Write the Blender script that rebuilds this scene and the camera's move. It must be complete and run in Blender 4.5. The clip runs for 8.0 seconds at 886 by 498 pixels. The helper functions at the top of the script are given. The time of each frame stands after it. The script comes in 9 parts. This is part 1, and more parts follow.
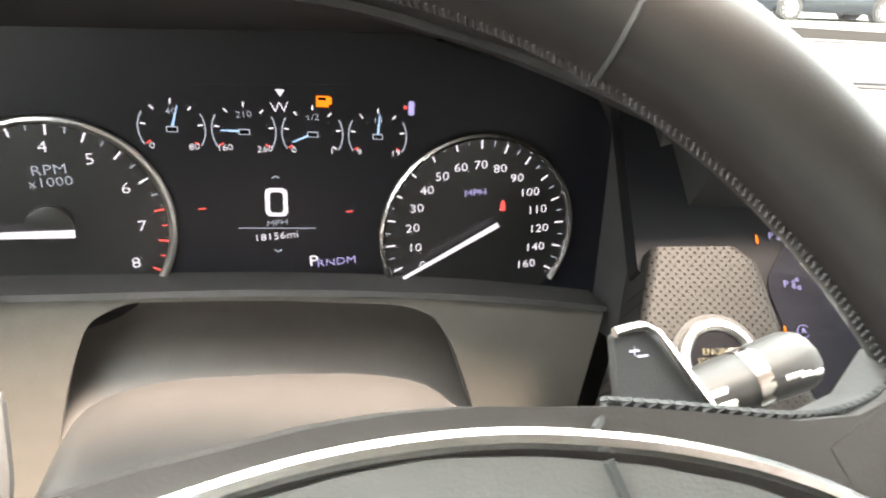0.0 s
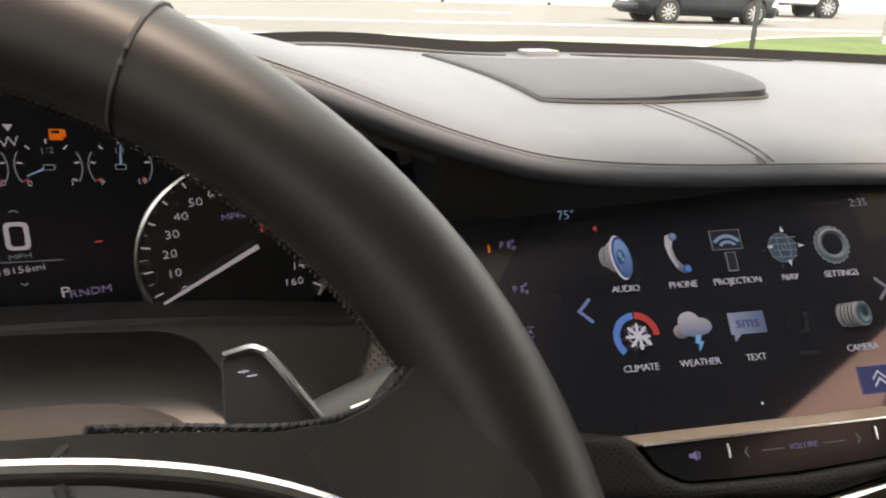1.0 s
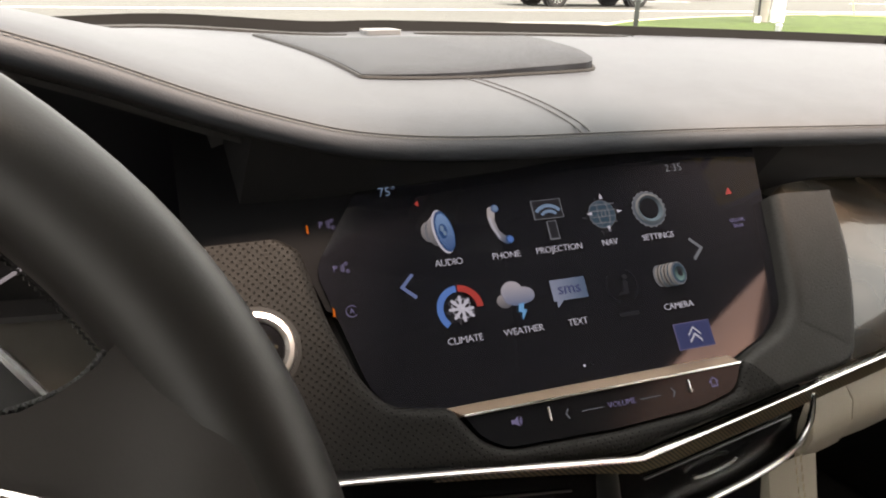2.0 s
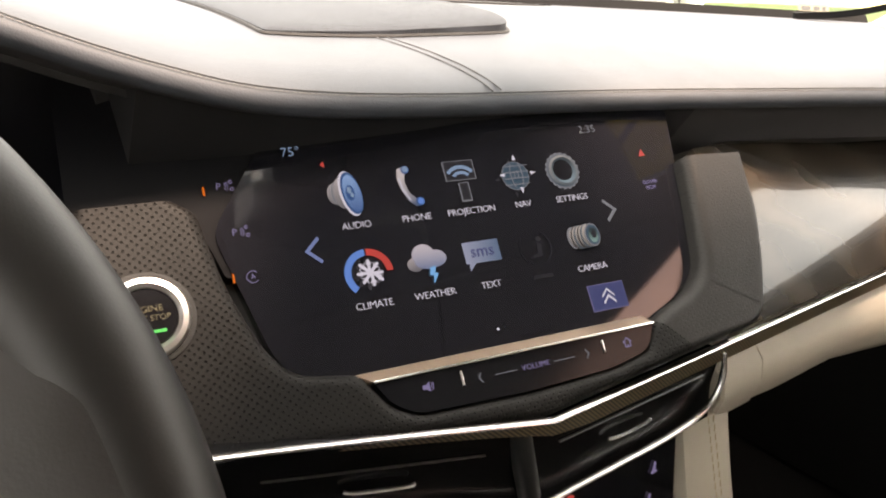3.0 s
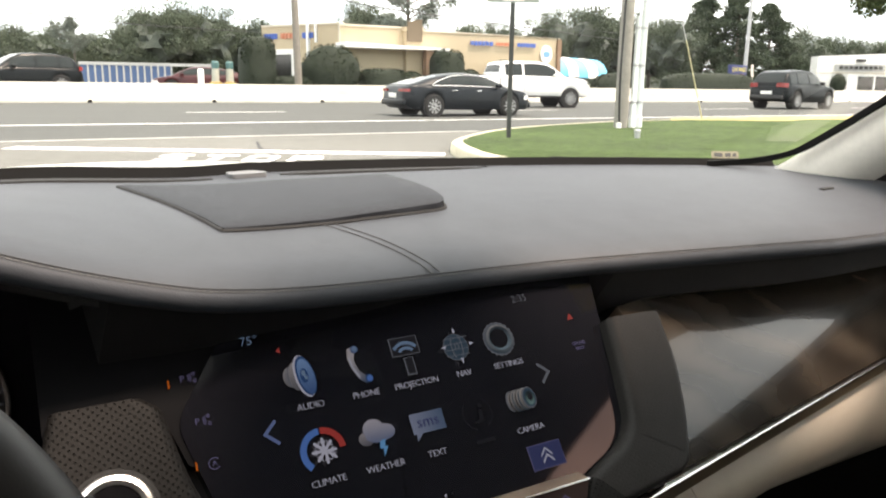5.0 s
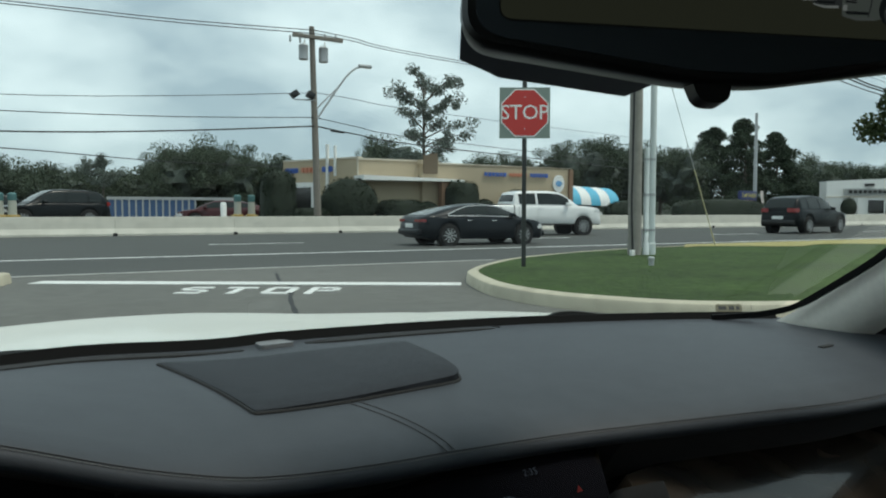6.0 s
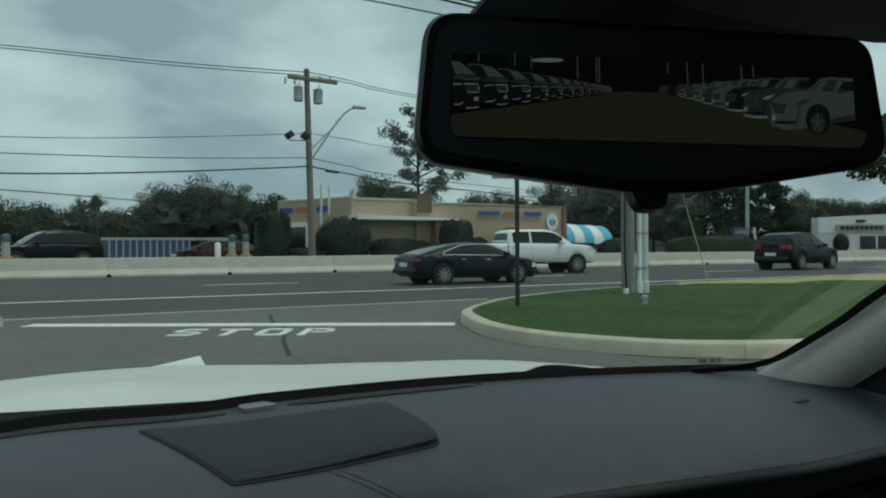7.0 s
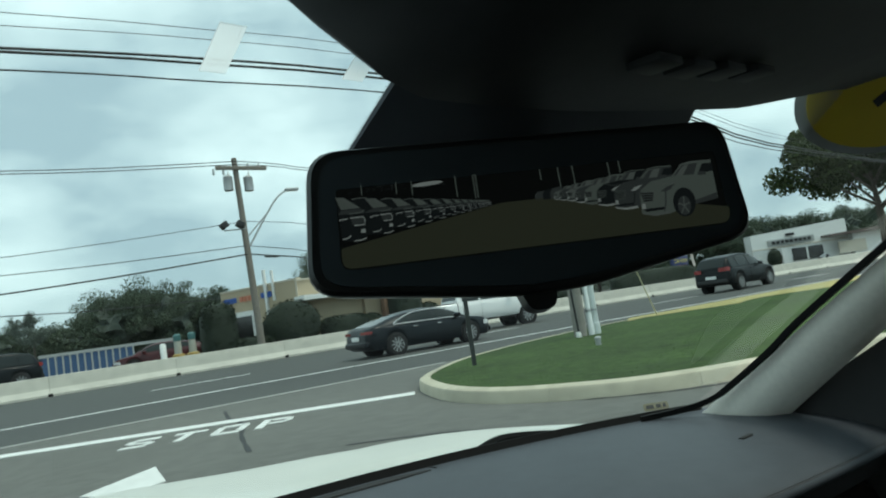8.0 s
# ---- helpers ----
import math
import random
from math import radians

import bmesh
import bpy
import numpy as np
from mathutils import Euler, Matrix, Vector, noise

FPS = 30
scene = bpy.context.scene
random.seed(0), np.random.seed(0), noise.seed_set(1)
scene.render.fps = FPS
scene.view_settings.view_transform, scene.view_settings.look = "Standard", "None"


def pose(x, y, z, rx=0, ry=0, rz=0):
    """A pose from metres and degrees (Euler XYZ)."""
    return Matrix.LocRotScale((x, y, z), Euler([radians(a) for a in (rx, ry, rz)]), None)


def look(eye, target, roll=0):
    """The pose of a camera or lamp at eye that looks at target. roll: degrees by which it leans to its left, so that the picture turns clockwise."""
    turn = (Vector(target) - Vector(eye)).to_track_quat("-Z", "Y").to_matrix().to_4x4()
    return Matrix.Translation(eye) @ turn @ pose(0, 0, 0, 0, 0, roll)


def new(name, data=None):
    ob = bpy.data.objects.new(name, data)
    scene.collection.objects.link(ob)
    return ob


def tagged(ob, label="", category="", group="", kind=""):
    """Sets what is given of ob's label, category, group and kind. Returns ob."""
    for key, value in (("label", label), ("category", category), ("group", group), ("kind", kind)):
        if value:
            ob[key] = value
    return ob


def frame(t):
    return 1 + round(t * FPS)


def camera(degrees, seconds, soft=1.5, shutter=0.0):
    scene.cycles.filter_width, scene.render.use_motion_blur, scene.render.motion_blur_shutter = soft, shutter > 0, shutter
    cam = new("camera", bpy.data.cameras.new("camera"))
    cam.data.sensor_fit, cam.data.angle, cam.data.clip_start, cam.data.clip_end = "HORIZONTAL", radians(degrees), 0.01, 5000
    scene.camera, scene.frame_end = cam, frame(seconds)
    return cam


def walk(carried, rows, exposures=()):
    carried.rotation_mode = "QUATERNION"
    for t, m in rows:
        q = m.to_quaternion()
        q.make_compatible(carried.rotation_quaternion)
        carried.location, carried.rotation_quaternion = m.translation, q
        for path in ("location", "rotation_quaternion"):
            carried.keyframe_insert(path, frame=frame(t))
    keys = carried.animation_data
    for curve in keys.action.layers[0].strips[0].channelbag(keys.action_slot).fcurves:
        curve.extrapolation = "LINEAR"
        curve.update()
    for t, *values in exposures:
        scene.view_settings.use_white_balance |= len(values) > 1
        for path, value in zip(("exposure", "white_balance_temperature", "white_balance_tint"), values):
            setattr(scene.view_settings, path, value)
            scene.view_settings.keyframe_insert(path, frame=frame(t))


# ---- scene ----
cam = camera(60.8, 8.0, 2.0, 0.15)
PATH = [
    (0, (-0.4624, -0.2729, 1.0254), (0.0912, 1.5151, 0.3207), 2.45),
    (0.5, (-0.4211, -0.3010, 1.0379), (0.2162, 1.4496, 0.3104), 1.81),
    (1, (-0.3809, -0.3186, 1.0414), (0.4002, 1.3927, 0.3621), 1.99),
    (1.5, (-0.3524, -0.3298, 1.0394), (0.5682, 1.3115, 0.3619), 2.07),
    (2, (-0.3344, -0.3396, 1.0361), (0.6594, 1.2472, 0.3331), 1.52),
    (3.5, (-0.3156, -0.3369, 1.0133), (0.8718, 1.0868, 0.2629), 3.14),
    (4, (-0.3178, -0.3339, 1.0161), (0.8958, 1.0571, 0.2465), 3.04),
    (4.5, (-0.3207, -0.3477, 1.0388), (0.9404, 1.0667, 0.3994), 2.21),
    (5, (-0.3315, -0.3720, 1.0694), (0.9356, 1.1128, 0.6339), 0.86),
    (6.3, (-0.3623, -0.4175, 1.1300), (0.8971, 1.1352, 1.0754), 0.00),
    (6.5, (-0.3621, -0.4242, 1.1362), (0.8967, 1.1295, 1.0985), -0.07),
    (7, (-0.3592, -0.4330, 1.1460), (0.9140, 1.1093, 1.1419), -0.29),
    (7.5, (-0.3555, -0.4441, 1.1581), (0.9620, 1.0564, 1.2705), -1.61),
    (8, (-0.3526, -0.4601, 1.1693), (1.0315, 0.9752, 1.3255), -8.36),
]
EXPOSURES = [
    (0.0, 5.72, 8200, 19), (0.5, 4.4, 8700, 23), (1.0, 3.42, 8800, 25), (1.5, 3.1, 8900, 26), (2.0, 3.37, 8900, 26), (3.5, 3.98, 9200, 28),
    (4.0, 3.88, 9200, 28), (4.5, 3.2, 8700, 25), (5.0, 2.6, 8200, 23), (5.3, 2.35, 7900, 20), (6.1, 0.50, 6600, 2), (6.3, 0.35, 6500, -2),
    (6.5, 0.3, 6500, -4), (7.0, 0.05, 6500, -4), (7.5, 0.65, 6500, -4), (8.0, 0.8, 6500, -4),
]
walk(cam, [(t, look(eye, target, roll)) for t, eye, target, roll in PATH], EXPOSURES)

# ---------------------------------------------------------------- world and light
world = bpy.data.worlds.new("world")
scene.world = world
world.use_nodes = True
wn, wl = world.node_tree.nodes, world.node_tree.links
for n in list(wn):
    wn.remove(n)
w_out = wn.new("ShaderNodeOutputWorld")
w_bg = wn.new("ShaderNodeBackground")
w_sky = wn.new("ShaderNodeTexSky")
w_sky.sky_type, w_sky.sun_disc = "NISHITA", False
w_sky.sun_elevation, w_sky.sun_rotation = radians(66), radians(150)
w_tc = wn.new("ShaderNodeTexCoord")
w_map = wn.new("ShaderNodeMapping")
w_map.inputs["Scale"].default_value = (1.5, 1.5, 3.2)
w_map.inputs["Location"].default_value = (0.3, 1.7, 0.2)
w_n1 = wn.new("ShaderNodeTexNoise")
w_n1.inputs["Scale"].default_value, w_n1.inputs["Detail"].default_value = 1.9, 6
w_n1.inputs["Roughness"].default_value = 0.55
w_ramp = wn.new("ShaderNodeValToRGB")
e = w_ramp.color_ramp.elements
e[0].position, e[0].color = 0.37, (3.8, 4.95, 5.75, 1)
e[1].position, e[1].color = 0.66, (8.6, 10.0, 10.6, 1)
w_mix = wn.new("ShaderNodeMix")
w_mix.data_type = "RGBA"
w_mix.inputs[0].default_value = 0.9
wl.new(w_tc.outputs["Generated"], w_map.inputs[0])
wl.new(w_map.outputs[0], w_n1.inputs["Vector"])
wl.new(w_n1.outputs["Fac"], w_ramp.inputs[0])
wl.new(w_sky.outputs[0], w_mix.inputs[6])
wl.new(w_ramp.outputs[0], w_mix.inputs[7])
wl.new(w_mix.outputs[2], w_bg.inputs[0])
wl.new(w_bg.outputs[0], w_out.inputs[0])
w_bg.inputs[1].default_value = 0.075

sun = new("sun", bpy.data.lights.new("sun", "SUN"))
sun.data.energy, sun.data.angle, sun.data.color = 1.2, radians(14), (1.0, 0.96, 0.9)
sun.matrix_world = look((2.9, -5.0, 13), (0, 0, 0))

# ---------------------------------------------------------------- materials
MATS = {}


def mat(name, color, rough=0.5, metal=0.0, grain=0.0, grain_scale=60.0, bump=0.0, bump_scale=400.0, coat=0.0, emit=0.0, spec=0.5, dark=0.75, stain=1.5):
    """A principled material with grain and stains at two scales, and fine relief."""
    if name in MATS:
        return MATS[name]
    m = MATS[name] = bpy.data.materials.new(name)
    m.use_nodes = True
    n, l = m.node_tree.nodes, m.node_tree.links
    p = n["Principled BSDF"]
    p.inputs["Base Color"].default_value = (*color, 1)
    p.inputs["Roughness"].default_value, p.inputs["Metallic"].default_value = rough, metal
    p.inputs["Coat Weight"].default_value, p.inputs["Specular IOR Level"].default_value = coat, spec
    if emit:
        p.inputs["Base Color"].default_value = (*[c * 0.04 for c in color], 1)
        p.inputs["Emission Color"].default_value, p.inputs["Emission Strength"].default_value = (*color, 1), emit
    tc = n.new("ShaderNodeTexCoord")
    if grain:
        a, b = n.new("ShaderNodeTexNoise"), n.new("ShaderNodeTexNoise")
        a.inputs["Scale"].default_value, a.inputs["Detail"].default_value = grain_scale, 6
        b.inputs["Scale"].default_value, b.inputs["Detail"].default_value = stain, 4
        mul = n.new("ShaderNodeMath")
        mul.operation = "MULTIPLY_ADD"
        mul.inputs[1].default_value = 0.55
        half = n.new("ShaderNodeMath")
        half.operation = "MULTIPLY"
        half.inputs[1].default_value = 0.45
        ramp = n.new("ShaderNodeMapRange")
        ramp.inputs[1].default_value, ramp.inputs[2].default_value = 0.3, 0.7
        mix = n.new("ShaderNodeMix")
        mix.data_type = "RGBA"
        mix.inputs[6].default_value = (*[c * (1 - grain * (1 - dark * 0.5)) for c in color], 1)
        mix.inputs[7].default_value = (*[min(1, c * (1 + grain * 0.5)) for c in color], 1)
        for q in (a, b):
            l.new(tc.outputs["Object"], q.inputs["Vector"])
        l.new(b.outputs["Fac"], half.inputs[0])
        l.new(a.outputs["Fac"], mul.inputs[0])
        l.new(half.outputs[0], mul.inputs[2])
        l.new(mul.outputs[0], ramp.inputs[0])
        l.new(ramp.outputs[0], mix.inputs[0])
        l.new(mix.outputs[2], p.inputs["Base Color"])
        rr = n.new("ShaderNodeMapRange")
        rr.inputs[3].default_value, rr.inputs[4].default_value = max(0.02, rough - 0.07), min(1, rough + 0.07)
        l.new(b.outputs["Fac"], rr.inputs[0])
        l.new(rr.outputs[0], p.inputs["Roughness"])
    if bump:
        v = n.new("ShaderNodeTexNoise")
        v.inputs["Scale"].default_value, v.inputs["Detail"].default_value = bump_scale, 3
        bp = n.new("ShaderNodeBump")
        bp.inputs["Strength"].default_value, bp.inputs["Distance"].default_value = bump, 0.4 / bump_scale
        l.new(tc.outputs["Object"], v.inputs["Vector"])
        l.new(v.outputs["Fac"], bp.inputs["Height"])
        l.new(bp.outputs[0], p.inputs["Normal"])
    return m


PAD = mat("pad_leather", (0.047, 0.053, 0.062), 0.55, spec=0.3, grain=0.25, grain_scale=40, bump=0.35, bump_scale=900)
# Rim and spoke are one leather: rim tone shaded, spoke tone lit.
RIM = mat("rim_leather_shade", (0.0092, 0.0078, 0.0074), 0.46, spec=0.32, grain=0.3, grain_scale=30, bump=0.12, bump_scale=1100)
SPOKE = mat("spoke_leather_lit", (0.0185, 0.0158, 0.0150), 0.47, spec=0.34, grain=0.3, grain_scale=30, bump=0.15, bump_scale=1000)
SOFT = mat("soft_plastic", (0.028, 0.027, 0.027), 0.55, grain=0.25, grain_scale=50, bump=0.3, bump_scale=1300)
HOODP = mat("hood_plastic", (0.034, 0.033, 0.034), 0.62, spec=0.3, grain=0.2, grain_scale=50, bump=0.25, bump_scale=1300)
ALLOY = mat("alloy", (0.36, 0.37, 0.375), 0.35, 0.35, grain=0.08)
KERB = mat("kerb_concrete", (0.48, 0.44, 0.34), 0.85, grain=0.4, grain_scale=5, stain=0.8, bump=0.4, bump_scale=60)
PANEL = mat("panel_leather", (0.055, 0.052, 0.048), 0.5, grain=0.25, grain_scale=60, bump=0.5, bump_scale=700)
BLACK = mat("gloss_black", (0.006, 0.006, 0.007), 0.09, coat=0.3)
SATIN = mat("satin_black", (0.012, 0.012, 0.012), 0.35, grain=0.2, grain_scale=60)
GLASSB = mat("display_glass", (0.008, 0.008, 0.0105), 0.05, spec=0.55)
CHROME = mat("satin_chrome", (0.78, 0.77, 0.76), 0.24, 1.0, grain=0.06, grain_scale=40)
BEIGE = mat("beige_leather", (0.39, 0.345, 0.28), 0.55, grain=0.12, grain_scale=30, bump=0.3, bump_scale=900)
THREAD = mat("thread", (0.13, 0.128, 0.125), 0.7)
THREADD = mat("dark_thread", (0.02, 0.02, 0.02), 0.7)
WALLCLOTH = mat("wall_cloth", (0.20, 0.185, 0.165), 0.8, grain=0.12, grain_scale=60)
SEAM = mat("seam_leather", (0.034, 0.035, 0.037), 0.6)
CLOTH = mat("pillar_cloth", (0.84, 0.80, 0.72), 0.85, grain=0.12, grain_scale=120, bump=0.4, bump_scale=1500)
LINER = mat("dark_liner", (0.12, 0.115, 0.11), 0.9, grain=0.15, grain_scale=120, bump=0.4, bump_scale=1500)
CARPET = mat("carpet", (0.007, 0.007, 0.007), 0.95, spec=0.1, grain=0.3, grain_scale=200, bump=0.6, bump_scale=900)
WHITEPAINT = mat("car_white", (0.67, 0.67, 0.62), 0.4, grain=0.03, coat=0.2)
ASPHALT = mat("asphalt", (0.062, 0.064, 0.060), 0.85, grain=0.45, grain_scale=8, stain=0.25, bump=0.5, bump_scale=90)
ROADWHITE = mat("road_paint", (0.70, 0.70, 0.68), 0.7, grain=0.25, grain_scale=12)
STUCCO = mat("stucco", (0.45, 0.37, 0.26), 0.9, grain=0.14, grain_scale=3, stain=0.4, bump=0.3, bump_scale=30)
STUCCOL = mat("stucco_light", (0.62, 0.56, 0.46), 0.85, grain=0.1, grain_scale=4)
GRASS = mat("grass", (0.050, 0.080, 0.026), 0.95, grain=0.85, grain_scale=5, stain=0.6, bump=0.4, bump_scale=200, spec=0.15)
# Leaf tone of the far crowns and rise, haze put into the colour.
LEAFHAZE = mat("leaves_hazed", (0.066, 0.081, 0.067), 0.8, grain=0.6, grain_scale=2.0, stain=0.5)
BARK = mat("bark", (0.10, 0.085, 0.07), 0.95, grain=0.4, grain_scale=20, bump=0.6, bump_scale=40)
METALG = mat("galvanised", (0.45, 0.46, 0.47), 0.5, 0.6, grain=0.2, grain_scale=20)
DARKG = mat("dark_green_steel", (0.018, 0.022, 0.020), 0.55, grain=0.2)
REDS = mat("sign_red", (0.50, 0.03, 0.025), 0.45, grain=0.06)
WHITES = mat("white_paint", (0.78, 0.78, 0.76), 0.5, grain=0.08)
RUBBER = mat("rubber", (0.010, 0.010, 0.010), 0.8, grain=0.2)
SEAL = mat("seal_rubber", (0.005, 0.005, 0.005), 0.9, spec=0.2)
WIRE = mat("cable", (0.015, 0.015, 0.016), 0.6)


# ---------------------------------------------------------------- mesh helpers
def thing(name, label, category, at=(0, 0, 0), group="", kind=""):
    ob = new(name)
    ob.empty_display_size = 0.05
    ob.matrix_world = at if isinstance(at, Matrix) else Matrix.Translation(at)
    return tagged(ob, label, category, group, kind)


def mesh_of(name, bm, material, smooth=True, angle=35):
    bmesh.ops.recalc_face_normals(bm, faces=bm.faces)
    me = bpy.data.meshes.new(name)
    for f in bm.faces:
        f.smooth = smooth
    for ed in bm.edges:
        if len(ed.link_faces) == 2 and ed.calc_face_angle() > radians(angle):
            ed.smooth = False
    bm.to_mesh(me)
    bm.free()
    for m in material if isinstance(material, (list, tuple)) else [material]:
        me.materials.append(m)
    return me


def part(name, bm, material, parent=None, label="", smooth=True, angle=35, m=None):
    """One mesh object under a thing or a part; the mesh is in the parent's space."""
    ob = new(name, mesh_of(name, bm, material, smooth, angle))
    if parent:
        ob.parent = parent
    if m is not None:
        ob.matrix_basis = m
    if label:
        ob["label"] = label
    return ob


def b_box(bm, x0, x1, y0, y1, z0, z1, bevel=0.0, seg=2, m=None):
    r = bmesh.ops.create_cube(bm, size=1)
    vs = r["verts"]
    for v in vs:
        v.co = Vector(((x0 + x1) / 2 + v.co.x * (x1 - x0), (y0 + y1) / 2 + v.co.y * (y1 - y0), (z0 + z1) / 2 + v.co.z * (z1 - z0)))
    if bevel:
        es = list({e for v in vs for e in v.link_edges})
        r = bmesh.ops.bevel(bm, geom=es, offset=bevel, segments=seg, affect="EDGES", profile=0.5)
        vs = list({v for f in r["faces"] for v in f.verts} | {v for v in vs if v.is_valid})
    if m is not None:
        bmesh.ops.transform(bm, matrix=m, verts=vs)
    return vs


def box(x0, x1, y0, y1, z0, z1, bevel=0.0, seg=2, m=None):
    bm = bmesh.new()
    b_box(bm, x0, x1, y0, y1, z0, z1, bevel, seg, m)
    return bm


def b_loft(bm, rings, closed=True, caps=True):
    """Skins rings of points, each with the same count."""
    vs = [[bm.verts.new(p) for p in r] for r in rings]
    n = len(rings[0])
    for a, b in zip(vs, vs[1:]):
        for i in range(n if closed else n - 1):
            j = (i + 1) % n
            bm.faces.new((a[i], a[j], b[j], b[i]))
    if caps and closed:
        bm.faces.new(vs[0])
        bm.faces.new(vs[-1])
    return vs


def loft(rings, closed=True, caps=True):
    bm = bmesh.new()
    b_loft(bm, rings, closed, caps)
    return bm


def spline(points, n):
    """Points spread evenly on a smooth curve through the given ones."""
    P = [Vector(p) for p in points]
    out = []
    k = len(P) - 1
    for i in range(n):
        t = i / (n - 1) * k
        j = min(int(t), k - 1)
        t -= j
        p0, p1, p2, p3 = P[max(j - 1, 0)], P[j], P[j + 1], P[min(j + 2, k)]
        out.append(0.5 * ((2 * p1) + (p2 - p0) * t + (2 * p0 - 5 * p1 + 4 * p2 - p3) * t * t + (3 * p1 - p0 - 3 * p2 + p3) * t * t * t))
    return out


def rings_along(path, prof, up=(0, 0, 1), closed=False, scale=None):
    """Rings of the 2D profile (side, up) along a path."""
    path, up, rings = [Vector(p) for p in path], Vector(up), []
    n = len(path)
    for i, p in enumerate(path):
        a = path[(i - 1) % n] if closed else path[max(i - 1, 0)]
        b = path[(i + 1) % n] if closed else path[min(i + 1, n - 1)]
        d = (b - a).normalized()
        side = d.cross(up)
        side = side.normalized() if side.length > 1e-6 else Vector((1, 0, 0))
        u = side.cross(d)
        s = scale[i] if scale else 1
        rings.append([p + side * x * s + u * y * s for x, y in prof])
    if closed:
        rings.append(rings[0])
    return rings


def circle(r, n=10, ry=None):
    return [(r * math.cos(2 * math.pi * i / n), (ry or r) * math.sin(2 * math.pi * i / n)) for i in range(n)]


def tube(path, r, n=8, up=(0, 0, 1), closed=False, ry=None, scale=None):
    bm = loft(rings_along(path, circle(r, n, ry), up, closed, scale), caps=not closed)
    if closed:
        bmesh.ops.remove_doubles(bm, verts=bm.verts, dist=1e-6)
    return bm


def b_tube(bm, path, r, n=8, up=(0, 0, 1), scale=None):
    b_loft(bm, rings_along(path, circle(r, n), up, scale=scale))


def b_prism(bm, pts, y0, y1, axis="y"):
    """A flat outline of (a, b), given depth along an axis."""
    put = {"y": lambda a, b, d: (a, d, b), "z": lambda a, b, d: (a, b, d), "x": lambda a, b, d: (d, a, b)}[axis]
    b_loft(bm, [[put(a, b, y0) for a, b in pts], [put(a, b, y1) for a, b in pts]])


def prism(pts, y0, y1, axis="y", bevel=0.0, seg=2):
    bm = bmesh.new()
    b_prism(bm, pts, y0, y1, axis)
    if bevel:
        es = [e for e in bm.edges if len(e.link_faces) == 2 and e.calc_face_angle() > radians(30)]
        bmesh.ops.bevel(bm, geom=es, offset=bevel, segments=seg, affect="EDGES", profile=0.5)
    return bm


def rounded(pts, radii, n=6):
    """A polygon with rounded corners."""
    out, k = [], len(pts)
    for i, p in enumerate(pts):
        r = radii[i] if isinstance(radii, (list, tuple)) else radii
        p, a, b = Vector(p), Vector(pts[i - 1]), Vector(pts[(i + 1) % k])
        if r <= 0:
            out.append(tuple(p))
            continue
        da, db = (a - p).normalized(), (b - p).normalized()
        for j in range(n + 1):
            t = j / n
            q = (p + da * r) * (1 - t) ** 2 + 2 * p * t * (1 - t) + (p + db * r) * t * t
            out.append(tuple(q))
    return out


def lathe(prof, n=24, caps=True):
    """A turned body round the z axis from (radius, height)."""
    return loft([[(r * math.cos(2 * math.pi * i / n), r * math.sin(2 * math.pi * i / n), z) for i in range(n)] for r, z in prof], caps=caps)


def lettering(name, text, size, material, m, parent=None, depth=0.0006, align="CENTER", space=1.0):
    cu = bpy.data.curves.new(name, "FONT")
    cu.body, cu.size, cu.align_x, cu.align_y, cu.extrude, cu.space_character = text, size, align, "CENTER", depth, space
    cu.resolution_u = 2
    cu.offset = -0.014 * size if size < 0.0095 else 0.0
    tmp = bpy.data.objects.new(name, cu)
    me = bpy.data.meshes.new_from_object(tmp)
    bpy.data.objects.remove(tmp)
    bpy.data.curves.remove(cu)
    me.name = name
    me.materials.clear()
    me.materials.append(material)
    ob = new(name, me)
    ob.parent = parent
    ob.matrix_basis = m
    return ob

# ---------------------------------------------------------------- the cabin
SCR = Matrix(((0.978, 0.1151, -0.174, -0.0359), (-0.2078, 0.6103, -0.7644, -0.0001), (0.0182, 0.7837, 0.6208, 0.8707), (0, 0, 0, 1)))
MIR = Matrix(((0.8887, 0.1038, -0.4466, -0.0593), (-0.4585, 0.2033, -0.8651, -0.2306), (0.001, 0.9736, 0.2282, 1.2103), (0, 0, 0, 1)))

# front stitched edge of the pad, left to right, and the foot of the windscreen
EDGE = [(-0.76, 0.04, 1.0), (-0.66, 0.03, 1.025), (-0.55, 0.03, 1.035), (-0.43, 0.03, 1.033), (-0.36, 0.03, 1.019), (-0.30, 0.03, 1.0),
        (-0.24, 0.03, 0.976), (-0.20, 0.03, 0.962), (-0.16, 0.029, 0.951), (-0.11, 0.027, 0.944), (-0.05, 0.022, 0.940), (0.0, 0.018, 0.938),
        (0.1, 0.0, 0.936), (0.2, -0.03, 0.935), (0.3, -0.062, 0.934), (0.4, -0.09, 0.932), (0.5, -0.105, 0.930), (0.62, -0.115, 0.926), (0.76, -0.12, 0.92)]


def foot(x):
    """The windscreen's foot at x: y and z."""
    a = min(abs(x) / 0.72, 1.05)
    u = max(0.0, min(1.0, (-0.02 - x) / 0.20))
    return 0.338 - 0.17 * a ** (2.2 + u), 0.976 - 0.02 * a + 0.014 * u * u * (3 - 2 * u)


def header(x):
    """The windscreen's top edge at x: y and z."""
    a = abs(x) / 0.6
    return -0.205 - 0.185 * a ** 2, 1.300 + 0.010 * a


FINE = [tuple(p) for p in spline(EDGE, 145)]


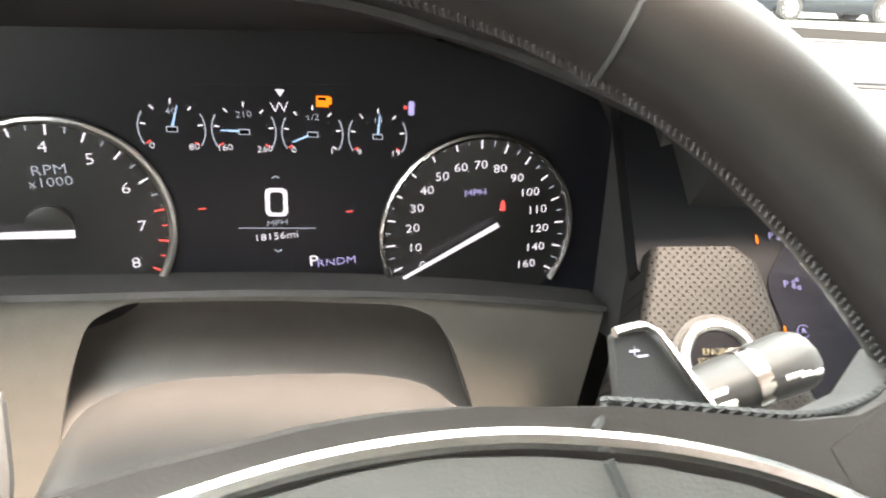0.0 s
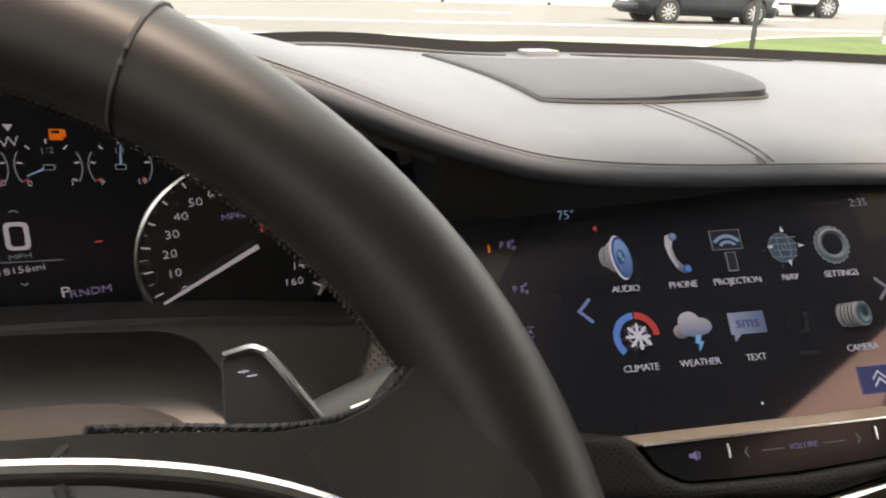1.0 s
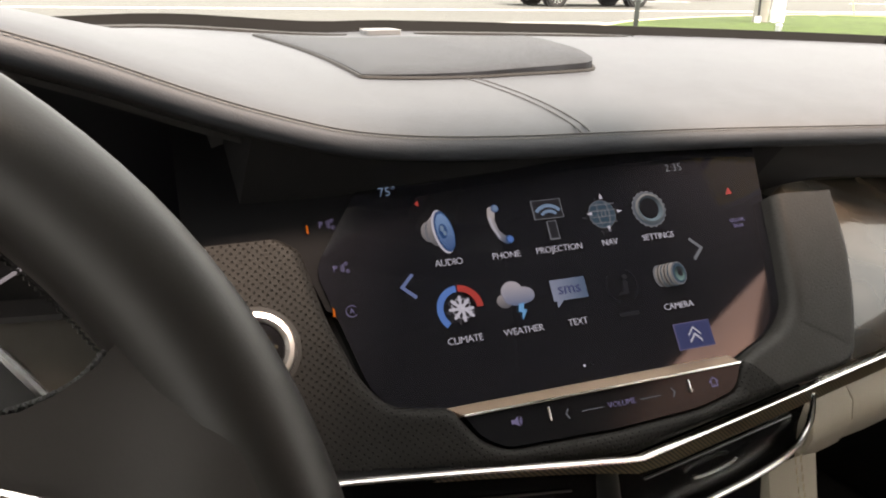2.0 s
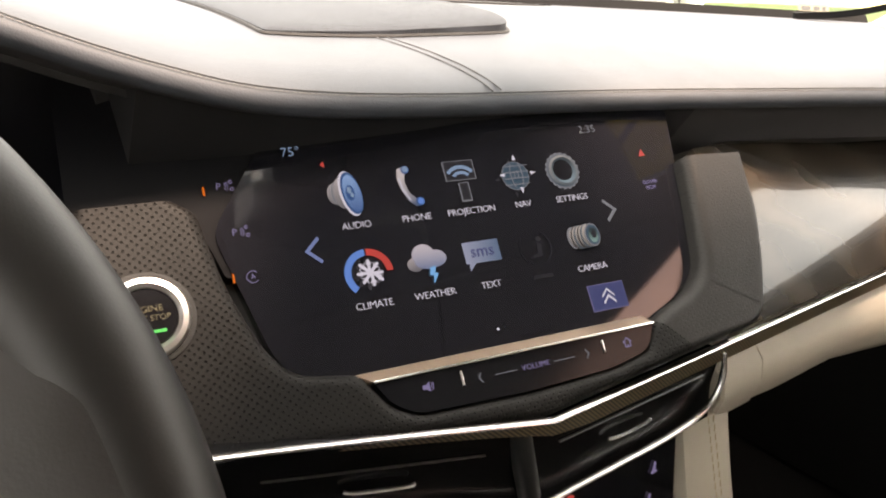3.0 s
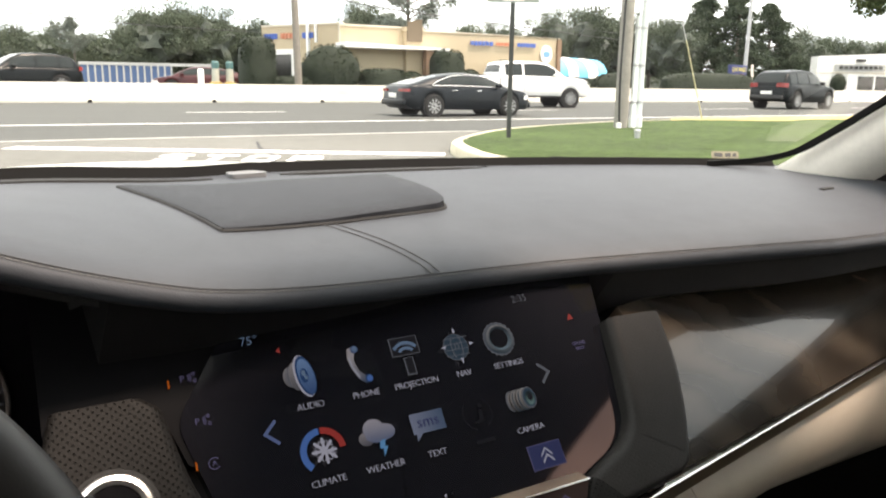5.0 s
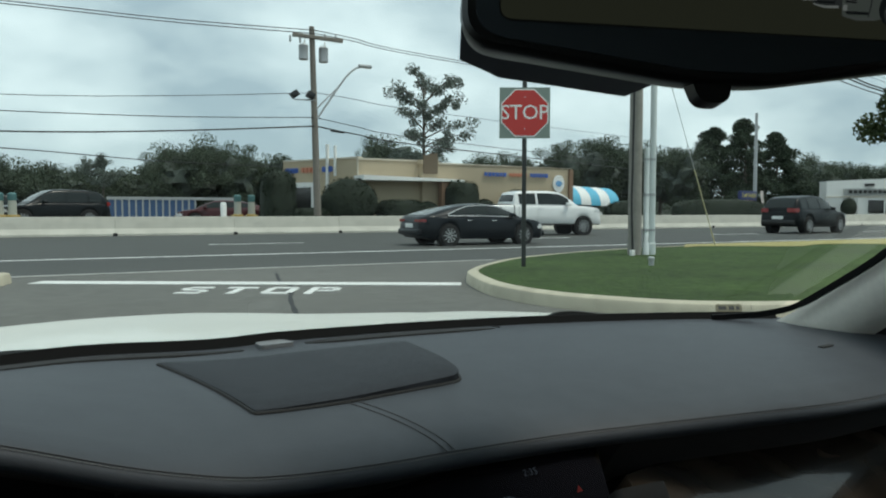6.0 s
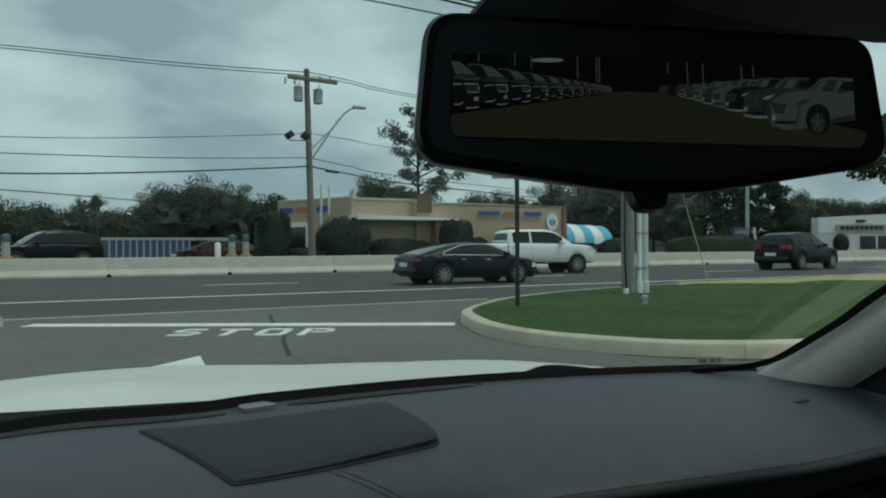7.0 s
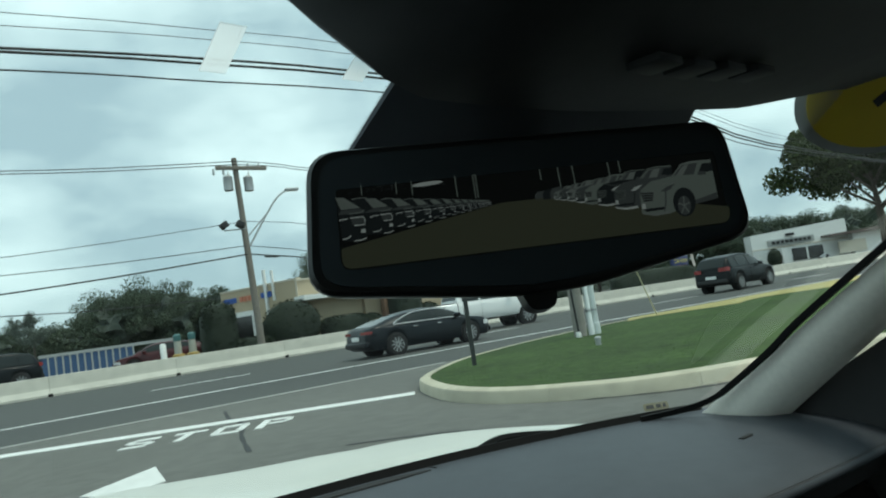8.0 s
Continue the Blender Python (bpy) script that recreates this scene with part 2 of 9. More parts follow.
def edge_at(x):
    for (x0, y0, z0), (x1, y1, z1) in zip(FINE, FINE[1:]):
        if x0 <= x <= x1:
            t = (x - x0) / max(1e-9, x1 - x0)
            return y0 + (y1 - y0) * t, z0 + (z1 - z0) * t
    return EDGE[-1][1:]


def pad_z(x, y):
    """Height of the pad's top."""
    (ye, ze), (yf, zf) = edge_at(max(-0.76, min(0.76, x))), foot(x)
    t = max(0.0, min(1.0, (y - ye) / (yf - ye)))
    return ze + (zf - ze) * t + 0.016 * math.sin(math.pi * t ** 0.8) * (1 - 0.4 * t)


def glass_material(name, tint=(0.93, 0.97, 0.96), gloss=1.0):
    m = bpy.data.materials.new(name)
    m.use_nodes = True
    n, l = m.node_tree.nodes, m.node_tree.links
    n.remove(n["Principled BSDF"])
    out = n["Material Output"]
    tr, gl, fr, mix = n.new("ShaderNodeBsdfTransparent"), n.new("ShaderNodeBsdfGlossy"), n.new("ShaderNodeFresnel"), n.new("ShaderNodeMixShader")
    tr.inputs[0].default_value = (*tint, 1)
    gl.inputs["Roughness"].default_value = 0.02
    gl.inputs["Color"].default_value = (gloss, gloss, gloss, 1)
    fr.inputs[0].default_value = 1.45
    l.new(fr.outputs[0], mix.inputs[0])
    l.new(tr.outputs[0], mix.inputs[1])
    l.new(gl.outputs[0], mix.inputs[2])
    l.new(mix.outputs[0], out.inputs[0])
    return m


GLASS = glass_material("window_glass", gloss=0.5)


def pane(name, rings, label, category):
    """A sheet of glass whose faces look into the cabin."""
    bm = loft(rings, closed=False)
    me = bpy.data.meshes.new(name)
    mid = Vector((0, -0.8, 0.9))
    for f in bm.faces:
        f.normal_update()
        f.smooth = True
        if f.normal.dot(mid - f.calc_center_median()) < 0:
            f.normal_flip()
    bm.to_mesh(me)
    bm.free()
    me.materials.append(GLASS)
    ob = new(name, me)
    ob.visible_shadow = False
    return tagged(ob, label, category, kind="structure")


def dash_pad():
    d = thing("dashboard", "wide dark grey stitched leather dashboard pad under the windscreen", "dashboard")
    xs = [-0.76 + 1.52 * i / 152 for i in range(153)]
    bm = bmesh.new()
    rows = []
    for x in xs:
        ye, ze = edge_at(x)
        yf, zf = foot(x)
        col = []
        # the lip: from under the edge round to the top
        for a in range(8):
            q = radians(-80 + a * 24)
            col.append((x, ye + 0.006 - 0.008 * math.cos(q), ze - 0.008 + 0.0078 * math.sin(q)))
        col[-1] = (x, ye + 0.009, pad_z(x, ye + 0.009))
        for k in range(1, 15):
            y = ye + 0.009 + (yf + 0.02 - ye - 0.009) * k / 14
            col.append((x, y, pad_z(x, y)))
        col.append((x, yf + 0.03, zf - 0.03))
        col.insert(0, (x, ye + 0.022, ze - 0.018))
        col.insert(0, (x, ye + 0.050, ze - 0.026))
        rows.append(col)
    vs = b_loft(bm, rows, closed=False)
    bm.verts.index_update()
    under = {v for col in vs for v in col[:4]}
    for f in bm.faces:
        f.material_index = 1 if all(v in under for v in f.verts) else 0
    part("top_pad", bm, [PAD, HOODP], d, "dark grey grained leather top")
    # the stitch groove along the edge, as a thread of short stitches
    bm = bmesh.new()
    path = []
    for i in range(420):
        x = -0.74 + 1.48 * i / 419
        ye, ze = edge_at(x)
        path.append(Vector((x, ye + 0.0003, ze - 0.0018)))
    for a, b in zip(path[::1], path[1:]):
        c = a.lerp(b, 0.78)
        b_tube(bm, [a, a.lerp(c, 0.5) + Vector((0, 0, 0.0001)), c], 0.00032, 5)
    part("stitching", bm, THREAD, d, "grey stitched seam")
    part("edge_seam", tube([p + Vector((0, 0.0018, 0.0012)) for p in path[::3]], 0.0004, 6), SEAM, d, "dark seam along the stitched edge")
    # lengthwise double seam
    for off in (-0.0035, 0.0035):
        bm = bmesh.new()
        pts = []
        for i in range(26):
            t = i / 25
            y = 0.020 + 0.090 * t
            x = -0.004 + off * (1 + 0.3 * t) - 0.030 * t ** 1.5
            pts.append((x, y, pad_z(x, y) + 0.0001))
        b_tube(bm, pts, 0.0007, 6)
        part("seam", bm, SEAM, d, "dark raised seam")
    return d


dash_pad()


def windscreen():
    xs = [-0.74 + 1.48 * i / 24 for i in range(25)]
    rings = []
    for k in range(9):
        t = k / 8
        row = []
        for x in xs:
            (y0, z0), xx = foot(x), x * (1 - 0.16 * t)
            y1, z1 = header(xx)
            row.append((xx, y0 + 0.03 + (y1 - y0 - 0.02) * t, z0 - 0.01 + (z1 - z0 + 0.012) * t + 0.022 * math.sin(math.pi * t)))
        rings.append(row)
    pane("windscreen", rings, "clear curved laminated glass windscreen of the car", "windscreen")
    # the black border at foot and sides
    bm = bmesh.new()
    lo, hi = [], []
    for i in range(60):
        x = -0.745 + 1.49 * i / 59
        y, z = foot(x)
        lo.append((x, y - 0.006, z - 0.004))
        hi.append((x, y + 0.002, z + 0.0095))
    b_loft(bm, [lo, hi, [(x, y + 0.003, z) for x, y, z in hi], [(x, y + 0.003, z - 0.01) for x, y, z in lo]], closed=False)
    for s in (-1, 1):
        path = [(s * x, y, z) for x, y, z in ((0.640, 0.196, 0.961), (0.657, 0.179, 0.963), (0.674, 0.151, 0.967), (0.685, 0.119, 0.975), (0.692, 0.095, 0.985), (0.690, 0.066, 1.003), (0.681, 0.000, 1.048), (0.672, -0.056, 1.091), (0.638, -0.226, 1.202), (0.604, -0.400, 1.314))]
        b_loft(bm, rings_along(spline(path, 40), [(-0.0042, -0.004), (0.0042, -0.004), (0.0042, 0.004), (-0.0042, 0.004)]))
    ob = part("windscreen_border", bm, SEAL)
    tagged(ob, "black ceramic border and seal round the windscreen", "trim", kind="structure")


windscreen()


def pillar(s):
    """The padded front pillar: s is 1 on the passenger's side."""
    f, t = Vector((s * 0.721, 0.150, 0.948)), Vector((s * 0.611, -0.405, 1.312))
    g, u = Vector((s * 0.742, 0.062, 0.912)), Vector((s * 0.682, -0.425, 1.282))
    rings = []
    for k in range(17):
        a = k / 16
        p, q = f.lerp(t, a), g.lerp(u, a)
        mid = (p + q) / 2 + Vector((-s * 0.022, -0.012, 0.0)) * (1 - 0.3 * a)
        back = (p + q) / 2 + Vector((s * 0.06, 0.03, 0.0))
        rings.append([p, p.lerp(mid, 0.5) + Vector((-s * 0.008, -0.003, 0)), mid, mid.lerp(q, 0.5) + Vector((-s * 0.008, -0.004, 0)), q, back])
    ob = part("front_pillar", loft(rings), CLOTH, angle=75)
    tagged(ob, "beige woven cloth windscreen pillar trim beside the dashboard", "pillar", kind="structure")


for s in (-1, 1):
    pillar(s)


def cabin():
    """The closed shell round and behind the camera."""
    def wall(name, bm, material, label):
        tagged(part(name, bm, material), label, name.split("_")[0], kind="structure")

    wall("floor", box(-0.80, 0.80, -2.1, 0.75, 0.24, 0.28), CARPET, "black carpeted car floor under the dashboard")
    wall("firewall", box(-0.80, 0.80, 0.70, 0.74, 0.28, 0.80), CARPET, "black carpeted bulkhead behind the dashboard")
    bm = bmesh.new()
    rows = []
    for i in range(25):
        x = -0.66 + 1.32 * i / 24
        y, z = header(x * 0.9)
        a = abs(x) / 0.66
        drop = 0.035 * a ** 6
        rows.append([(x, y - 0.006, z + 0.055 - drop), (x, y + 0.004, z + 0.012 - drop), (x, y - 0.002, z + 0.004 - drop), (x, y - 0.03, z + 0.004 - drop), (x, -0.5, 1.345 - drop), (x, -1.0, 1.36 - drop), (x, -1.9, 1.30 - drop),
                     (x, -1.9, 1.36 - drop), (x, -1.0, 1.42 - drop), (x, -0.5, 1.40 - drop)])
    b_loft(bm, rows)
    # Opening cut for the unseen roof glass that the screen reflects.
    gone = [f for f in bm.faces if 0.11 < f.calc_center_median().x < 0.60 and -1.0 < f.calc_center_median().y < -0.5]
    bmesh.ops.delete(bm, geom=gone, context="FACES")
    wall("ceiling", bm, LINER, "dark cloth headliner above the windscreen")
    for s in (-1, 1):
        wall("kick_panel", box(*sorted((s * 0.735, s * 0.764)), -0.75, 0.69, 0.285, 0.695, 0.01), CARPET, "black carpeted footwell side")
        wall("door_panel", prism(rounded([(-1.75, 0.28), (0.62, 0.28), (0.62, 0.86), (0.05, 0.880), (-1.75, 0.94)], 0.02), s * 0.765, s * 0.80, "x"), PANEL, "dark leather inner door panel")
        wall("door_cap", box(*sorted((s * 0.735, s * 0.80)), -1.75, 0.02, 0.885, 0.908, 0.008), SATIN, "black padded sill under the side window")
        wall("centre_pillar", loft([[(s * 0.745, -0.72, 0.95), (s * 0.745, -0.86, 0.95), (s * 0.79, -0.86, 0.95), (s * 0.79, -0.72, 0.95)], [(s * 0.66, -0.74, 1.32), (s * 0.66, -0.84, 1.32), (s * 0.70, -0.84, 1.33), (s * 0.70, -0.74, 1.33)]]), CLOTH, "beige cloth door pillar between the side windows")
        wall("door_sail", prism([(0.13, 0.88), (-0.16, 0.88), (-0.20, 1.09), (-0.16, 1.07), (0.03, 0.955)], s * 0.748, s * 0.764, "x", 0.003), HOODP, "black plastic corner cover in front of the side window")
        pane("side_window", [[(s * 0.775, 0.02, 0.905), (s * 0.775, -1.75, 0.92)], [(s * 0.69, -0.42, 1.31), (s * 0.69, -1.6, 1.31)]], "closed clear glass side window of the car", "window")
        wall("roof_rail", loft(rings_along([(s * 0.66, -0.38, 1.315), (s * 0.675, -0.9, 1.335), (s * 0.66, -1.9, 1.28)], [(-0.03, -0.03), (0.03, -0.03), (0.035, 0.04), (-0.035, 0.04)])), CLOTH, "beige cloth rail above the side windows")
    # Unseen wall set close behind the camera to hold back rear light.
    wall("rear_wall", box(-0.76, 0.76, -0.98, -0.92, 0.28, 1.20, 0.02), WALLCLOTH, "unseen grey beige cloth wall, added to block light from behind")
    pane("rear_window", [[(-0.66, -1.97, 0.97), (0.66, -1.97, 0.97)], [(-0.6, -1.9, 1.30), (0.6, -1.9, 1.30)]], "clear glass rear window of the car", "window")


cabin()


def sunroof():
    """An unseen roof glass; its tint and dark mask are added to shape the screen's reflection."""
    r = thing("sunroof", "unseen rose tinted sunroof, added for the screen's pink reflection", "sunroof")
    bm = bmesh.new()
    bm.faces.new([bm.verts.new(p) for p in ((0.10, -1.01, 1.388), (0.10, -0.49, 1.388), (0.615, -0.49, 1.388), (0.615, -1.01, 1.388))])
    me = bpy.data.meshes.new("roof_glass")
    bm.to_mesh(me)
    bm.free()
    me.materials.append(glass_material("rose_glass", (1.0, 0.60, 0.50), 0.3))
    sheet = new("roof_glass", me)
    sheet.parent, sheet.visible_shadow = r, False
    sheet["label"] = "rose tinted glass"
    part("reflection_mask", prism([(0.09, -0.48), (0.62, -0.48), (0.62, -0.565), (0.165, -1.02), (0.09, -1.02)], 1.372, 1.376, "z"), LINER, r, "dark cloth mask that cuts the reflection's edge")
    for x0, x1, y0, y1 in ((0.095, 0.105, -1.02, -0.48), (0.610, 0.620, -1.02, -0.48), (0.105, 0.610, -1.02, -1.01), (0.105, 0.610, -0.49, -0.48)):
        part("frame_bar", box(x0, x1, y0, y1, 1.340, 1.40), LINER, r)


sunroof()


def car_hood():
    h = thing("car_hood", "cream white glossy car bonnet beyond the windscreen", "car hood")
    rows = []
    for i in range(41):
        x = -0.86 + 1.72 * i / 40
        a = abs(x) / 0.86
        rows.append([(x, 0.40 + 0.001 * k - 0.17 * (a ** 2.2) + 1.15 * k / 12, 0.952 - 0.075 * (k / 12) ** 1.6 - 0.055 * a ** 3 - 0.10 * (k / 12) ** 6 - 0.017 * math.exp(-((abs(x) - 0.47) / 0.24) ** 2) + 0.016 * max(0.0, abs(x) - 0.72) / 0.14) for k in range(13)])
    part("bonnet", loft(rows, closed=False), WHITEPAINT, h)
    bm = bmesh.new()
    lo = []
    for i in range(50):
        x = -0.48 + 0.96 * i / 49
        y, z = foot(x)
        lo.append((x, y + 0.046, z - 0.022))
    b_loft(bm, rings_along(lo, [(-0.012, -0.01), (0.012, -0.01), (0.010, 0.006), (-0.010, 0.006)]))
    part("cowl", bm, SEAL, h, "black plastic cowl")
    rows = []
    for i in range(25):
        x = -0.60 + 0.80 * i / 24
        y0, y1 = foot(x)[0] + 0.03, 0.45 + 0.14 * max(0.0, min(1.0, (0.12 - x) / 0.32))
        rows.append([(x, y0, 0.940), (x, y0, 0.9555), (x, y1 - 0.012, 0.9555), (x, y1, 0.952), (x, y1, 0.940)])
    part("cowl_panel", loft(rows), SEAL, h, "black plastic cowl panel")
    for pts in ([(0.43, 0.360, 0.948), (0.49, 0.360, 0.959), (0.55, 0.355, 0.954), (0.63, 0.335, 0.940)],):
        part("wiper", tube(spline(pts, 16), 0.006, 6), SEAL, h, "black wiper arm at rest")
    return h


car_hood()


# ---------------------------------------------------------------- screen, panel and controls
def lit(name, color, strength):
    return mat("lit_" + name, color, 0.5, emit=strength * 0.30, spec=0.05)


L_WHITE = lit("text", (0.62, 0.74, 1.0), 0.16)
L_DIAL = lit("dial", (0.56, 0.62, 0.78), 0.12)
L_GREY = lit("grey", (0.22, 0.28, 0.37), 0.13)
L_BLUE = lit("blue", (0.08, 0.26, 0.80), 0.18)
L_PALE = lit("pale_blue", (0.20, 0.38, 0.66), 0.15)
L_DEEP = lit("deep_blue", (0.06, 0.09, 0.28), 0.13)
L_RED = lit("red", (0.75, 0.10, 0.10), 0.12)
L_ORANGE = lit("orange", (0.95, 0.22, 0.02), 0.13)
L_VIOLET = lit("violet", (0.36, 0.38, 0.80), 0.09)
L_DIM = lit("dim", (0.06, 0.07, 0.10), 0.05)
L_TEAL = lit("teal", (0.05, 0.12, 0.20), 0.13)
L_NAVY = lit("navy", (0.03, 0.12, 0.36), 0.14)
L_GREEN = lit("green", (0.05, 0.75, 0.20), 0.22)


def lit_fade(name, low, high, y0, y1, strength, axis="Y"):
    """A lit colour that runs from one tone to another along the screen."""
    m = lit(name, high, strength)
    n, l = m.node_tree.nodes, m.node_tree.links
    tc, sep, span, mix = (n.new("ShaderNode" + k) for k in ("TexCoord", "SeparateXYZ", "MapRange", "Mix"))
    mix.data_type = "RGBA"
    mix.inputs[6].default_value, mix.inputs[7].default_value = (*low, 1), (*high, 1)
    span.inputs[1].default_value, span.inputs[2].default_value = y0, y1
    l.new(tc.outputs["Object"], sep.inputs[0])
    l.new(sep.outputs[axis], span.inputs[0])
    l.new(span.outputs[0], mix.inputs[0])
    l.new(mix.outputs[2], n["Principled BSDF"].inputs["Emission Color"])
    return m


def flat(pts, z=0.0004, thick=0.0003):
    bm = bmesh.new()
    b_prism(bm, pts, z - thick, z, "z")
    return bm


def arc(cx, cy, r0, r1, a0, a1, n=18):
    """A ring section as an outline."""
    a = [radians(a0 + (a1 - a0) * i / n) for i in range(n + 1)]
    return [(cx + r1 * math.cos(q), cy + r1 * math.sin(q)) for q in a] + [(cx + r0 * math.cos(q), cy + r0 * math.sin(q)) for q in reversed(a)]


def disc(cx, cy, rx, ry=None, n=20, tilt=0.0):
    c, s = math.cos(tilt), math.sin(tilt)
    out = []
    for i in range(n):
        a = 2 * math.pi * i / n
        x, y = rx * math.cos(a), (ry or rx) * math.sin(a)
        out.append((cx + x * c - y * s, cy + x * s + y * c))
    return out


def touch_screen():
    """Local space of the screen: x along it, y up it, z towards the driver."""
    c = thing("touch_screen", "black glass touch screen lit with rows of app icons", "touch screen", SCR)
    glass = rounded([(-0.105, 0.075), (-0.1535, 0.006), (-0.130, -0.080), (-0.085, -0.088), (0.112, -0.088), (0.152, -0.062), (0.1675, 0.03), (0.1745, 0.075)], [0.004, 0.01, 0.022, 0.004, 0.02, 0.02, 0.01, 0.004])
    part("screen_glass", prism(glass, -0.012, 0.0, "z", 0.001), GLASSB, c, "black glossy display glass")
    at = lambda x, y: Matrix.Translation((x, y, 0.0005))  # noqa: E731
    cols = (-0.0735, -0.036, 0.0005, 0.037, 0.0735)
    for x, word in zip(cols, ("AUDIO", "PHONE", "PROJECTION", "NAV", "SETTINGS")):
        lettering("caption", word, 0.0060, L_WHITE, at(x, 0.0), c, 0.0002, space=0.92)
    for x, word in zip(cols, ("CLIMATE", "WEATHER", "TEXT", "", "CAMERA")):
        if word:
            lettering("caption", word, 0.0060, L_WHITE, at(x, -0.0475), c, 0.0002, space=0.92)
    part("caption", flat(rounded([(0.030, -0.0490), (0.044, -0.0490), (0.044, -0.0465), (0.030, -0.0465)], 0.0006)), L_DIM, c, "dim unreadable caption")
    lettering("caption", "75\u00b0", 0.0082, L_PALE, at(-0.103, 0.0485), c, 0.0002)
    lettering("caption", "2:35", 0.0080, L_GREY, at(0.1007, 0.047), c, 0.0002)
    lettering("caption", "GLOVE\nBOX", 0.0040, L_VIOLET, at(0.1385, 0.0025), c, 0.0002)

    def icon(name, label, *layers):
        """Layers of outline and material, each laid above the one before."""
        ob = part(name, flat(layers[0][0], 0.0004), layers[0][1], c, label)
        for k, (pts, m) in enumerate(layers[1:]):
            part("shape", flat(pts, 0.0007 + 0.0003 * k), m, ob)
        return ob

    x, y = cols[0] - 0.001, 0.0195
    cone = lit_fade("cone", (0.03, 0.10, 0.34), (0.22, 0.48, 0.95), y - 0.013, y + 0.013, 0.15)
    silver = lit_fade("silver", (0.10, 0.12, 0.16), (0.46, 0.51, 0.60), y - 0.009, y + 0.011, 0.14)
    icon("speaker_icon", "silver blue loudspeaker icon", (disc(x - 0.0075, y + 0.001, 0.0048, 0.0066), silver), (disc(x - 0.0055, y + 0.001, 0.0046, 0.0078), L_GREY), (disc(x - 0.0040, y + 0.0008, 0.0046, 0.0095), silver), (disc(x + 0.001, y, 0.0062, 0.0142, tilt=0.12), L_WHITE), (disc(x + 0.0019, y, 0.0058, 0.0134, tilt=0.12), L_NAVY), (disc(x + 0.0022, y - 0.0003, 0.0050, 0.0118, tilt=0.12), cone), (disc(x + 0.0008, y, 0.0026, 0.0048), L_NAVY), (disc(x + 0.0004, y + 0.0016, 0.0013, 0.0020), L_PALE), (disc(x + 0.0016, y - 0.0016, 0.0010, 0.0014), L_PALE))
    x = cols[1]
    hs = [(x - 0.0055, y + 0.0125), (x - 0.0015, y + 0.0135), (x + 0.0010, y + 0.0110), (x - 0.0012, y + 0.0085), (x - 0.0025, y + 0.004), (x - 0.001, y - 0.003), (x + 0.003, y - 0.0075), (x + 0.006, y - 0.0075), (x + 0.0065, y - 0.011), (x + 0.0025, y - 0.0125), (x - 0.002, y - 0.009), (x - 0.0055, y - 0.001), (x - 0.0068, y + 0.006)]
    icon("phone_icon", "silver telephone handset icon", (rounded(hs, 0.001, 3), lit_fade("handset", (0.05, 0.10, 0.22), (0.62, 0.68, 0.80), y - 0.012, y + 0.008, 0.13)), ([(x - 0.0060, y + 0.006), (x - 0.0050, y + 0.0065), (x - 0.0040, y - 0.001), (x - 0.0008, y - 0.0080), (x - 0.0016, y - 0.0084), (x - 0.0050, y - 0.001)], L_WHITE), (disc(x - 0.0008, y + 0.0113, 0.0026), L_NAVY), (disc(x - 0.0006, y + 0.0115, 0.0019), L_PALE), (disc(x + 0.0043, y - 0.0098, 0.0027), L_NAVY), (disc(x + 0.0046, y - 0.0098, 0.0019), L_BLUE))
    x = cols[2] - 0.0015
    fr = [(x - 0.0105, y + 0.014), (x + 0.0105, y + 0.014), (x + 0.0105, y + 0.001), (x - 0.0105, y + 0.001)]
    icon("projection_icon", "framed blue wireless waves above a phone icon", (fr, L_GREY), ([(a * 0.93 + x * 0.07, b * 0.93 + (y + 0.0075) * 0.07) for a, b in fr], L_DIM), (arc(x, y - 0.001, 0.0095, 0.0118, 40, 140), L_PALE), (arc(x, y - 0.001, 0.0058, 0.0078, 42, 138), L_PALE),
         ([(x - 0.0035, y - 0.001), (x + 0.0035, y - 0.001), (x + 0.0035, y - 0.0135), (x - 0.0035, y - 0.0135)], L_GREY), ([(x - 0.0027, y - 0.0015), (x + 0.0027, y - 0.0015), (x + 0.0027, y - 0.0125), (x - 0.0027, y - 0.0125)], L_DIM))
    x = cols[3]
    lay = [(disc(x, y, 0.0098), L_GREY), (disc(x, y, 0.0093), L_TEAL)]
    for k in (-0.006, -0.002, 0.002, 0.006):
        lay.append(([(x - 0.009, y + k - 0.0003), (x + 0.009, y + k - 0.0003), (x + 0.009, y + k + 0.0003), (x - 0.009, y + k + 0.0003)], L_GREY))
        lay.append((arc(x - k * 3.2, y, abs(k * 3.2) + abs(k) * 0.6 - 0.0003, abs(k * 3.2) + abs(k) * 0.6 + 0.0003, *((-20, 20) if k > 0 else (160, 200))), L_GREY))
    for a in range(4):
        q = a * math.pi / 2
        d, e = Vector((math.cos(q), math.sin(q))), Vector((-math.sin(q), math.cos(q)))
        o = Vector((x, y))
        lay.append(([o + d * 0.0095 + e * 0.0012, o + d * 0.0136, o + d * 0.0095 - e * 0.0012], L_WHITE))
    icon("globe_icon", "pale blue globe icon with compass points", *lay)
    x = cols[4] - 0.001
    gear = []
    for k in range(60):
        q = 2 * math.pi * k / 60
        r = 0.0128 if k % 3 else 0.0118
        gear.append((x + r * math.cos(q), y + r * 1.02 * math.sin(q)))
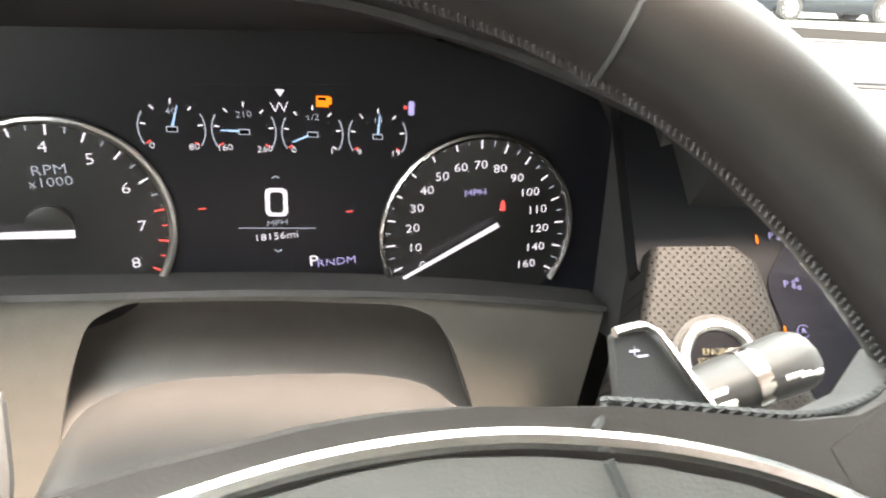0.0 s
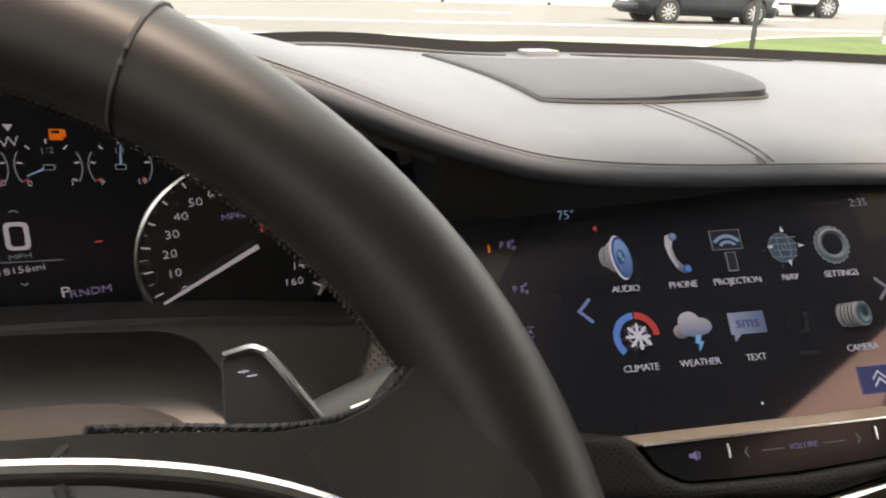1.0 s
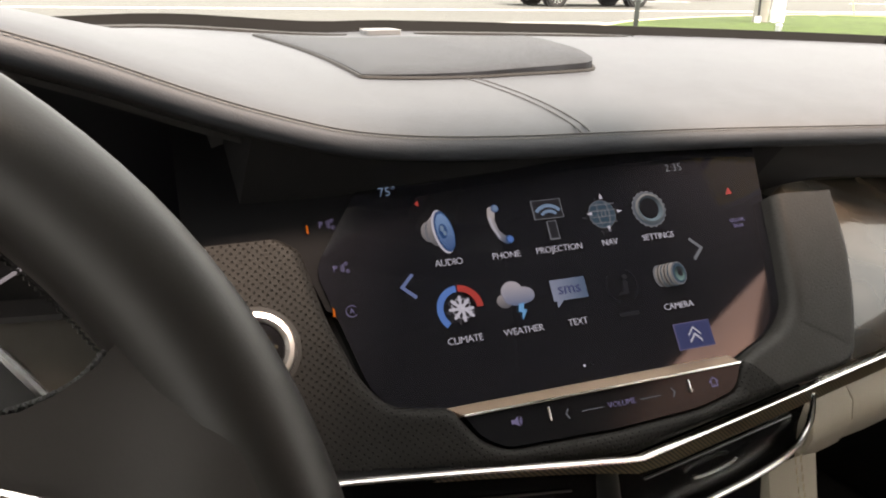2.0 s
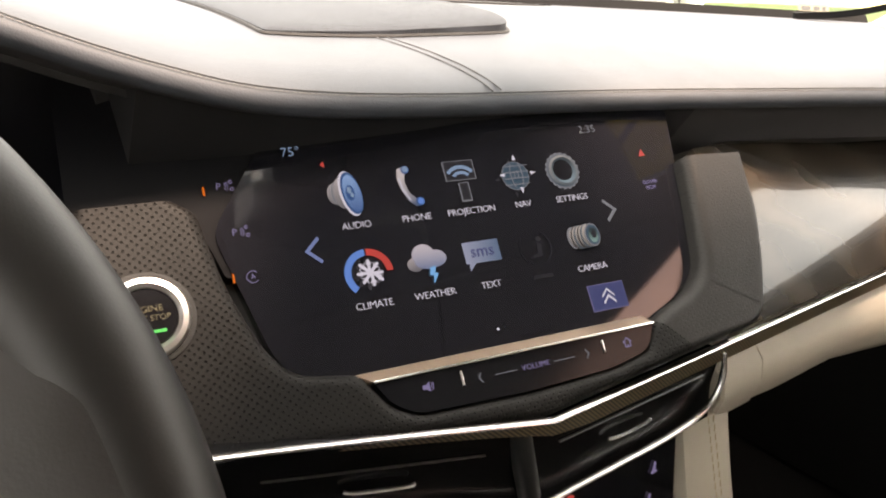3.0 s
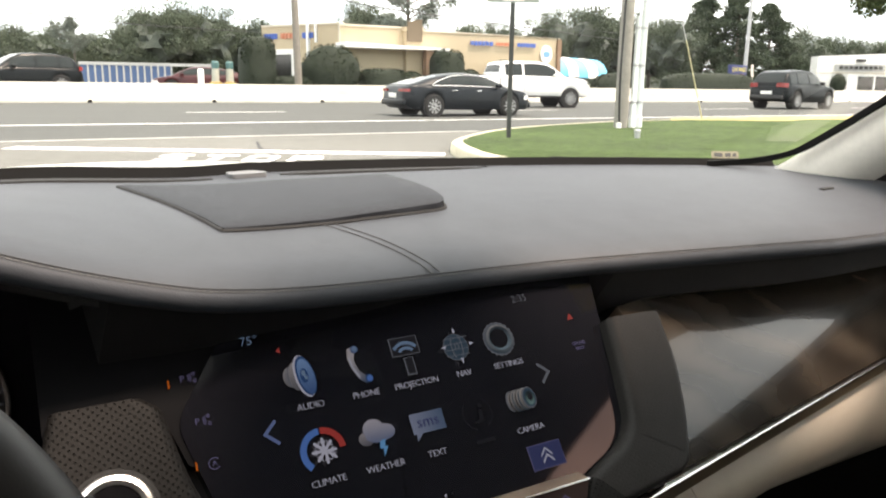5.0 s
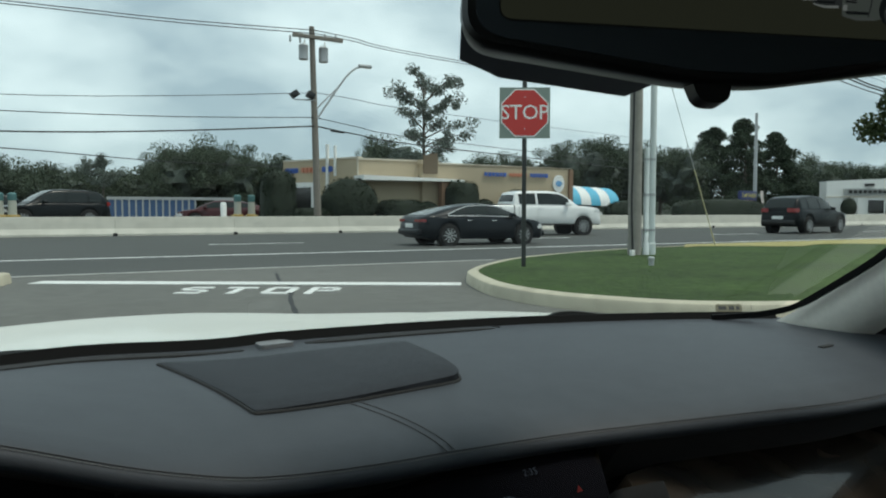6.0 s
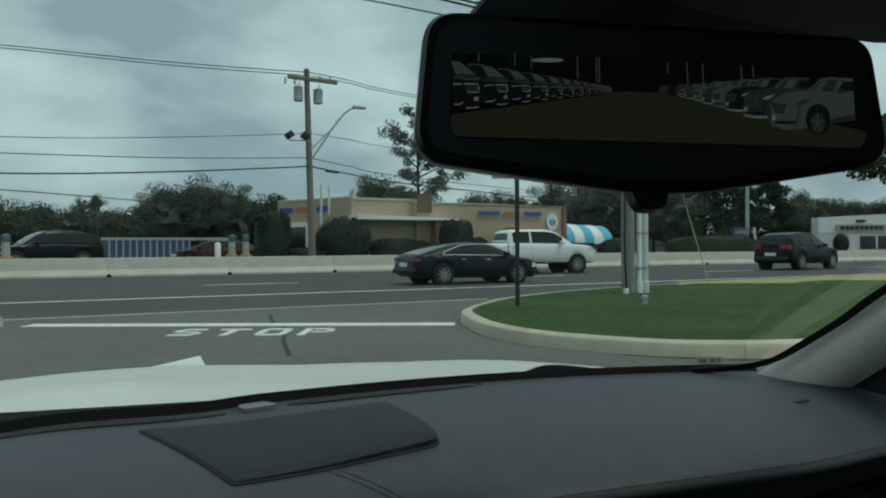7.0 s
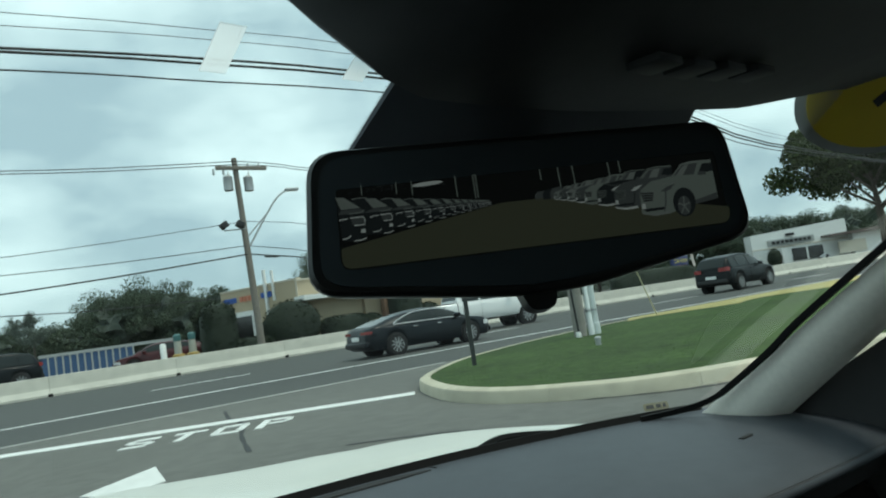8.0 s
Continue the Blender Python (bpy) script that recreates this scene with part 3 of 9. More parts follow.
    icon("gear_icon", "silver gear ring icon", (gear, L_GREY), (disc(x + 0.0002, y, 0.0114, n=28), L_TEAL), (disc(x + 0.0003, y, 0.0108, n=28), lit_fade("gear_ring", (0.05, 0.09, 0.13), (0.48, 0.55, 0.62), y - 0.010, y + 0.010, 0.12)), (disc(x + 0.0008, y + 0.0002, 0.0092, n=28), lit_fade("gear_inner", (0.30, 0.52, 0.70), (0.03, 0.06, 0.09), y - 0.009, y + 0.006, 0.13)), (disc(x - 0.0005, y, 0.0072), GLASSB))
    y = -0.0270
    x = cols[0] + 0.001
    lay = [(arc(x, y - 0.002, 0.0105, 0.0145, 92, 225), L_BLUE), (arc(x, y - 0.002, 0.0105, 0.0145, 0, 88), L_RED)]
    for k in range(8):
        q = k * math.pi / 4
        d, e = Vector((math.cos(q), math.sin(q))), Vector((-math.sin(q), math.cos(q)))
        o = Vector((x, y - 0.0025))
        lay.append(([o + e * 0.0009, o + d * 0.0078 + e * 0.0009, o + d * 0.0084, o + d * 0.0078 - e * 0.0009, o - e * 0.0009], L_WHITE))
        lay.append(([o + d * 0.0045 + e * 0.0026 + d * 0.002, o + d * 0.0040, o + d * 0.0045 - e * 0.0026 + d * 0.002, o + d * 0.0055], L_WHITE))
    icon("climate_icon", "white snowflake in a blue and red ring icon", *lay)
    x = cols[1] - 0.001
    cloud = lit_fade("cloud", (0.12, 0.20, 0.42), (0.52, 0.59, 0.76), y - 0.005, y + 0.008, 0.15)
    icon("weather_icon", "white cloud with blue lightning icon", (disc(x - 0.0068, y - 0.0012, 0.0052, 0.0044), lit_fade("small_cloud", (0.14, 0.16, 0.22), (0.52, 0.56, 0.66), y - 0.005, y + 0.004, 0.13)), (disc(x - 0.001, y + 0.0038, 0.0072, 0.0066), cloud), (disc(x + 0.006, y + 0.0008, 0.0070, 0.0052), cloud), (disc(x + 0.0015, y - 0.0006, 0.0090, 0.0046), cloud),
         ([(x + 0.001, y - 0.0045), (x + 0.0048, y - 0.004), (x + 0.0035, y - 0.008), (x + 0.0055, y - 0.0085), (x + 0.0015, y - 0.0145), (x + 0.0022, y - 0.0095), (x + 0.0, y - 0.009)], lit("bolt", (0.12, 0.46, 0.95), 0.18)))
    x = cols[2] - 0.001
    sms = icon("message_icon", "pale blue speech bubble icon", ([(x - 0.0115, y + 0.0075), (x + 0.0125, y + 0.0075), (x + 0.0125, y - 0.006), (x - 0.005, y - 0.006), (x - 0.0098, y - 0.0105), (x - 0.0095, y - 0.006), (x - 0.0115, y - 0.006)], lit_fade("bubble", (0.32, 0.44, 0.70), (0.10, 0.20, 0.38), x - 0.010, x + 0.013, 0.14, "X")))
    lettering("letters", "sms", 0.0105, L_DEEP, Matrix.Translation((x + 0.0005, y + 0.001, 0.0008)), sms, 0.0002)
    x = cols[3]
    icon("seat_icon", "dim disabled seat icon in a ring", (arc(x, y - 0.002, 0.0108, 0.0114, -60, 60), L_DIM), (arc(x, y - 0.002, 0.0108, 0.0114, 140, 250), L_DIM), (disc(x + 0.003, y + 0.003, 0.0018), L_DIM), ([(x + 0.001, y + 0.001), (x + 0.004, y), (x + 0.003, y - 0.008), (x - 0.004, y - 0.0085), (x - 0.004, y - 0.007), (x, y - 0.006)], L_DIM))
    x = cols[4]
    barrel = lit_fade("barrel", (0.04, 0.05, 0.06), (0.55, 0.60, 0.64), y - 0.008, y + 0.006, 0.12)
    lay = [(disc(x - 0.0075, y + 0.0004, 0.0044, 0.0074), L_GREY), (disc(x - 0.0068, y + 0.0002, 0.0040, 0.0066), barrel)]
    for k in range(4):
        lay += [(disc(x - 0.0046 + 0.0021 * k, y, 0.0050, 0.0080), L_TEAL if k % 2 else L_DIM), (disc(x - 0.0041 + 0.0021 * k, y, 0.0048, 0.0077), barrel)]
    lay += [(disc(x + 0.0050, y, 0.0056, 0.0078), L_GREY), (disc(x + 0.0052, y, 0.0048, 0.0067), L_TEAL), (disc(x + 0.0053, y - 0.0004, 0.0036, 0.0050), lit_fade("lens", (0.26, 0.55, 0.62), (0.03, 0.06, 0.08), y - 0.005, y + 0.003, 0.12)), (disc(x + 0.0056, y + 0.0002, 0.0018, 0.0026), L_DIM)]
    icon("camera_icon", "silver camera lens icon", *lay)
    for s, x in ((1, -0.102), (-1, 0.1005)):
        icon("arrow_icon", "pale chevron icon", ([(x + s * 0.004, -0.0035), (x - s * 0.0045, -0.0115), (x + s * 0.004, -0.0195), (x + s * 0.0052, -0.0178), (x - s * 0.0015, -0.0115), (x + s * 0.0052, -0.0052)], lit("chevron", (0.16, 0.27, 0.62), 0.15) if s > 0 else L_GREY))
    x, y = 0.0785, -0.0675
    icon("menu_button_icon", "blue button with a double chevron icon", ([(x - 0.0135, y - 0.0085), (x + 0.0135, y - 0.0085), (x + 0.0135, y + 0.0085), (x - 0.0135, y + 0.0085)], L_VIOLET), ([(x - 0.0131, y - 0.0081), (x + 0.0131, y - 0.0081), (x + 0.0131, y + 0.0081), (x - 0.0131, y + 0.0081)], L_DEEP),
         ([(x - 0.0045, y - 0.0005), (x, y + 0.0040), (x + 0.0045, y - 0.0005), (x + 0.0045, y + 0.0008), (x, y + 0.0054), (x - 0.0045, y + 0.0008)], L_WHITE), ([(x - 0.0045, y - 0.0050), (x, y - 0.0005), (x + 0.0045, y - 0.0050), (x + 0.0045, y - 0.0034), (x, y + 0.0012), (x - 0.0045, y - 0.0034)], L_WHITE))
    icon("page_dot", "white page dot", (disc(-0.0027, -0.0744, 0.0009, n=10), L_WHITE))
    icon("page_dot", "dim page dot", (disc(0.0023, -0.0740, 0.0007, n=10), L_DIM))
    for px, py in ((-0.0860, 0.0392), (0.1390, 0.0262)):
        icon("warning_lamp", "small red lit triangle", ([(px - 0.0028, py - 0.0025), (px + 0.0028, py - 0.0022), (px + 0.0006, py + 0.0030)] if px > 0 else [(px + 0.0010, py - 0.0020), (px + 0.0010, py + 0.0020), (px - 0.0016, py)], L_RED))
    # touch marks at the side, with their small lamps
    for k, (px, py) in enumerate(((-0.1434, 0.0317), (-0.1394, 0.0044), (-0.1365, -0.0212))):
        if k < 2:
            o = lettering("park_mark", "P", 0.0058, L_VIOLET, at(px - 0.0025, py), c, 0.0002)
            part("shape", flat(arc(px - 0.003, py, 0.0030, 0.0034, -35, 35), 0.0003), L_VIOLET, o, m=Matrix.Translation((-px + 0.0035, -py, 0)))
            part("shape", flat(arc(px - 0.003, py, 0.0042, 0.0046, -35, 35), 0.0003), L_VIOLET, o, m=Matrix.Translation((-px + 0.0035, -py, 0)))
            for qx, qy in ((0.0066, 0.0022 + 0.0004 * k), (0.0070, -0.0020)):
                part("shape", flat(arc(qx, qy, 0.0007, 0.0011, 20, 340, 12), 0.0003), L_VIOLET, o)
        else:
            icon("auto_stop_mark", "violet ring mark", (arc(px, py, 0.0031, 0.0035, 40, 320), L_VIOLET))
            lettering("letter", "A", 0.0044, L_VIOLET, at(px, py), c, 0.0002)
    for px, py in ((-0.1540, 0.0302), (-0.1466, -0.0205)):
        icon("lamp", "orange lit bar", ([(px - 0.0006, py - 0.0026), (px + 0.0006, py - 0.0026), (px + 0.0006, py + 0.0022), (px - 0.0004, py + 0.0026)], L_ORANGE))
    return c


touch_screen()


def pierced(name, color, scale, hole=0.16, rough=0.5, dark=0.15, depth=0.5):
    """Leather or mesh pierced by a regular grid of fine holes."""
    m = mat(name, color, rough, grain=0.25, grain_scale=60, bump=0.0)
    n, l = m.node_tree.nodes, m.node_tree.links
    p = n["Principled BSDF"]
    tc = n.new("ShaderNodeTexCoord")
    mp = n.new("ShaderNodeMapping")
    mp.inputs["Rotation"].default_value = (0, 0, radians(45))
    mp.inputs["Scale"].default_value = (scale, scale, 0)
    v = n.new("ShaderNodeTexVoronoi")
    v.inputs["Scale"].default_value, v.inputs["Randomness"].default_value = 1.0, 0.0
    r = n.new("ShaderNodeMapRange")
    r.inputs[1].default_value, r.inputs[2].default_value = hole, hole + 0.12
    mix = n.new("ShaderNodeMix")
    mix.data_type = "RGBA"
    mix.inputs[6].default_value = (*[c * dark for c in color], 1)
    bp = n.new("ShaderNodeBump")
    bp.inputs["Strength"].default_value, bp.inputs["Distance"].default_value = depth, 0.0006
    fine = n.new("ShaderNodeTexNoise")
    fine.inputs["Scale"].default_value = 900
    bp2 = n.new("ShaderNodeBump")
    bp2.inputs["Strength"].default_value, bp2.inputs["Distance"].default_value = 0.4, 0.0005
    src = p.inputs["Base Color"].links[0].from_socket
    l.new(tc.outputs["Object"], mp.inputs[0])
    l.new(tc.outputs["Object"], fine.inputs["Vector"])
    l.new(mp.outputs[0], v.inputs["Vector"])
    l.new(v.outputs["Distance"], r.inputs[0])
    l.new(r.outputs[0], mix.inputs[0])
    l.new(src, mix.inputs[7])
    l.new(mix.outputs[2], p.inputs["Base Color"])
    l.new(r.outputs[0], bp.inputs["Height"])
    l.new(fine.outputs["Fac"], bp2.inputs["Height"])
    l.new(bp2.outputs[0], bp.inputs["Normal"])
    l.new(bp.outputs[0], p.inputs["Normal"])
    return m


# One leather in two tones: panel darkened, post lightened to follow the light.
PIERCED = pierced("pierced_leather_shade", (0.0108, 0.0102, 0.0098), 310.0, 0.11, 0.55, 0.10, 1.0)
SOFTPOST = pierced("soft_pierced_lit", (0.022, 0.0212, 0.0205), 310.0, 0.09, 0.50, 0.75, 0.18)
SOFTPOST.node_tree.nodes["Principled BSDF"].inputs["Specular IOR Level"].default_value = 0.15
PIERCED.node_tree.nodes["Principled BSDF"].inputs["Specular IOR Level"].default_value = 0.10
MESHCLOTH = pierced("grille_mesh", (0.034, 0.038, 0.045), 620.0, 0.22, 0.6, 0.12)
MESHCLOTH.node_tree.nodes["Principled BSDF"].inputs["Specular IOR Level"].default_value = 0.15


def band_between(inner, outer, hub, z0, z1, r_in, r_out, smooth_from):
    """A padded band between two outlines, skinned along rays from a hub; two meshes, split where the inner outline passes smooth_from."""
    def resample(pts, step):
        out = []
        for a, b in zip(pts, pts[1:]):
            a, b = Vector(a), Vector(b)
            k = max(1, int((b - a).length / step))
            out += [a.lerp(b, i / k) for i in range(k)]
        return out + [Vector(pts[-1])]

    hub = Vector(hub)
    ring_sets, sides = [], []
    for p in resample(inner, 0.003):
        d = (p - hub).normalized()
        best = None
        for a, b in zip(outer, outer[1:]):
            a, e = Vector(a), Vector(b) - Vector(a)
            den = d.x * e.y - d.y * e.x
            if abs(den) < 1e-9:
                continue
            t = ((a.x - hub.x) * e.y - (a.y - hub.y) * e.x) / den
            u = ((a.x - hub.x) * d.y - (a.y - hub.y) * d.x) / den
            if t > 0 and -0.02 <= u <= 1.02 and (best is None or t > best):
                best = t
        if best is None:
            continue
        L = max(0.008, best - (p - hub).length)
        ri = min(r_in, 0.42 * L)
        low = max(0.0, min(1.0, (-d.y - 0.45) / 0.3)) * max(0.0, min(1.0, (0.15 - p.x) / 0.13))
        ro, drop = min(r_out + 0.008 * low, 0.5 * L), 0.006 + 0.003 * low
        prof = [(0.0, z0)]
        for k in range(7):
            q = radians(15 * k)
            prof.append((ri * (1 - math.cos(q)), z1 - 0.008 + 0.008 * math.sin(q)))
        e = 0.08 * (L - ro - ri)
        prof += [(ri + e, z1), (0.5 * (ri + L - ro), z1), (L - ro - e, z1)]
        for k in range(7):
            q = radians(15 * k)
            prof.append((L - ro + ro * math.sin(q), z1 - drop + drop * math.cos(q)))
        prof.append((L, z0))
        ring_sets.append([(p.x + d.x * w, p.y + d.y * w, z) for w, z in prof])
        sides.append(p.x > smooth_from[0] and p.y > smooth_from[1])
    k = sides.index(True)
    return loft(ring_sets[:k + 1]), loft(ring_sets[k:])


def fascia():
    """The leather panel round the screen."""
    p = thing("screen_surround", "perforated dark brown leather surround of the touch screen", "dashboard panel", SCR)
    inner = [(-0.170, 0.0218), (-0.1608, 0.0152), (-0.1524, -0.0266), (-0.1401, -0.0612), (-0.1270, -0.0785), (-0.0935, -0.0845), (-0.0800, -0.1045), (-0.066, -0.1125), (0.0, -0.1145), (0.060, -0.1125), (0.0885, -0.1065), (0.0975, -0.0917), (0.1087, -0.0850), (0.1367, -0.0745), (0.1498, -0.061), (0.158, -0.02), (0.1644, 0.0225)]
    outer = [(0.2148, 0.0150), (0.2116, -0.0286), (0.2010, -0.066), (0.1850, -0.1040), (0.0075, -0.1300), (-0.098, -0.1215), (-0.236, -0.1050), (-0.250, -0.070), (-0.2403, -0.0455), (-0.2288, -0.0191), (-0.2182, 0.0215)]
    inner = rounded(inner, [0, 0.004, 0.01, 0.01, 0.010, 0.005, 0.006, 0.006, 0.01, 0.01, 0.005, 0.004, 0.006, 0.01, 0.01, 0.01, 0], 6)
    outer = rounded(outer[::-1], [0, 0.008, 0.01, 0.01, 0.006, 0.01, 0.01, 0.012, 0.012, 0.012, 0], 6)
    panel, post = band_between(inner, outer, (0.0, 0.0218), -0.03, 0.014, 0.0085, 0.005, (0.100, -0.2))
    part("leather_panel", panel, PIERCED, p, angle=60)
    part("side_post", post, SOFTPOST, p, "smooth dark grey leather post, toned lighter as if lit", angle=60)
    b = thing("start_button", "round start button with a satin chrome ring and green light", "button", SCR @ Matrix.Translation((-0.1925, -0.0380, 0.014)))
    ring = [(0.0205, -0.004), (0.0208, 0.002), (0.0195, 0.0050), (0.0170, 0.0055), (0.0150, 0.0035), (0.0148, -0.003)]
    part("ring", lathe(ring, 40), mat("button_metal", (0.70, 0.70, 0.70), 0.30, 1.0, grain=0.1, grain_scale=90), b, "satin chrome ring")
    part("cap", lathe([(0.0150, -0.004), (0.0150, 0.0020), (0.0140, 0.0030), (0.004, 0.0034)], 32), BLACK, b, "gloss black push cap")
    part("gasket", lathe([(0.0235, -0.003), (0.0235, 0.0008), (0.0225, 0.0012), (0.0205, 0.0010), (0.0205, -0.003)], 40), RUBBER, b)
    cream = lit("cream", (0.80, 0.74, 0.50), 0.06)
    lettering("caption", "ENGINE", 0.0046, cream, Matrix.Translation((0, 0.0038, 0.0037)), b, 0.0002)
    lettering("caption", "START STOP", 0.0040, cream, Matrix.Translation((0, -0.0008, 0.0037)), b, 0.0002)
    part("light", flat([(0.002, -0.0082), (0.0085, -0.0082), (0.0085, -0.0066), (0.002, -0.0066)], 0.0038), L_GREEN, b, "green lit bar")


fascia()


def volume_bar():
    v = thing("volume_bar", "gloss black volume bar with chrome edge below the screen", "control bar", SCR)
    pts = rounded([(-0.0875, -0.0905), (0.0970, -0.0905), (0.0885, -0.1058), (0.060, -0.1118), (0.0, -0.1138), (-0.066, -0.1118), (-0.0795, -0.1040)], [0.001, 0.002, 0.008, 0.01, 0.01, 0.006, 0.006])
    part("bar", prism(pts, -0.01, 0.0115, "z", 0.001), mat("bar_black", (0.007, 0.007, 0.008), 0.14, spec=0.12), v)
    part("chrome_edge", box(-0.0875, 0.0970, -0.0914, -0.0900, 0.004, 0.0130, 0.0005), CHROME, v, "chrome edge")
    bm = bmesh.new()
    b_loft(bm, [[(-0.0935, -0.0840, 0.0015), (0.0965, -0.0840, 0.0015), (0.0965, -0.0905, 0.0015), (-0.0935, -0.0905, 0.0)], [(-0.0935, -0.0845, 0.0030), (0.0965, -0.0845, 0.0030), (0.0970, -0.0900, 0.0115), (-0.0880, -0.0900, 0.0115)]])
    # The tan in this metal's colour stands for a beige reflection.
    part("ledge", bm, mat("ledge_reflection_tan", (0.27, 0.185, 0.135), 0.30, 0.6, grain=0.15, grain_scale=120), v, "brushed metal ledge, toned tan as its reflection", smooth=False)
    z = 0.0119
    for x in (-0.0378, 0.0562):
        part("tick", box(x - 0.0007, x + 0.0007, -0.1025, -0.0945, 0.0112, 0.0128, 0.0004), CHROME, v, "raised chrome tick")
    for x0, x1 in ((-0.0175, -0.0035), (0.0215, 0.0355)):
        part("line", flat([(x0, -0.1008), (x1, -0.1008), (x1, -0.1003), (x0, -0.1003)], z), L_GREY, v)
    lettering("caption", "VOLUME", 0.0048, L_VIOLET, Matrix.Translation((0.009, -0.1005, z)), v, 0.0002)
    for s, x in ((1, -0.0270), (-1, 0.0450)):
        part("arrow", flat([(x + s * 0.001, -0.0975), (x - s * 0.0010, -0.1003), (x + s * 0.001, -0.1032), (x + s * 0.0016, -0.1030), (x - s * 0.0002, -0.1003), (x + s * 0.0016, -0.0977)], z), L_GREY, v)
    part("mute_mark", flat([(-0.0612, -0.0978), (-0.0590, -0.0978), (-0.0570, -0.0962), (-0.0570, -0.1018), (-0.0590, -0.1002), (-0.0612, -0.1002)], z), L_VIOLET, v)
    for x in (-0.0558, -0.0548):
        part("mute_mark", flat([(x, -0.0970), (x + 0.0004, -0.0970), (x - 0.0004, -0.1010), (x - 0.0008, -0.1010)], z), L_VIOLET, v)
    h = part("home_mark", flat([(0.0708, -0.0988), (0.0742, -0.0958), (0.0776, -0.0988), (0.0770, -0.0992), (0.0742, -0.0966), (0.0714, -0.0992)], z), L_VIOLET, v)
    for pts in ([(0.0720, -0.0990), (0.0726, -0.0984), (0.0726, -0.1020), (0.0720, -0.1020)], [(0.0764, -0.0990), (0.0758, -0.0984), (0.0758, -0.1020), (0.0764, -0.1020)], [(0.0726, -0.1014), (0.0758, -0.1014), (0.0758, -0.1020), (0.0726, -0.1020)], [(0.0738, -0.1004), (0.0746, -0.1004), (0.0746, -0.1014), (0.0738, -0.1014)]):
        part("stroke", flat(pts, z), L_VIOLET, h)


volume_bar()


def chrome_path():
    left = spline([(-0.30, -0.040, 0.808), (-0.22, -0.056, 0.800), (-0.13, -0.077, 0.789), (-0.055, -0.0935, 0.7785)], 14)
    right = spline([(-0.045, -0.095, 0.777), (0.1, -0.0935, 0.777), (0.3, -0.092, 0.777), (0.52, -0.091, 0.777), (0.76, -0.09, 0.777)], 28)
    return left, right


def passenger_dash():
    left, right = chrome_path()
    t = thing("passenger_trim", "glossy dark wood veneer trim across the passenger dashboard", "dashboard trim")
    rows = []
    # the section leans back towards its top, more so towards the door; the left end is drawn in behind the side post
    shift = [-0.060, -0.055, -0.048, -0.042, -0.036, -0.031, -0.027, -0.024, -0.022, -0.022, -0.022, -0.022, -0.060]
    for i in range(41):
        x = 0.178 + 0.582 * i / 40
        y, z, row = -0.0900, 0.7800, [Vector((x, -0.0900, 0.7800))]
        for k in range(11):
            lean = radians(26 + 22 * (k + 0.5) / 10 + 45 * max(0.0, min(x, 0.55) - 0.2))
            y, z = y + 0.0125 * math.sin(lean), z + 0.0125 * math.cos(lean)
            row.append(Vector((x + 0.0016 * (k + 1) * (1 - i / 40), y - 0.013 * (k + 1) * max(0.0, x - 0.2), z)))
        row.append(Vector((x, 0.03, 0.80)))
        rows.append([p + Vector((d, 0, 0)) * (1 - i / 40) ** 3 for p, d in zip(row, shift)])
    part("veneer", loft(rows), VENEER, t)
    ch = thing("chrome_strip", "polished chrome strip running across the dashboard", "trim strip")
    prof = [(0.0028 * math.cos(q), 0.0011 * math.sin(q)) for q in [2 * math.pi * i / 12 for i in range(12)]]
    part("strip", loft(rings_along(left + right, prof)), CHROME, ch)
    rings = [[Vector(q) for q in ring] for ring in rings_along([p + Vector((0, 0.0035, -0.0080)) for p in left + right], [(-0.002, -0.0055), (0.004, -0.0055), (0.004, 0.0050), (-0.002, 0.0055)])]
    for i, ring in enumerate(rings[:16]):
        k = 0.95 * (1 - (i / 16) ** 3)
        ring[0], ring[1] = ring[0].lerp(ring[3], k), ring[1].lerp(ring[2], k)
    part("weave_strip", loft(rings), WEAVE, ch, "bronze and black woven fibre strip")
    g = thing("glove_box_pad", "beige leather lower dashboard pad over the glove box", "glove box")
    for x0, x1, name in ((0.1265, 0.1785, "side_pad"), (0.1800, 0.76, "lid_pad")):
        rows = []
        for i in range(20):
            x = x0 + (x1 - x0) * i / 19
            dz = max(0.0, x - 0.30) * 0.17
            inset = 0.002 if i in (0, 19) else 0.0
            rows.append([(x, -0.084 + inset, 0.7575 - inset), (x, -0.0935 + inset, 0.745), (x, -0.0960 + inset, 0.730 - dz * 0.3), (x, -0.0900 + inset, 0.709 - dz * 0.8), (x, -0.068, 0.690 - dz), (x, 0.02, 0.665 - dz), (x, 0.12, 0.68), (x, 0.02, 0.757)])
        part(name, loft(rows), BEIGE, g)


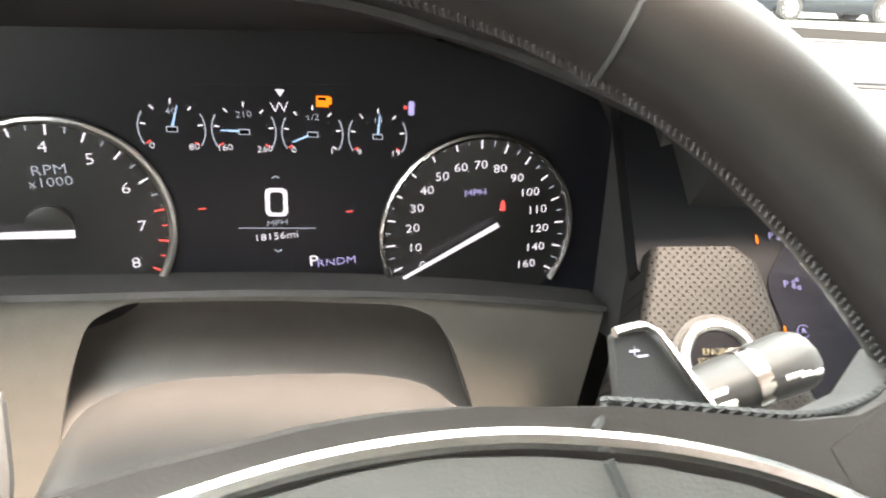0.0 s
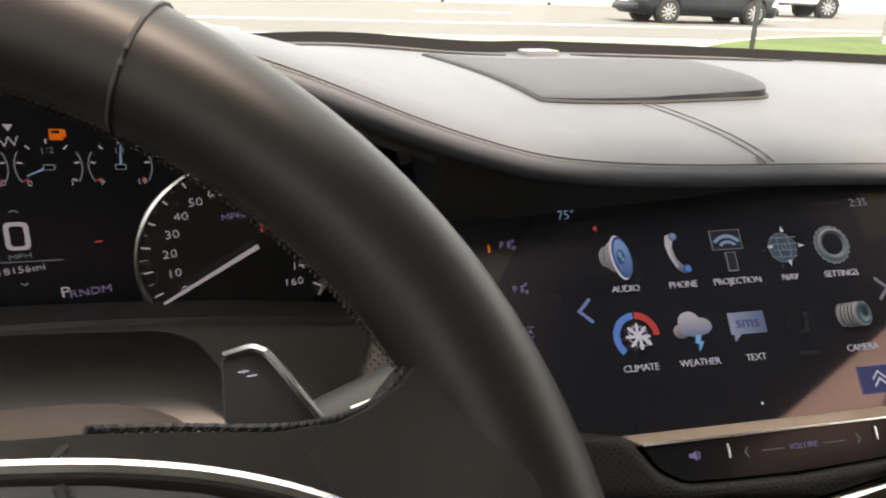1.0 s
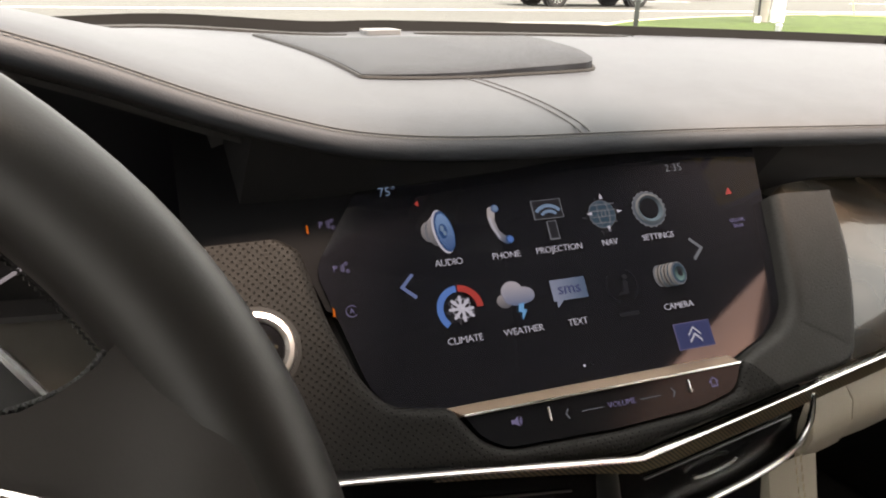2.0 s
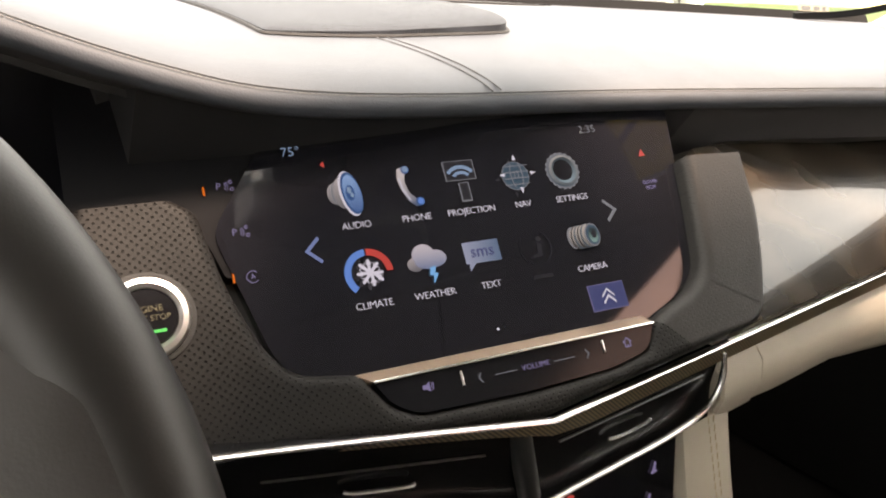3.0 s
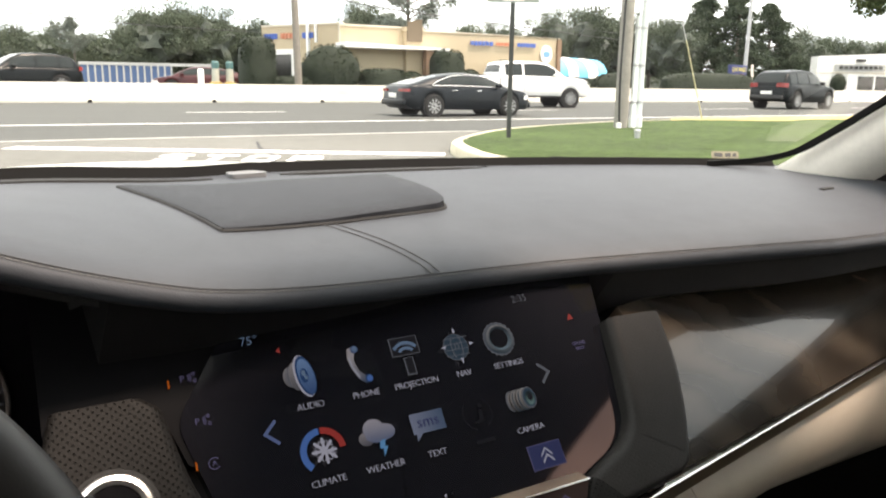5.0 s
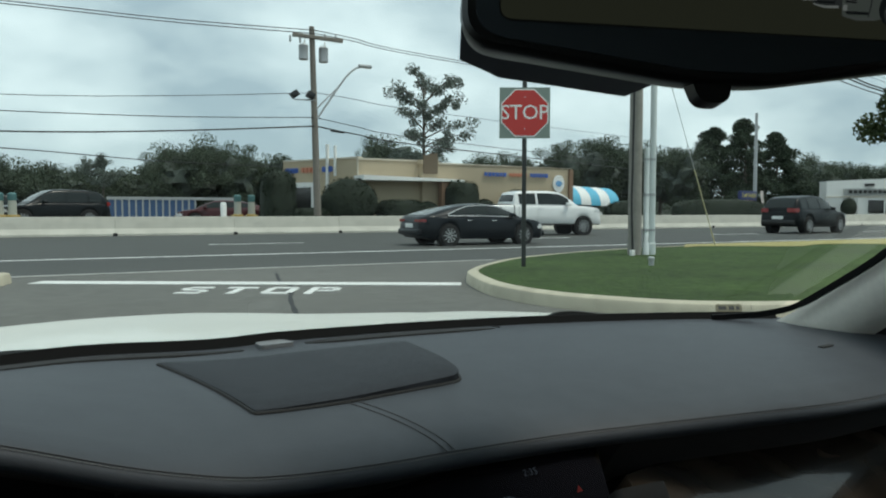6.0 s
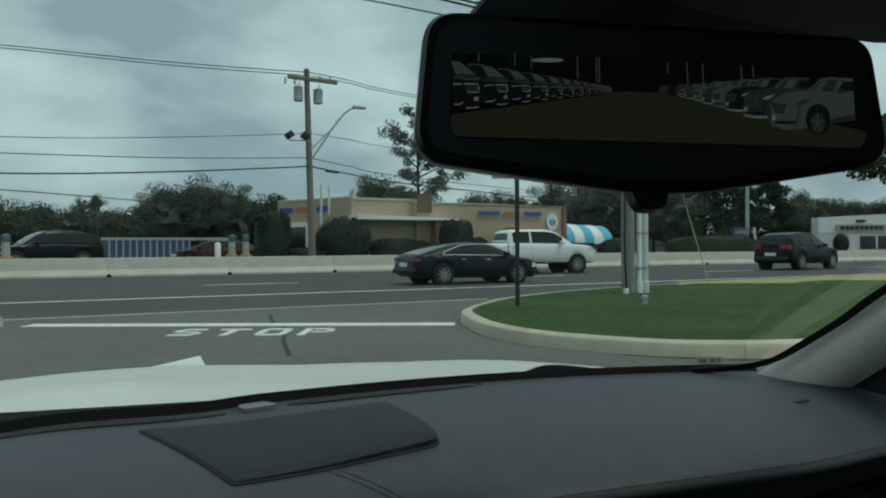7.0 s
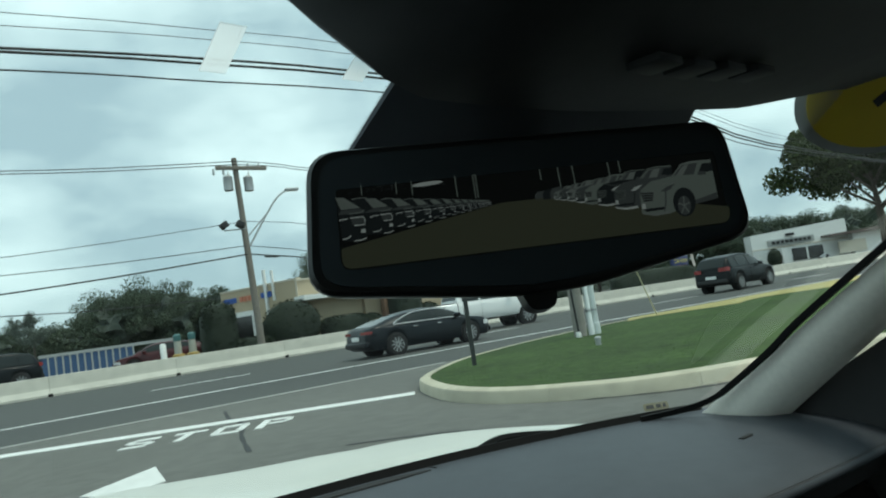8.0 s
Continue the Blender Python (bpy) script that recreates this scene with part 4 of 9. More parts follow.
def veneer_material():
    m = mat("veneer", (0.105, 0.075, 0.050), 0.22, coat=0.40, spec=0.2)
    n, l = m.node_tree.nodes, m.node_tree.links
    p = n["Principled BSDF"]
    p.inputs["Coat Roughness"].default_value = 0.03
    tc, mp, w, r = (n.new("ShaderNode" + k) for k in ("TexCoord", "Mapping", "TexWave", "ValToRGB"))
    mp.inputs["Scale"].default_value, mp.inputs["Rotation"].default_value = (3, 14, 14), (0, radians(18), 0)
    w.inputs["Scale"].default_value, w.inputs["Distortion"].default_value, w.inputs["Detail"].default_value = 1.2, 6, 4
    r.color_ramp.elements[0].color, r.color_ramp.elements[1].color = (0.022, 0.017, 0.013, 1), (0.048, 0.038, 0.029, 1)
    l.new(tc.outputs["Object"], mp.inputs[0])
    l.new(mp.outputs[0], w.inputs["Vector"])
    l.new(w.outputs["Fac"], r.inputs[0])
    l.new(r.outputs[0], p.inputs["Base Color"])
    return m


def weave_material():
    m = mat("weave", (0.05, 0.04, 0.028), 0.3, coat=0.5)
    n, l = m.node_tree.nodes, m.node_tree.links
    p = n["Principled BSDF"]
    tc, mp, w, r = (n.new("ShaderNode" + k) for k in ("TexCoord", "Mapping", "TexWave", "ValToRGB"))
    w.wave_type, w.bands_direction = "BANDS", "X"
    mp.inputs["Rotation"].default_value, mp.inputs["Scale"].default_value = (0, radians(48), 0), (1, 1, 1)
    w.inputs["Scale"].default_value, w.inputs["Distortion"].default_value = 150, 0.3
    r.color_ramp.elements[0].color, r.color_ramp.elements[1].color = (0.012, 0.010, 0.008, 1), (0.15, 0.115, 0.07, 1)
    l.new(tc.outputs["Object"], mp.inputs[0])
    l.new(mp.outputs[0], w.inputs["Vector"])
    l.new(w.outputs["Fac"], r.inputs[0])
    l.new(r.outputs[0], p.inputs["Base Color"])
    return m


VENEER, WEAVE = veneer_material(), weave_material()
passenger_dash()


def vents():
    v = thing("centre_vents", "gloss black centre air vents in a chrome frame", "air vent")
    rise = lambda x: max(0.0, -x - 0.045) * 0.17  # noqa: E731
    rows = []
    for i in range(13):
        x = -0.25 + 0.37 * i / 12
        y = -0.0910 + max(0.0, -x - 0.045) * 0.18
        rows.append([(x, y, 0.770 + rise(x)), (x, y + 0.003, 0.742 + rise(x)), (x, y, 0.716 + rise(x)), (x, 0.05, 0.70), (x, 0.05, 0.78)])
    part("housing", loft(rows), mat("vent_black", (0.004, 0.004, 0.0045), 0.22, spec=0.25), v)
    path = spline([(0.1210, -0.0930, 0.769), (0.1222, -0.0945, 0.757), (0.1200, -0.0955, 0.744), (0.1120, -0.0957, 0.733), (0.0980, -0.0957, 0.7265), (0.078, -0.0958, 0.7232), (0.050, -0.0960, 0.7215), (-0.020, -0.0965, 0.7215), (-0.044, -0.0965, 0.7215), (-0.062, -0.093, 0.7255), (-0.114, -0.085, 0.7385), (-0.20, -0.070, 0.757), (-0.26, -0.060, 0.768)], 60)
    part("chrome_frame", loft(rings_along(path, circle(0.0024, 12, 0.0020))), CHROME, v, "chrome frame")
    part("divider", tube([(-0.063, -0.085, 0.772), (-0.058, -0.087, 0.748), (-0.053, -0.089, 0.724)], 0.0072, 12, up=(0, 1, 0)), SATIN, v, "satin black divider")
    for pts in ([(-0.166, -0.0705, 0.7655), (-0.160, -0.0735, 0.7642), (-0.135, -0.0785, 0.7600), (-0.128, -0.078, 0.7588)], [(0.010, -0.0915, 0.7405), (0.018, -0.0935, 0.7408), (0.042, -0.0935, 0.7408), (0.050, -0.0915, 0.7405)]):
        part("tab", loft(rings_along(spline(pts, 12), circle(0.0014, 8, 0.0011))), CHROME, v, "curved chrome slider tab")
    for x0, x1 in ((-0.205, -0.085), (-0.034, 0.104)):
        pts = [(x0 + (x1 - x0) * i / 8, -0.0907 + max(0.0, -(x0 + (x1 - x0) * i / 8) - 0.045) * 0.18, 0.7555 + rise(x0 + (x1 - x0) * i / 8)) for i in range(9)]
        part("slat", loft(rings_along(pts, circle(0.0010, 6, 0.0005))), SATIN, v)


vents()


def climate_panel():
    c = thing("climate_panel", "gloss black climate control panel with small lit marks", "control panel")
    part("plate", loft([[(-0.24, -0.055, 0.760), (-0.05, -0.088, 0.716), (0.088, -0.088, 0.716), (0.088, -0.05, 0.716), (-0.24, -0.02, 0.76)], [(-0.24, -0.085, 0.64), (-0.05, -0.110, 0.60), (0.080, -0.110, 0.60), (0.08, -0.07, 0.60), (-0.24, -0.05, 0.64)]]), BLACK, c, smooth=False)
    fwd = Matrix(((1, 0, 0, 0), (0, 0.19, -0.98, 0), (0, 0.98, 0.19, 0), (0, 0, 0, 1)))

    def mark(name, x, z, pts, m, label=""):
        y = -0.0885 - (0.716 - z) * 0.19
        part(name, flat(pts, 0.0010), m, c, label, m=Matrix.Translation((x, y, z)) @ fwd)

    mark("lamp", -0.030, 0.708, [(-0.008, -0.001), (0.002, -0.002), (0.004, 0.001), (-0.006, 0.0015)], L_BLUE, "blue lit bar")
    mark("lamp", -0.016, 0.708, [(-0.008, -0.0005), (-0.002, -0.002), (0.002, -0.0005), (-0.003, 0.0018)], L_RED, "red lit bar")
    for x, z in ((0.062, 0.697), (0.056, 0.676), (0.050, 0.655)):
        mark("seat_mark", x, z, [(-0.003, -0.0035), (0.003, -0.0035), (0.003, -0.002), (0.001, -0.002), (0.0025, 0.004), (0.0005, 0.0045), (-0.0012, -0.001), (-0.003, -0.002)], L_VIOLET)
    for k in range(3):
        mark("fan_mark", -0.052, 0.700 + 0.004 * k - 0.004, [(-0.004, -0.0015), (0.004, -0.0015), (0.004, 0.0015), (-0.004, 0.0015)], L_VIOLET if k != 1 else L_GREY)
    part("knob", loft([[(-0.028, -0.100, 0.692), (0.0, -0.100, 0.692), (0.0, -0.112, 0.690), (-0.028, -0.112, 0.690)], [(-0.028, -0.102, 0.672), (0.0, -0.102, 0.672), (0.0, -0.114, 0.674), (-0.028, -0.114, 0.674)]]), CHROME, c, "chrome toggle")
    b = thing("console_bolster", "beige stitched leather side of the centre console", "console side")
    rows = []
    for k in range(14):
        z = 0.716 - 0.19 * k / 13
        w = 0.100 + 0.030 * k / 13
        x0 = 0.089 - 0.004 * k / 13
        y = -0.088 - 0.055 * k / 13
        x1 = 0.145 + 0.012 * (1 - k / 13) ** 3 + 0.018 * (k / 13)
        rows.append([(x0, y + 0.012, z), (x0 + 0.006, y, z), ((x0 + x1) / 2, y - 0.004, z), (x1 - 0.008, y, z), (x1, y + 0.014, z), (x1 - 0.01, 0.16, z), (x0, 0.16, z)])
    part("bolster", loft(rows), BEIGE, b)
    bm = bmesh.new()
    for off in (0.0, 0.006):
        for k in range(26):
            z = 0.720 - 0.007 * k
            y = -0.0925 - 0.055 * (0.728 - z) / 0.20
            b_tube(bm, [(0.114 + off + 0.06 * (0.72 - z), y - 0.0006, z), (0.114 + off + 0.06 * (0.7152 - z), y - 0.0018, z - 0.0048)], 0.0006, 4)
    part("stitching", bm, mat("tan_thread", (0.36, 0.29, 0.2), 0.7), b, "tan stitched seam")


climate_panel()


# ---------------------------------------------------------------- on top of the pad
def speaker_grille():
    g = thing("speaker_grille", "raised dark mesh speaker grille on the dashboard pad", "speaker grille")
    base = rounded([(-0.118, 0.110), (0.088, 0.113), (0.128, 0.258), (-0.134, 0.272)], [0.003, 0.016, 0.006, 0.003], 6)
    base = [tuple(Vector(p).lerp(Vector(q), j / 8)) for p, q in zip(base, base[1:] + base[:1]) for j in range(8 if (Vector(q) - Vector(p)).length > 0.02 else 1)]
    bm = bmesh.new()

    def top_z(x, y):
        v = (y - 0.110) / 0.155
        u = (x + 0.118 + 0.016 * v) / (0.206 + 0.056 * v)
        a, b = 0.0014 + 0.0085 * u, 0.0012 + 0.0018 * u
        return pad_z(x, y) + a + (b - a) * v - 0.0045 * u * max(0.0, 1 - v / 0.3) ** 2 + 0.0008

    lift = lambda x, y: top_z(x, y) - pad_z(x, y)  # noqa: E731
    c = Vector((0.0, 0.19))
    lo = [(x, y, pad_z(x, y) - 0.004) for x, y in base]
    hi = [(x, y, pad_z(x, y) + lift(x, y)) for x, y in base]
    ins = []
    for x, y in base:
        q = Vector((x, y)) + (c - Vector((x, y))).normalized() * 0.004
        ins.append((q.x, q.y, pad_z(q.x, q.y) + lift(q.x, q.y) + 0.0010))
    rings = [lo, hi, ins]
    for f in (0.8, 0.6, 0.4, 0.2, 0.04):
        row = []
        for x, y, _ in ins:
            q = c + (Vector((x, y)) - c) * f
            row.append((q.x, q.y, pad_z(q.x, q.y) + lift(q.x, q.y) + 0.0010))
        rings.append(row)
    b_loft(bm, rings, caps=False)
    bm.faces.new(bm.verts[-len(base):])
    part("mesh", bm, MESHCLOTH, g)
    bm = bmesh.new()
    out = [(x + (x - c.x) * 0.012, y + (y - c.y) * 0.016, 0) for x, y in base]
    b_loft(bm, rings_along([(x, y, pad_z(x, y) + 0.0004) for x, y, _ in out], circle(0.0016, 6), closed=True), caps=False)
    part("shadow_gap", bm, RUBBER, g, "dark gap round the grille")
    s = thing("light_sensor", "small pale grey sensor cap at the windscreen foot", "sensor", (0.0, 0.318, pad_z(0, 0.318)))
    part("cap", prism(rounded([(-0.020, -0.012), (0.020, -0.012), (0.016, 0.012), (-0.016, 0.012)], 0.007), -0.006, 0.0035, "z", 0.003, 3), mat("sensor_grey", (0.16, 0.165, 0.17), 0.45, grain=0.08), s)
    d = thing("defroster_vent", "long black defroster slots along the windscreen foot", "air vent")
    for x0, x1 in ((-0.46, -0.036), (0.036, 0.292)):
        pts = []
        for i in range(20):
            x = x0 + (x1 - x0) * i / 19
            y, z = foot(x)
            pts.append((x, y - 0.024, pad_z(x, y - 0.024) + 0.0006))
        part("slot", loft(rings_along(pts, [(-0.0095, -0.003), (0.0095, -0.003), (0.0085, 0.0012), (-0.0085, 0.0012)], scale=[min(1, 0.25 + 0.35 * i, 0.25 + 0.2 * (19 - i)) for i in range(20)])), RUBBER, d)
    m = thing("airbag_tab", "small black seam tab on the dashboard pad", "tab")
    z = pad_z(0.579, 0.006)
    part("tab", box(0.566, 0.594, 0.003, 0.010, z - 0.002, z + 0.0018, 0.001), RUBBER, m)
    part("joint", box(0.3025, 0.3045, 0.292, 0.314, pad_z(0.3035, 0.30) - 0.004, pad_z(0.3035, 0.30) + 0.0012), RUBBER, m)


speaker_grille()

# ---------------------------------------------------------------- steering wheel
WC, WT = Vector((-0.466, -0.1935, 0.885)), radians(32.0)
WM = Matrix.Translation(WC) @ Matrix(((1, 0, 0, 0), (0, math.sin(WT), -math.cos(WT), 0), (0, math.cos(WT), math.sin(WT), 0), (0, 0, 0, 1)))
WR, WRT = 0.182, 0.0176


def steering_wheel():
    """Local space: x right, y up the wheel, z towards the driver."""
    w = thing("steering_wheel", "black leather steering wheel with stitched spokes and satin chrome trim", "steering wheel", WM)
    n = 120
    bm = bmesh.new()
    rings = []
    for i in range(n + 1):
        a = 2 * math.pi * i / n
        rings.append([((WR + q * 1.0) * math.cos(a), (WR + q * 1.0) * math.sin(a), r) for q, r in circle(WRT, 20, WRT * 0.97)])
    b_loft(bm, rings, caps=False)
    bmesh.ops.remove_doubles(bm, verts=bm.verts, dist=1e-6)
    rim = part("rim", bm, RIM, w)
    for deg in (58.5, 121.5):
        a = radians(deg)
        path = [((WR + (WRT + 0.0001) * math.cos(q)) * math.cos(a + 0.012 * math.sin(q)), (WR + (WRT + 0.0001) * math.cos(q)) * math.sin(a + 0.012 * math.sin(q)), (WRT * 0.97 + 0.0001) * math.sin(q)) for q in [2 * math.pi * i / 28 for i in range(28)]]
        part("leather_joint", tube(path, 0.0007, 6, up=(math.cos(a), math.sin(a), 0.3), closed=True), mat("joint", (0.012, 0.012, 0.012), 0.7), rim, "fine dark leather joint")
    # cross stitches on the inside of the rim
    bm = bmesh.new()
    for i in range(230):
        a = radians(18 + 144 * i / 229)
        b_tube(bm, [((WR - WRT - 0.0002) * math.cos(a - 0.004), (WR - WRT - 0.0002) * math.sin(a - 0.004), -0.0040), ((WR - WRT - 0.0010) * math.cos(a), (WR - WRT - 0.0010) * math.sin(a), -0.0025), ((WR - WRT - 0.0004) * math.cos(a + 0.004), (WR - WRT - 0.0004) * math.sin(a + 0.004), -0.0010)], 0.0004, 4, up=(0.3, 0.2, 1))
    part("stitching", bm, THREADD, rim, "dark cross stitching")
    mx = 0.031
    top = [(mx + 0.0, 0.0728), (0.0465, 0.0722), (0.0661, 0.0698), (0.0736, 0.0690), (0.0931, 0.0655), (0.1139, 0.0613), (0.1289, 0.0606), (0.1424, 0.0640), (0.1535, 0.0735)]
    outer = [(0.176, 0.062), (0.181, 0.03), (0.178, -0.02), (0.168, -0.045)]
    low = [(0.140, -0.030), (0.110, -0.020), (0.09, -0.05), (mx, -0.06)]
    half = top + outer + low
    sides = {1: half, -1: [(2 * mx - x, y) for x, y in half]}
    for s, pts in sides.items():
        if s < 0:
            # the far spoke ends inside the rim
            pts = [(max(x, -0.172 * math.sqrt(max(0.0, 1 - (y / 0.182) ** 2)) - 0.004), y) for x, y in pts]
        sp = part("spoke", prism(pts, -0.014, 0.008, "z", 0.0045, 3), SPOKE, w, "dark brown leather spoke, lightened for the light on it")
        if s > 0:
            # the leather swells from the spoke up into the rim
            swell = [(0.132, 0.0), (0.132, 0.0), (0.140, 0.0004), (0.148, 0.0014), (0.156, 0.0033), (0.163, 0.0054), (0.170, 0.0072), (0.176, 0.0080), (0.1815, 0.0082), (0.1815, 0.0)]
            rows = []
            for j in range(52):
                a, k = radians(24.6 - 0.8 * j), min(1.0, j / 16)
                k = k * k * (3 - 2 * k)
                rows.append([(r * math.cos(a), r * math.sin(a), 0.0 if i in (0, 9) else 0.0082 + z * k) for i, (r, z) in enumerate(swell)])
            part("spoke_root", loft(rows), SPOKE, sp, angle=75)
            bm = bmesh.new()
            path = spline([(x, y, 0.0) for x, y in top[3:] + [(0.1585, 0.0800)]], 44)
            for a, b in zip(path, path[1:]):
                d = (b - a)
                e = Vector((-d.y, d.x, 0)).normalized()
                for k in (-1, 1):
                    b_tube(bm, [a + Vector((0, 0, 0.0015)) + e * (0.0006 + 0.0006 * k), a.lerp(b, 0.5) + e * 0.0014 + Vector((0, 0, 0.0030)), b + Vector((0, 0, 0.0015)) + e * (0.0006 - 0.0006 * k)], 0.0008, 4)
            part("stitching", bm, THREADD, sp, "dark cross stitching")
            part("joint", tube([(0.0672, 0.0630, 0.0085), (0.0680, 0.0655, 0.0088), (0.0722, 0.0688, 0.0060)], 0.0009, 6), THREADD, sp, "dark leather joint")
    cr = [(0.031, 0.0672), (0.045, 0.0667), (0.060, 0.0648), (0.080, 0.0606), (0.100, 0.0543), (0.118, 0.0460), (0.135, 0.0350), (0.150, 0.0190), (0.158, 0.0)]
    pts = [(2 * mx - x, y, 0.0105) for x, y in reversed(cr[1:])] + [(x, y, 0.0105) for x, y in cr]
    part("chrome_arc", loft(rings_along(spline(pts, 60), [(-0.0019, -0.003), (0.0019, -0.003), (0.0019, 0.0012), (0.0008, 0.0022), (-0.0008, 0.0022), (-0.0019, 0.0012)])), CHROME, w, "satin chrome arc")
    inner = [(x - (0.004 if x > mx else -0.004), y - 0.0026) for x, y, _ in pts if y > 0.01]
    part("airbag_cover", prism(rounded(inner + [(0.13, 0.0), (0.09, -0.055), (mx, -0.07), (2 * mx - 0.09, -0.055), (2 * mx - 0.13, 0.0)], 0.003, 2), 0.0, 0.0115, "z", 0.003, 2), mat("cover_plastic", (0.045, 0.044, 0.042), 0.6, grain=0.2, bump=0.4, bump_scale=1200), w, "dark grey padded centre cover")
    for s in (-1, 1):
        pp = [(mx + s * (0.0372), 0.0598, 0.0118), (mx + s * 0.0392, 0.053, 0.0122), (mx + s * 0.043, 0.040, 0.0122), (mx + s * 0.047, 0.0, 0.0122)]
        part("cover_joint", tube(spline(pp, 12), 0.0013, 6), RUBBER, w, "dark joint in the cover")
        q = lambda x: x if s > 0 else 2 * mx - x  # noqa: E731
        pl = rounded([(q(0.1107), 0.0855), (q(0.1197), 0.0868), (q(0.1246), 0.0836), (q(0.1410), 0.0560), (q(0.142), 0.040), (q(0.112), 0.040), (q(0.109), 0.066)], [0.0015, 0.002, 0.003, 0.004, 0.004, 0.004, 0.004])
        pd = part("paddle", prism(pl, -0.0625, -0.0585, "z", 0.0012), SOFT, w, "grey shift paddle")
        edge = spline([(q(0.1107), 0.0857, -0.0578), (q(0.1190), 0.0868, -0.0576), (q(0.1222), 0.0856, -0.0576), (q(0.1250), 0.0830, -0.0576), (q(0.1330), 0.0697, -0.0576), (q(0.1412), 0.0560, -0.0576)], 24)
        part("chrome_edge", tube(edge, 0.0018, 8), CHROME, pd, "bright chrome edge")
        if s > 0:
            for a, b, c2, d2 in ((0.1148, 0.0797, 0.1180, 0.0803), (0.1163, 0.0785, 0.1167, 0.0815), (0.1172, 0.0780, 0.1204, 0.0786)):
                part("mark", flat([(a, b), (c2, d2 - 0.0006), (c2, d2), (a, b + 0.0006)], -0.0580), L_WHITE, pd, "white plus mark")
    part("column_boss", lathe([(0.050, -0.06), (0.055, -0.03), (0.05, -0.012)], 32), HOODP, w, m=Matrix.Translation((mx, 0, 0)))
    return w


steering_wheel()


MARKW = mat("mark_white", (0.80, 0.80, 0.78), 0.5)


def column():
    c = thing("steering_column", "dark grey plastic steering column shroud", "steering column")
    rows = []
    for k, (y, zt, w) in enumerate(((-0.075, 0.850, 0.100), (-0.05, 0.856, 0.099), (-0.02, 0.855, 0.098), (0.015, 0.851, 0.097), (0.036, 0.8475, 0.096), (0.046, 0.842, 0.094), (0.052, 0.830, 0.090), (0.054, 0.800, 0.086))):
        ring = []
        for i in range(40):
            a = 2 * math.pi * i / 40
            co, si = math.cos(a), math.sin(a)
            x = math.copysign(abs(co) ** 0.55, co) * w
            z = zt - 0.085 + (0.085 * abs(si) ** 0.5 if si > 0 else -0.05 * abs(si)) - 0.09 * x
            ring.append((-0.444 + x, y, z))
        rows.append(ring)
    part("shroud", loft(rows), mat("shroud_plastic", (0.027, 0.025, 0.024), 0.48, grain=0.2, bump=0.35, bump_scale=1200), c)
    s = thing("wiper_stalk", "dark grey wiper stalk with white marks and silver band", "stalk")
    p0, p1 = Vector((-0.3608, -0.0752, 0.8695)), Vector((-0.2559, -0.0697, 0.8916))
    path = [p0.lerp(p1, t) for t in (0, 0.25, 0.5, 0.7, 0.85, 0.95, 1.0, 1.01)]
    part("root", tube([(-0.405, -0.030, 0.822), tuple(p0.lerp(p1, 0.02))], 0.008, 10), SOFT, s)
    part("lever", tube(path, 0.0115, 14, ry=0.0097, scale=[0.62, 0.75, 0.95, 1.05, 1.12, 1.16, 1.02, 0.7]), mat("stalk_grey", (0.022, 0.022, 0.022), 0.5, spec=0.3, grain=0.15, bump=0.2, bump_scale=1200), s)
    part("band", tube([p0.lerp(p1, 0.74), p0.lerp(p1, 0.765), p0.lerp(p1, 0.80)], 0.0125, 16, ry=0.0109), CHROME, s, "silver band")
    side = Vector((0, -1, 0.25)).normalized()
    for k, t in enumerate((0.42, 0.47, 0.52, 0.57)):
        dz = 0.0061 - 0.0041 * k
        a = p0.lerp(p1, 0.57) + Vector((0.001 * k, -0.0107 * math.sqrt(max(0.1, 1 - (dz / 0.0090) ** 2)) - 0.0009, dz))
        part("mark", box(-0.007, 0.005 + 0.002 * k, -0.0006, 0.0006, -0.0011, 0.0011, m=Matrix.Translation(a) @ Matrix.Rotation(radians(-12), 4, "Y")), MARKW, s, "white mark")
    for dx, w in ((0.0, 0.0035), (0.006, 0.0022), (0.0115, 0.003)):
        part("mark", box(-w, w, -0.0004, 0.0004, -0.0011, 0.0011, 0.0003, m=Matrix.Translation(p0.lerp(p1, 0.87) + Vector((dx * 0.8, -0.0120, 0.004))) @ Matrix.Rotation(radians(-12), 4, "Y")), MARKW, s, "white mark")
    f = thing("lower_cluster_fascia", "grey brown plastic fascia below the instrument cluster", "fascia")
    pts = [(-0.70, 0.66), (-0.70, 0.868), (-0.574, 0.860), (-0.436, 0.8515), (-0.32, 0.838), (-0.231, 0.8225), (-0.243, 0.752), (-0.258, 0.66), (-0.300, 0.66), (-0.3155, 0.759), (-0.3325, 0.808), (-0.345, 0.828), (-0.362, 0.8375), (-0.44, 0.8475), (-0.515, 0.8530), (-0.534, 0.843), (-0.545, 0.815), (-0.556, 0.775), (-0.57, 0.66)]
    part("plate", prism(rounded(pts, [0, 0, 0.01, 0.02, 0.02, 0.004, 0.01, 0, 0, 0.02, 0.008, 0.006, 0.01, 0.01, 0.01, 0.008, 0.01, 0.02, 0], 4), 0.118, 0.135, "y", 0.003, 3), mat("fascia_plastic", (0.092, 0.086, 0.078), 0.5, grain=0.2, bump=0.35, bump_scale=1200), f)
    part("ledge", loft(rings_along(spline([(-0.70, 0.118, 0.870), (-0.574, 0.118, 0.862), (-0.436, 0.118, 0.8535), (-0.32, 0.118, 0.840), (-0.231, 0.118, 0.8245)], 30), [(0.0035, -0.0022), (-0.03, -0.0022), (-0.03, 0.001), (0.0022, 0.001)])), HOODP, f, "dark ledge")
    rows = []
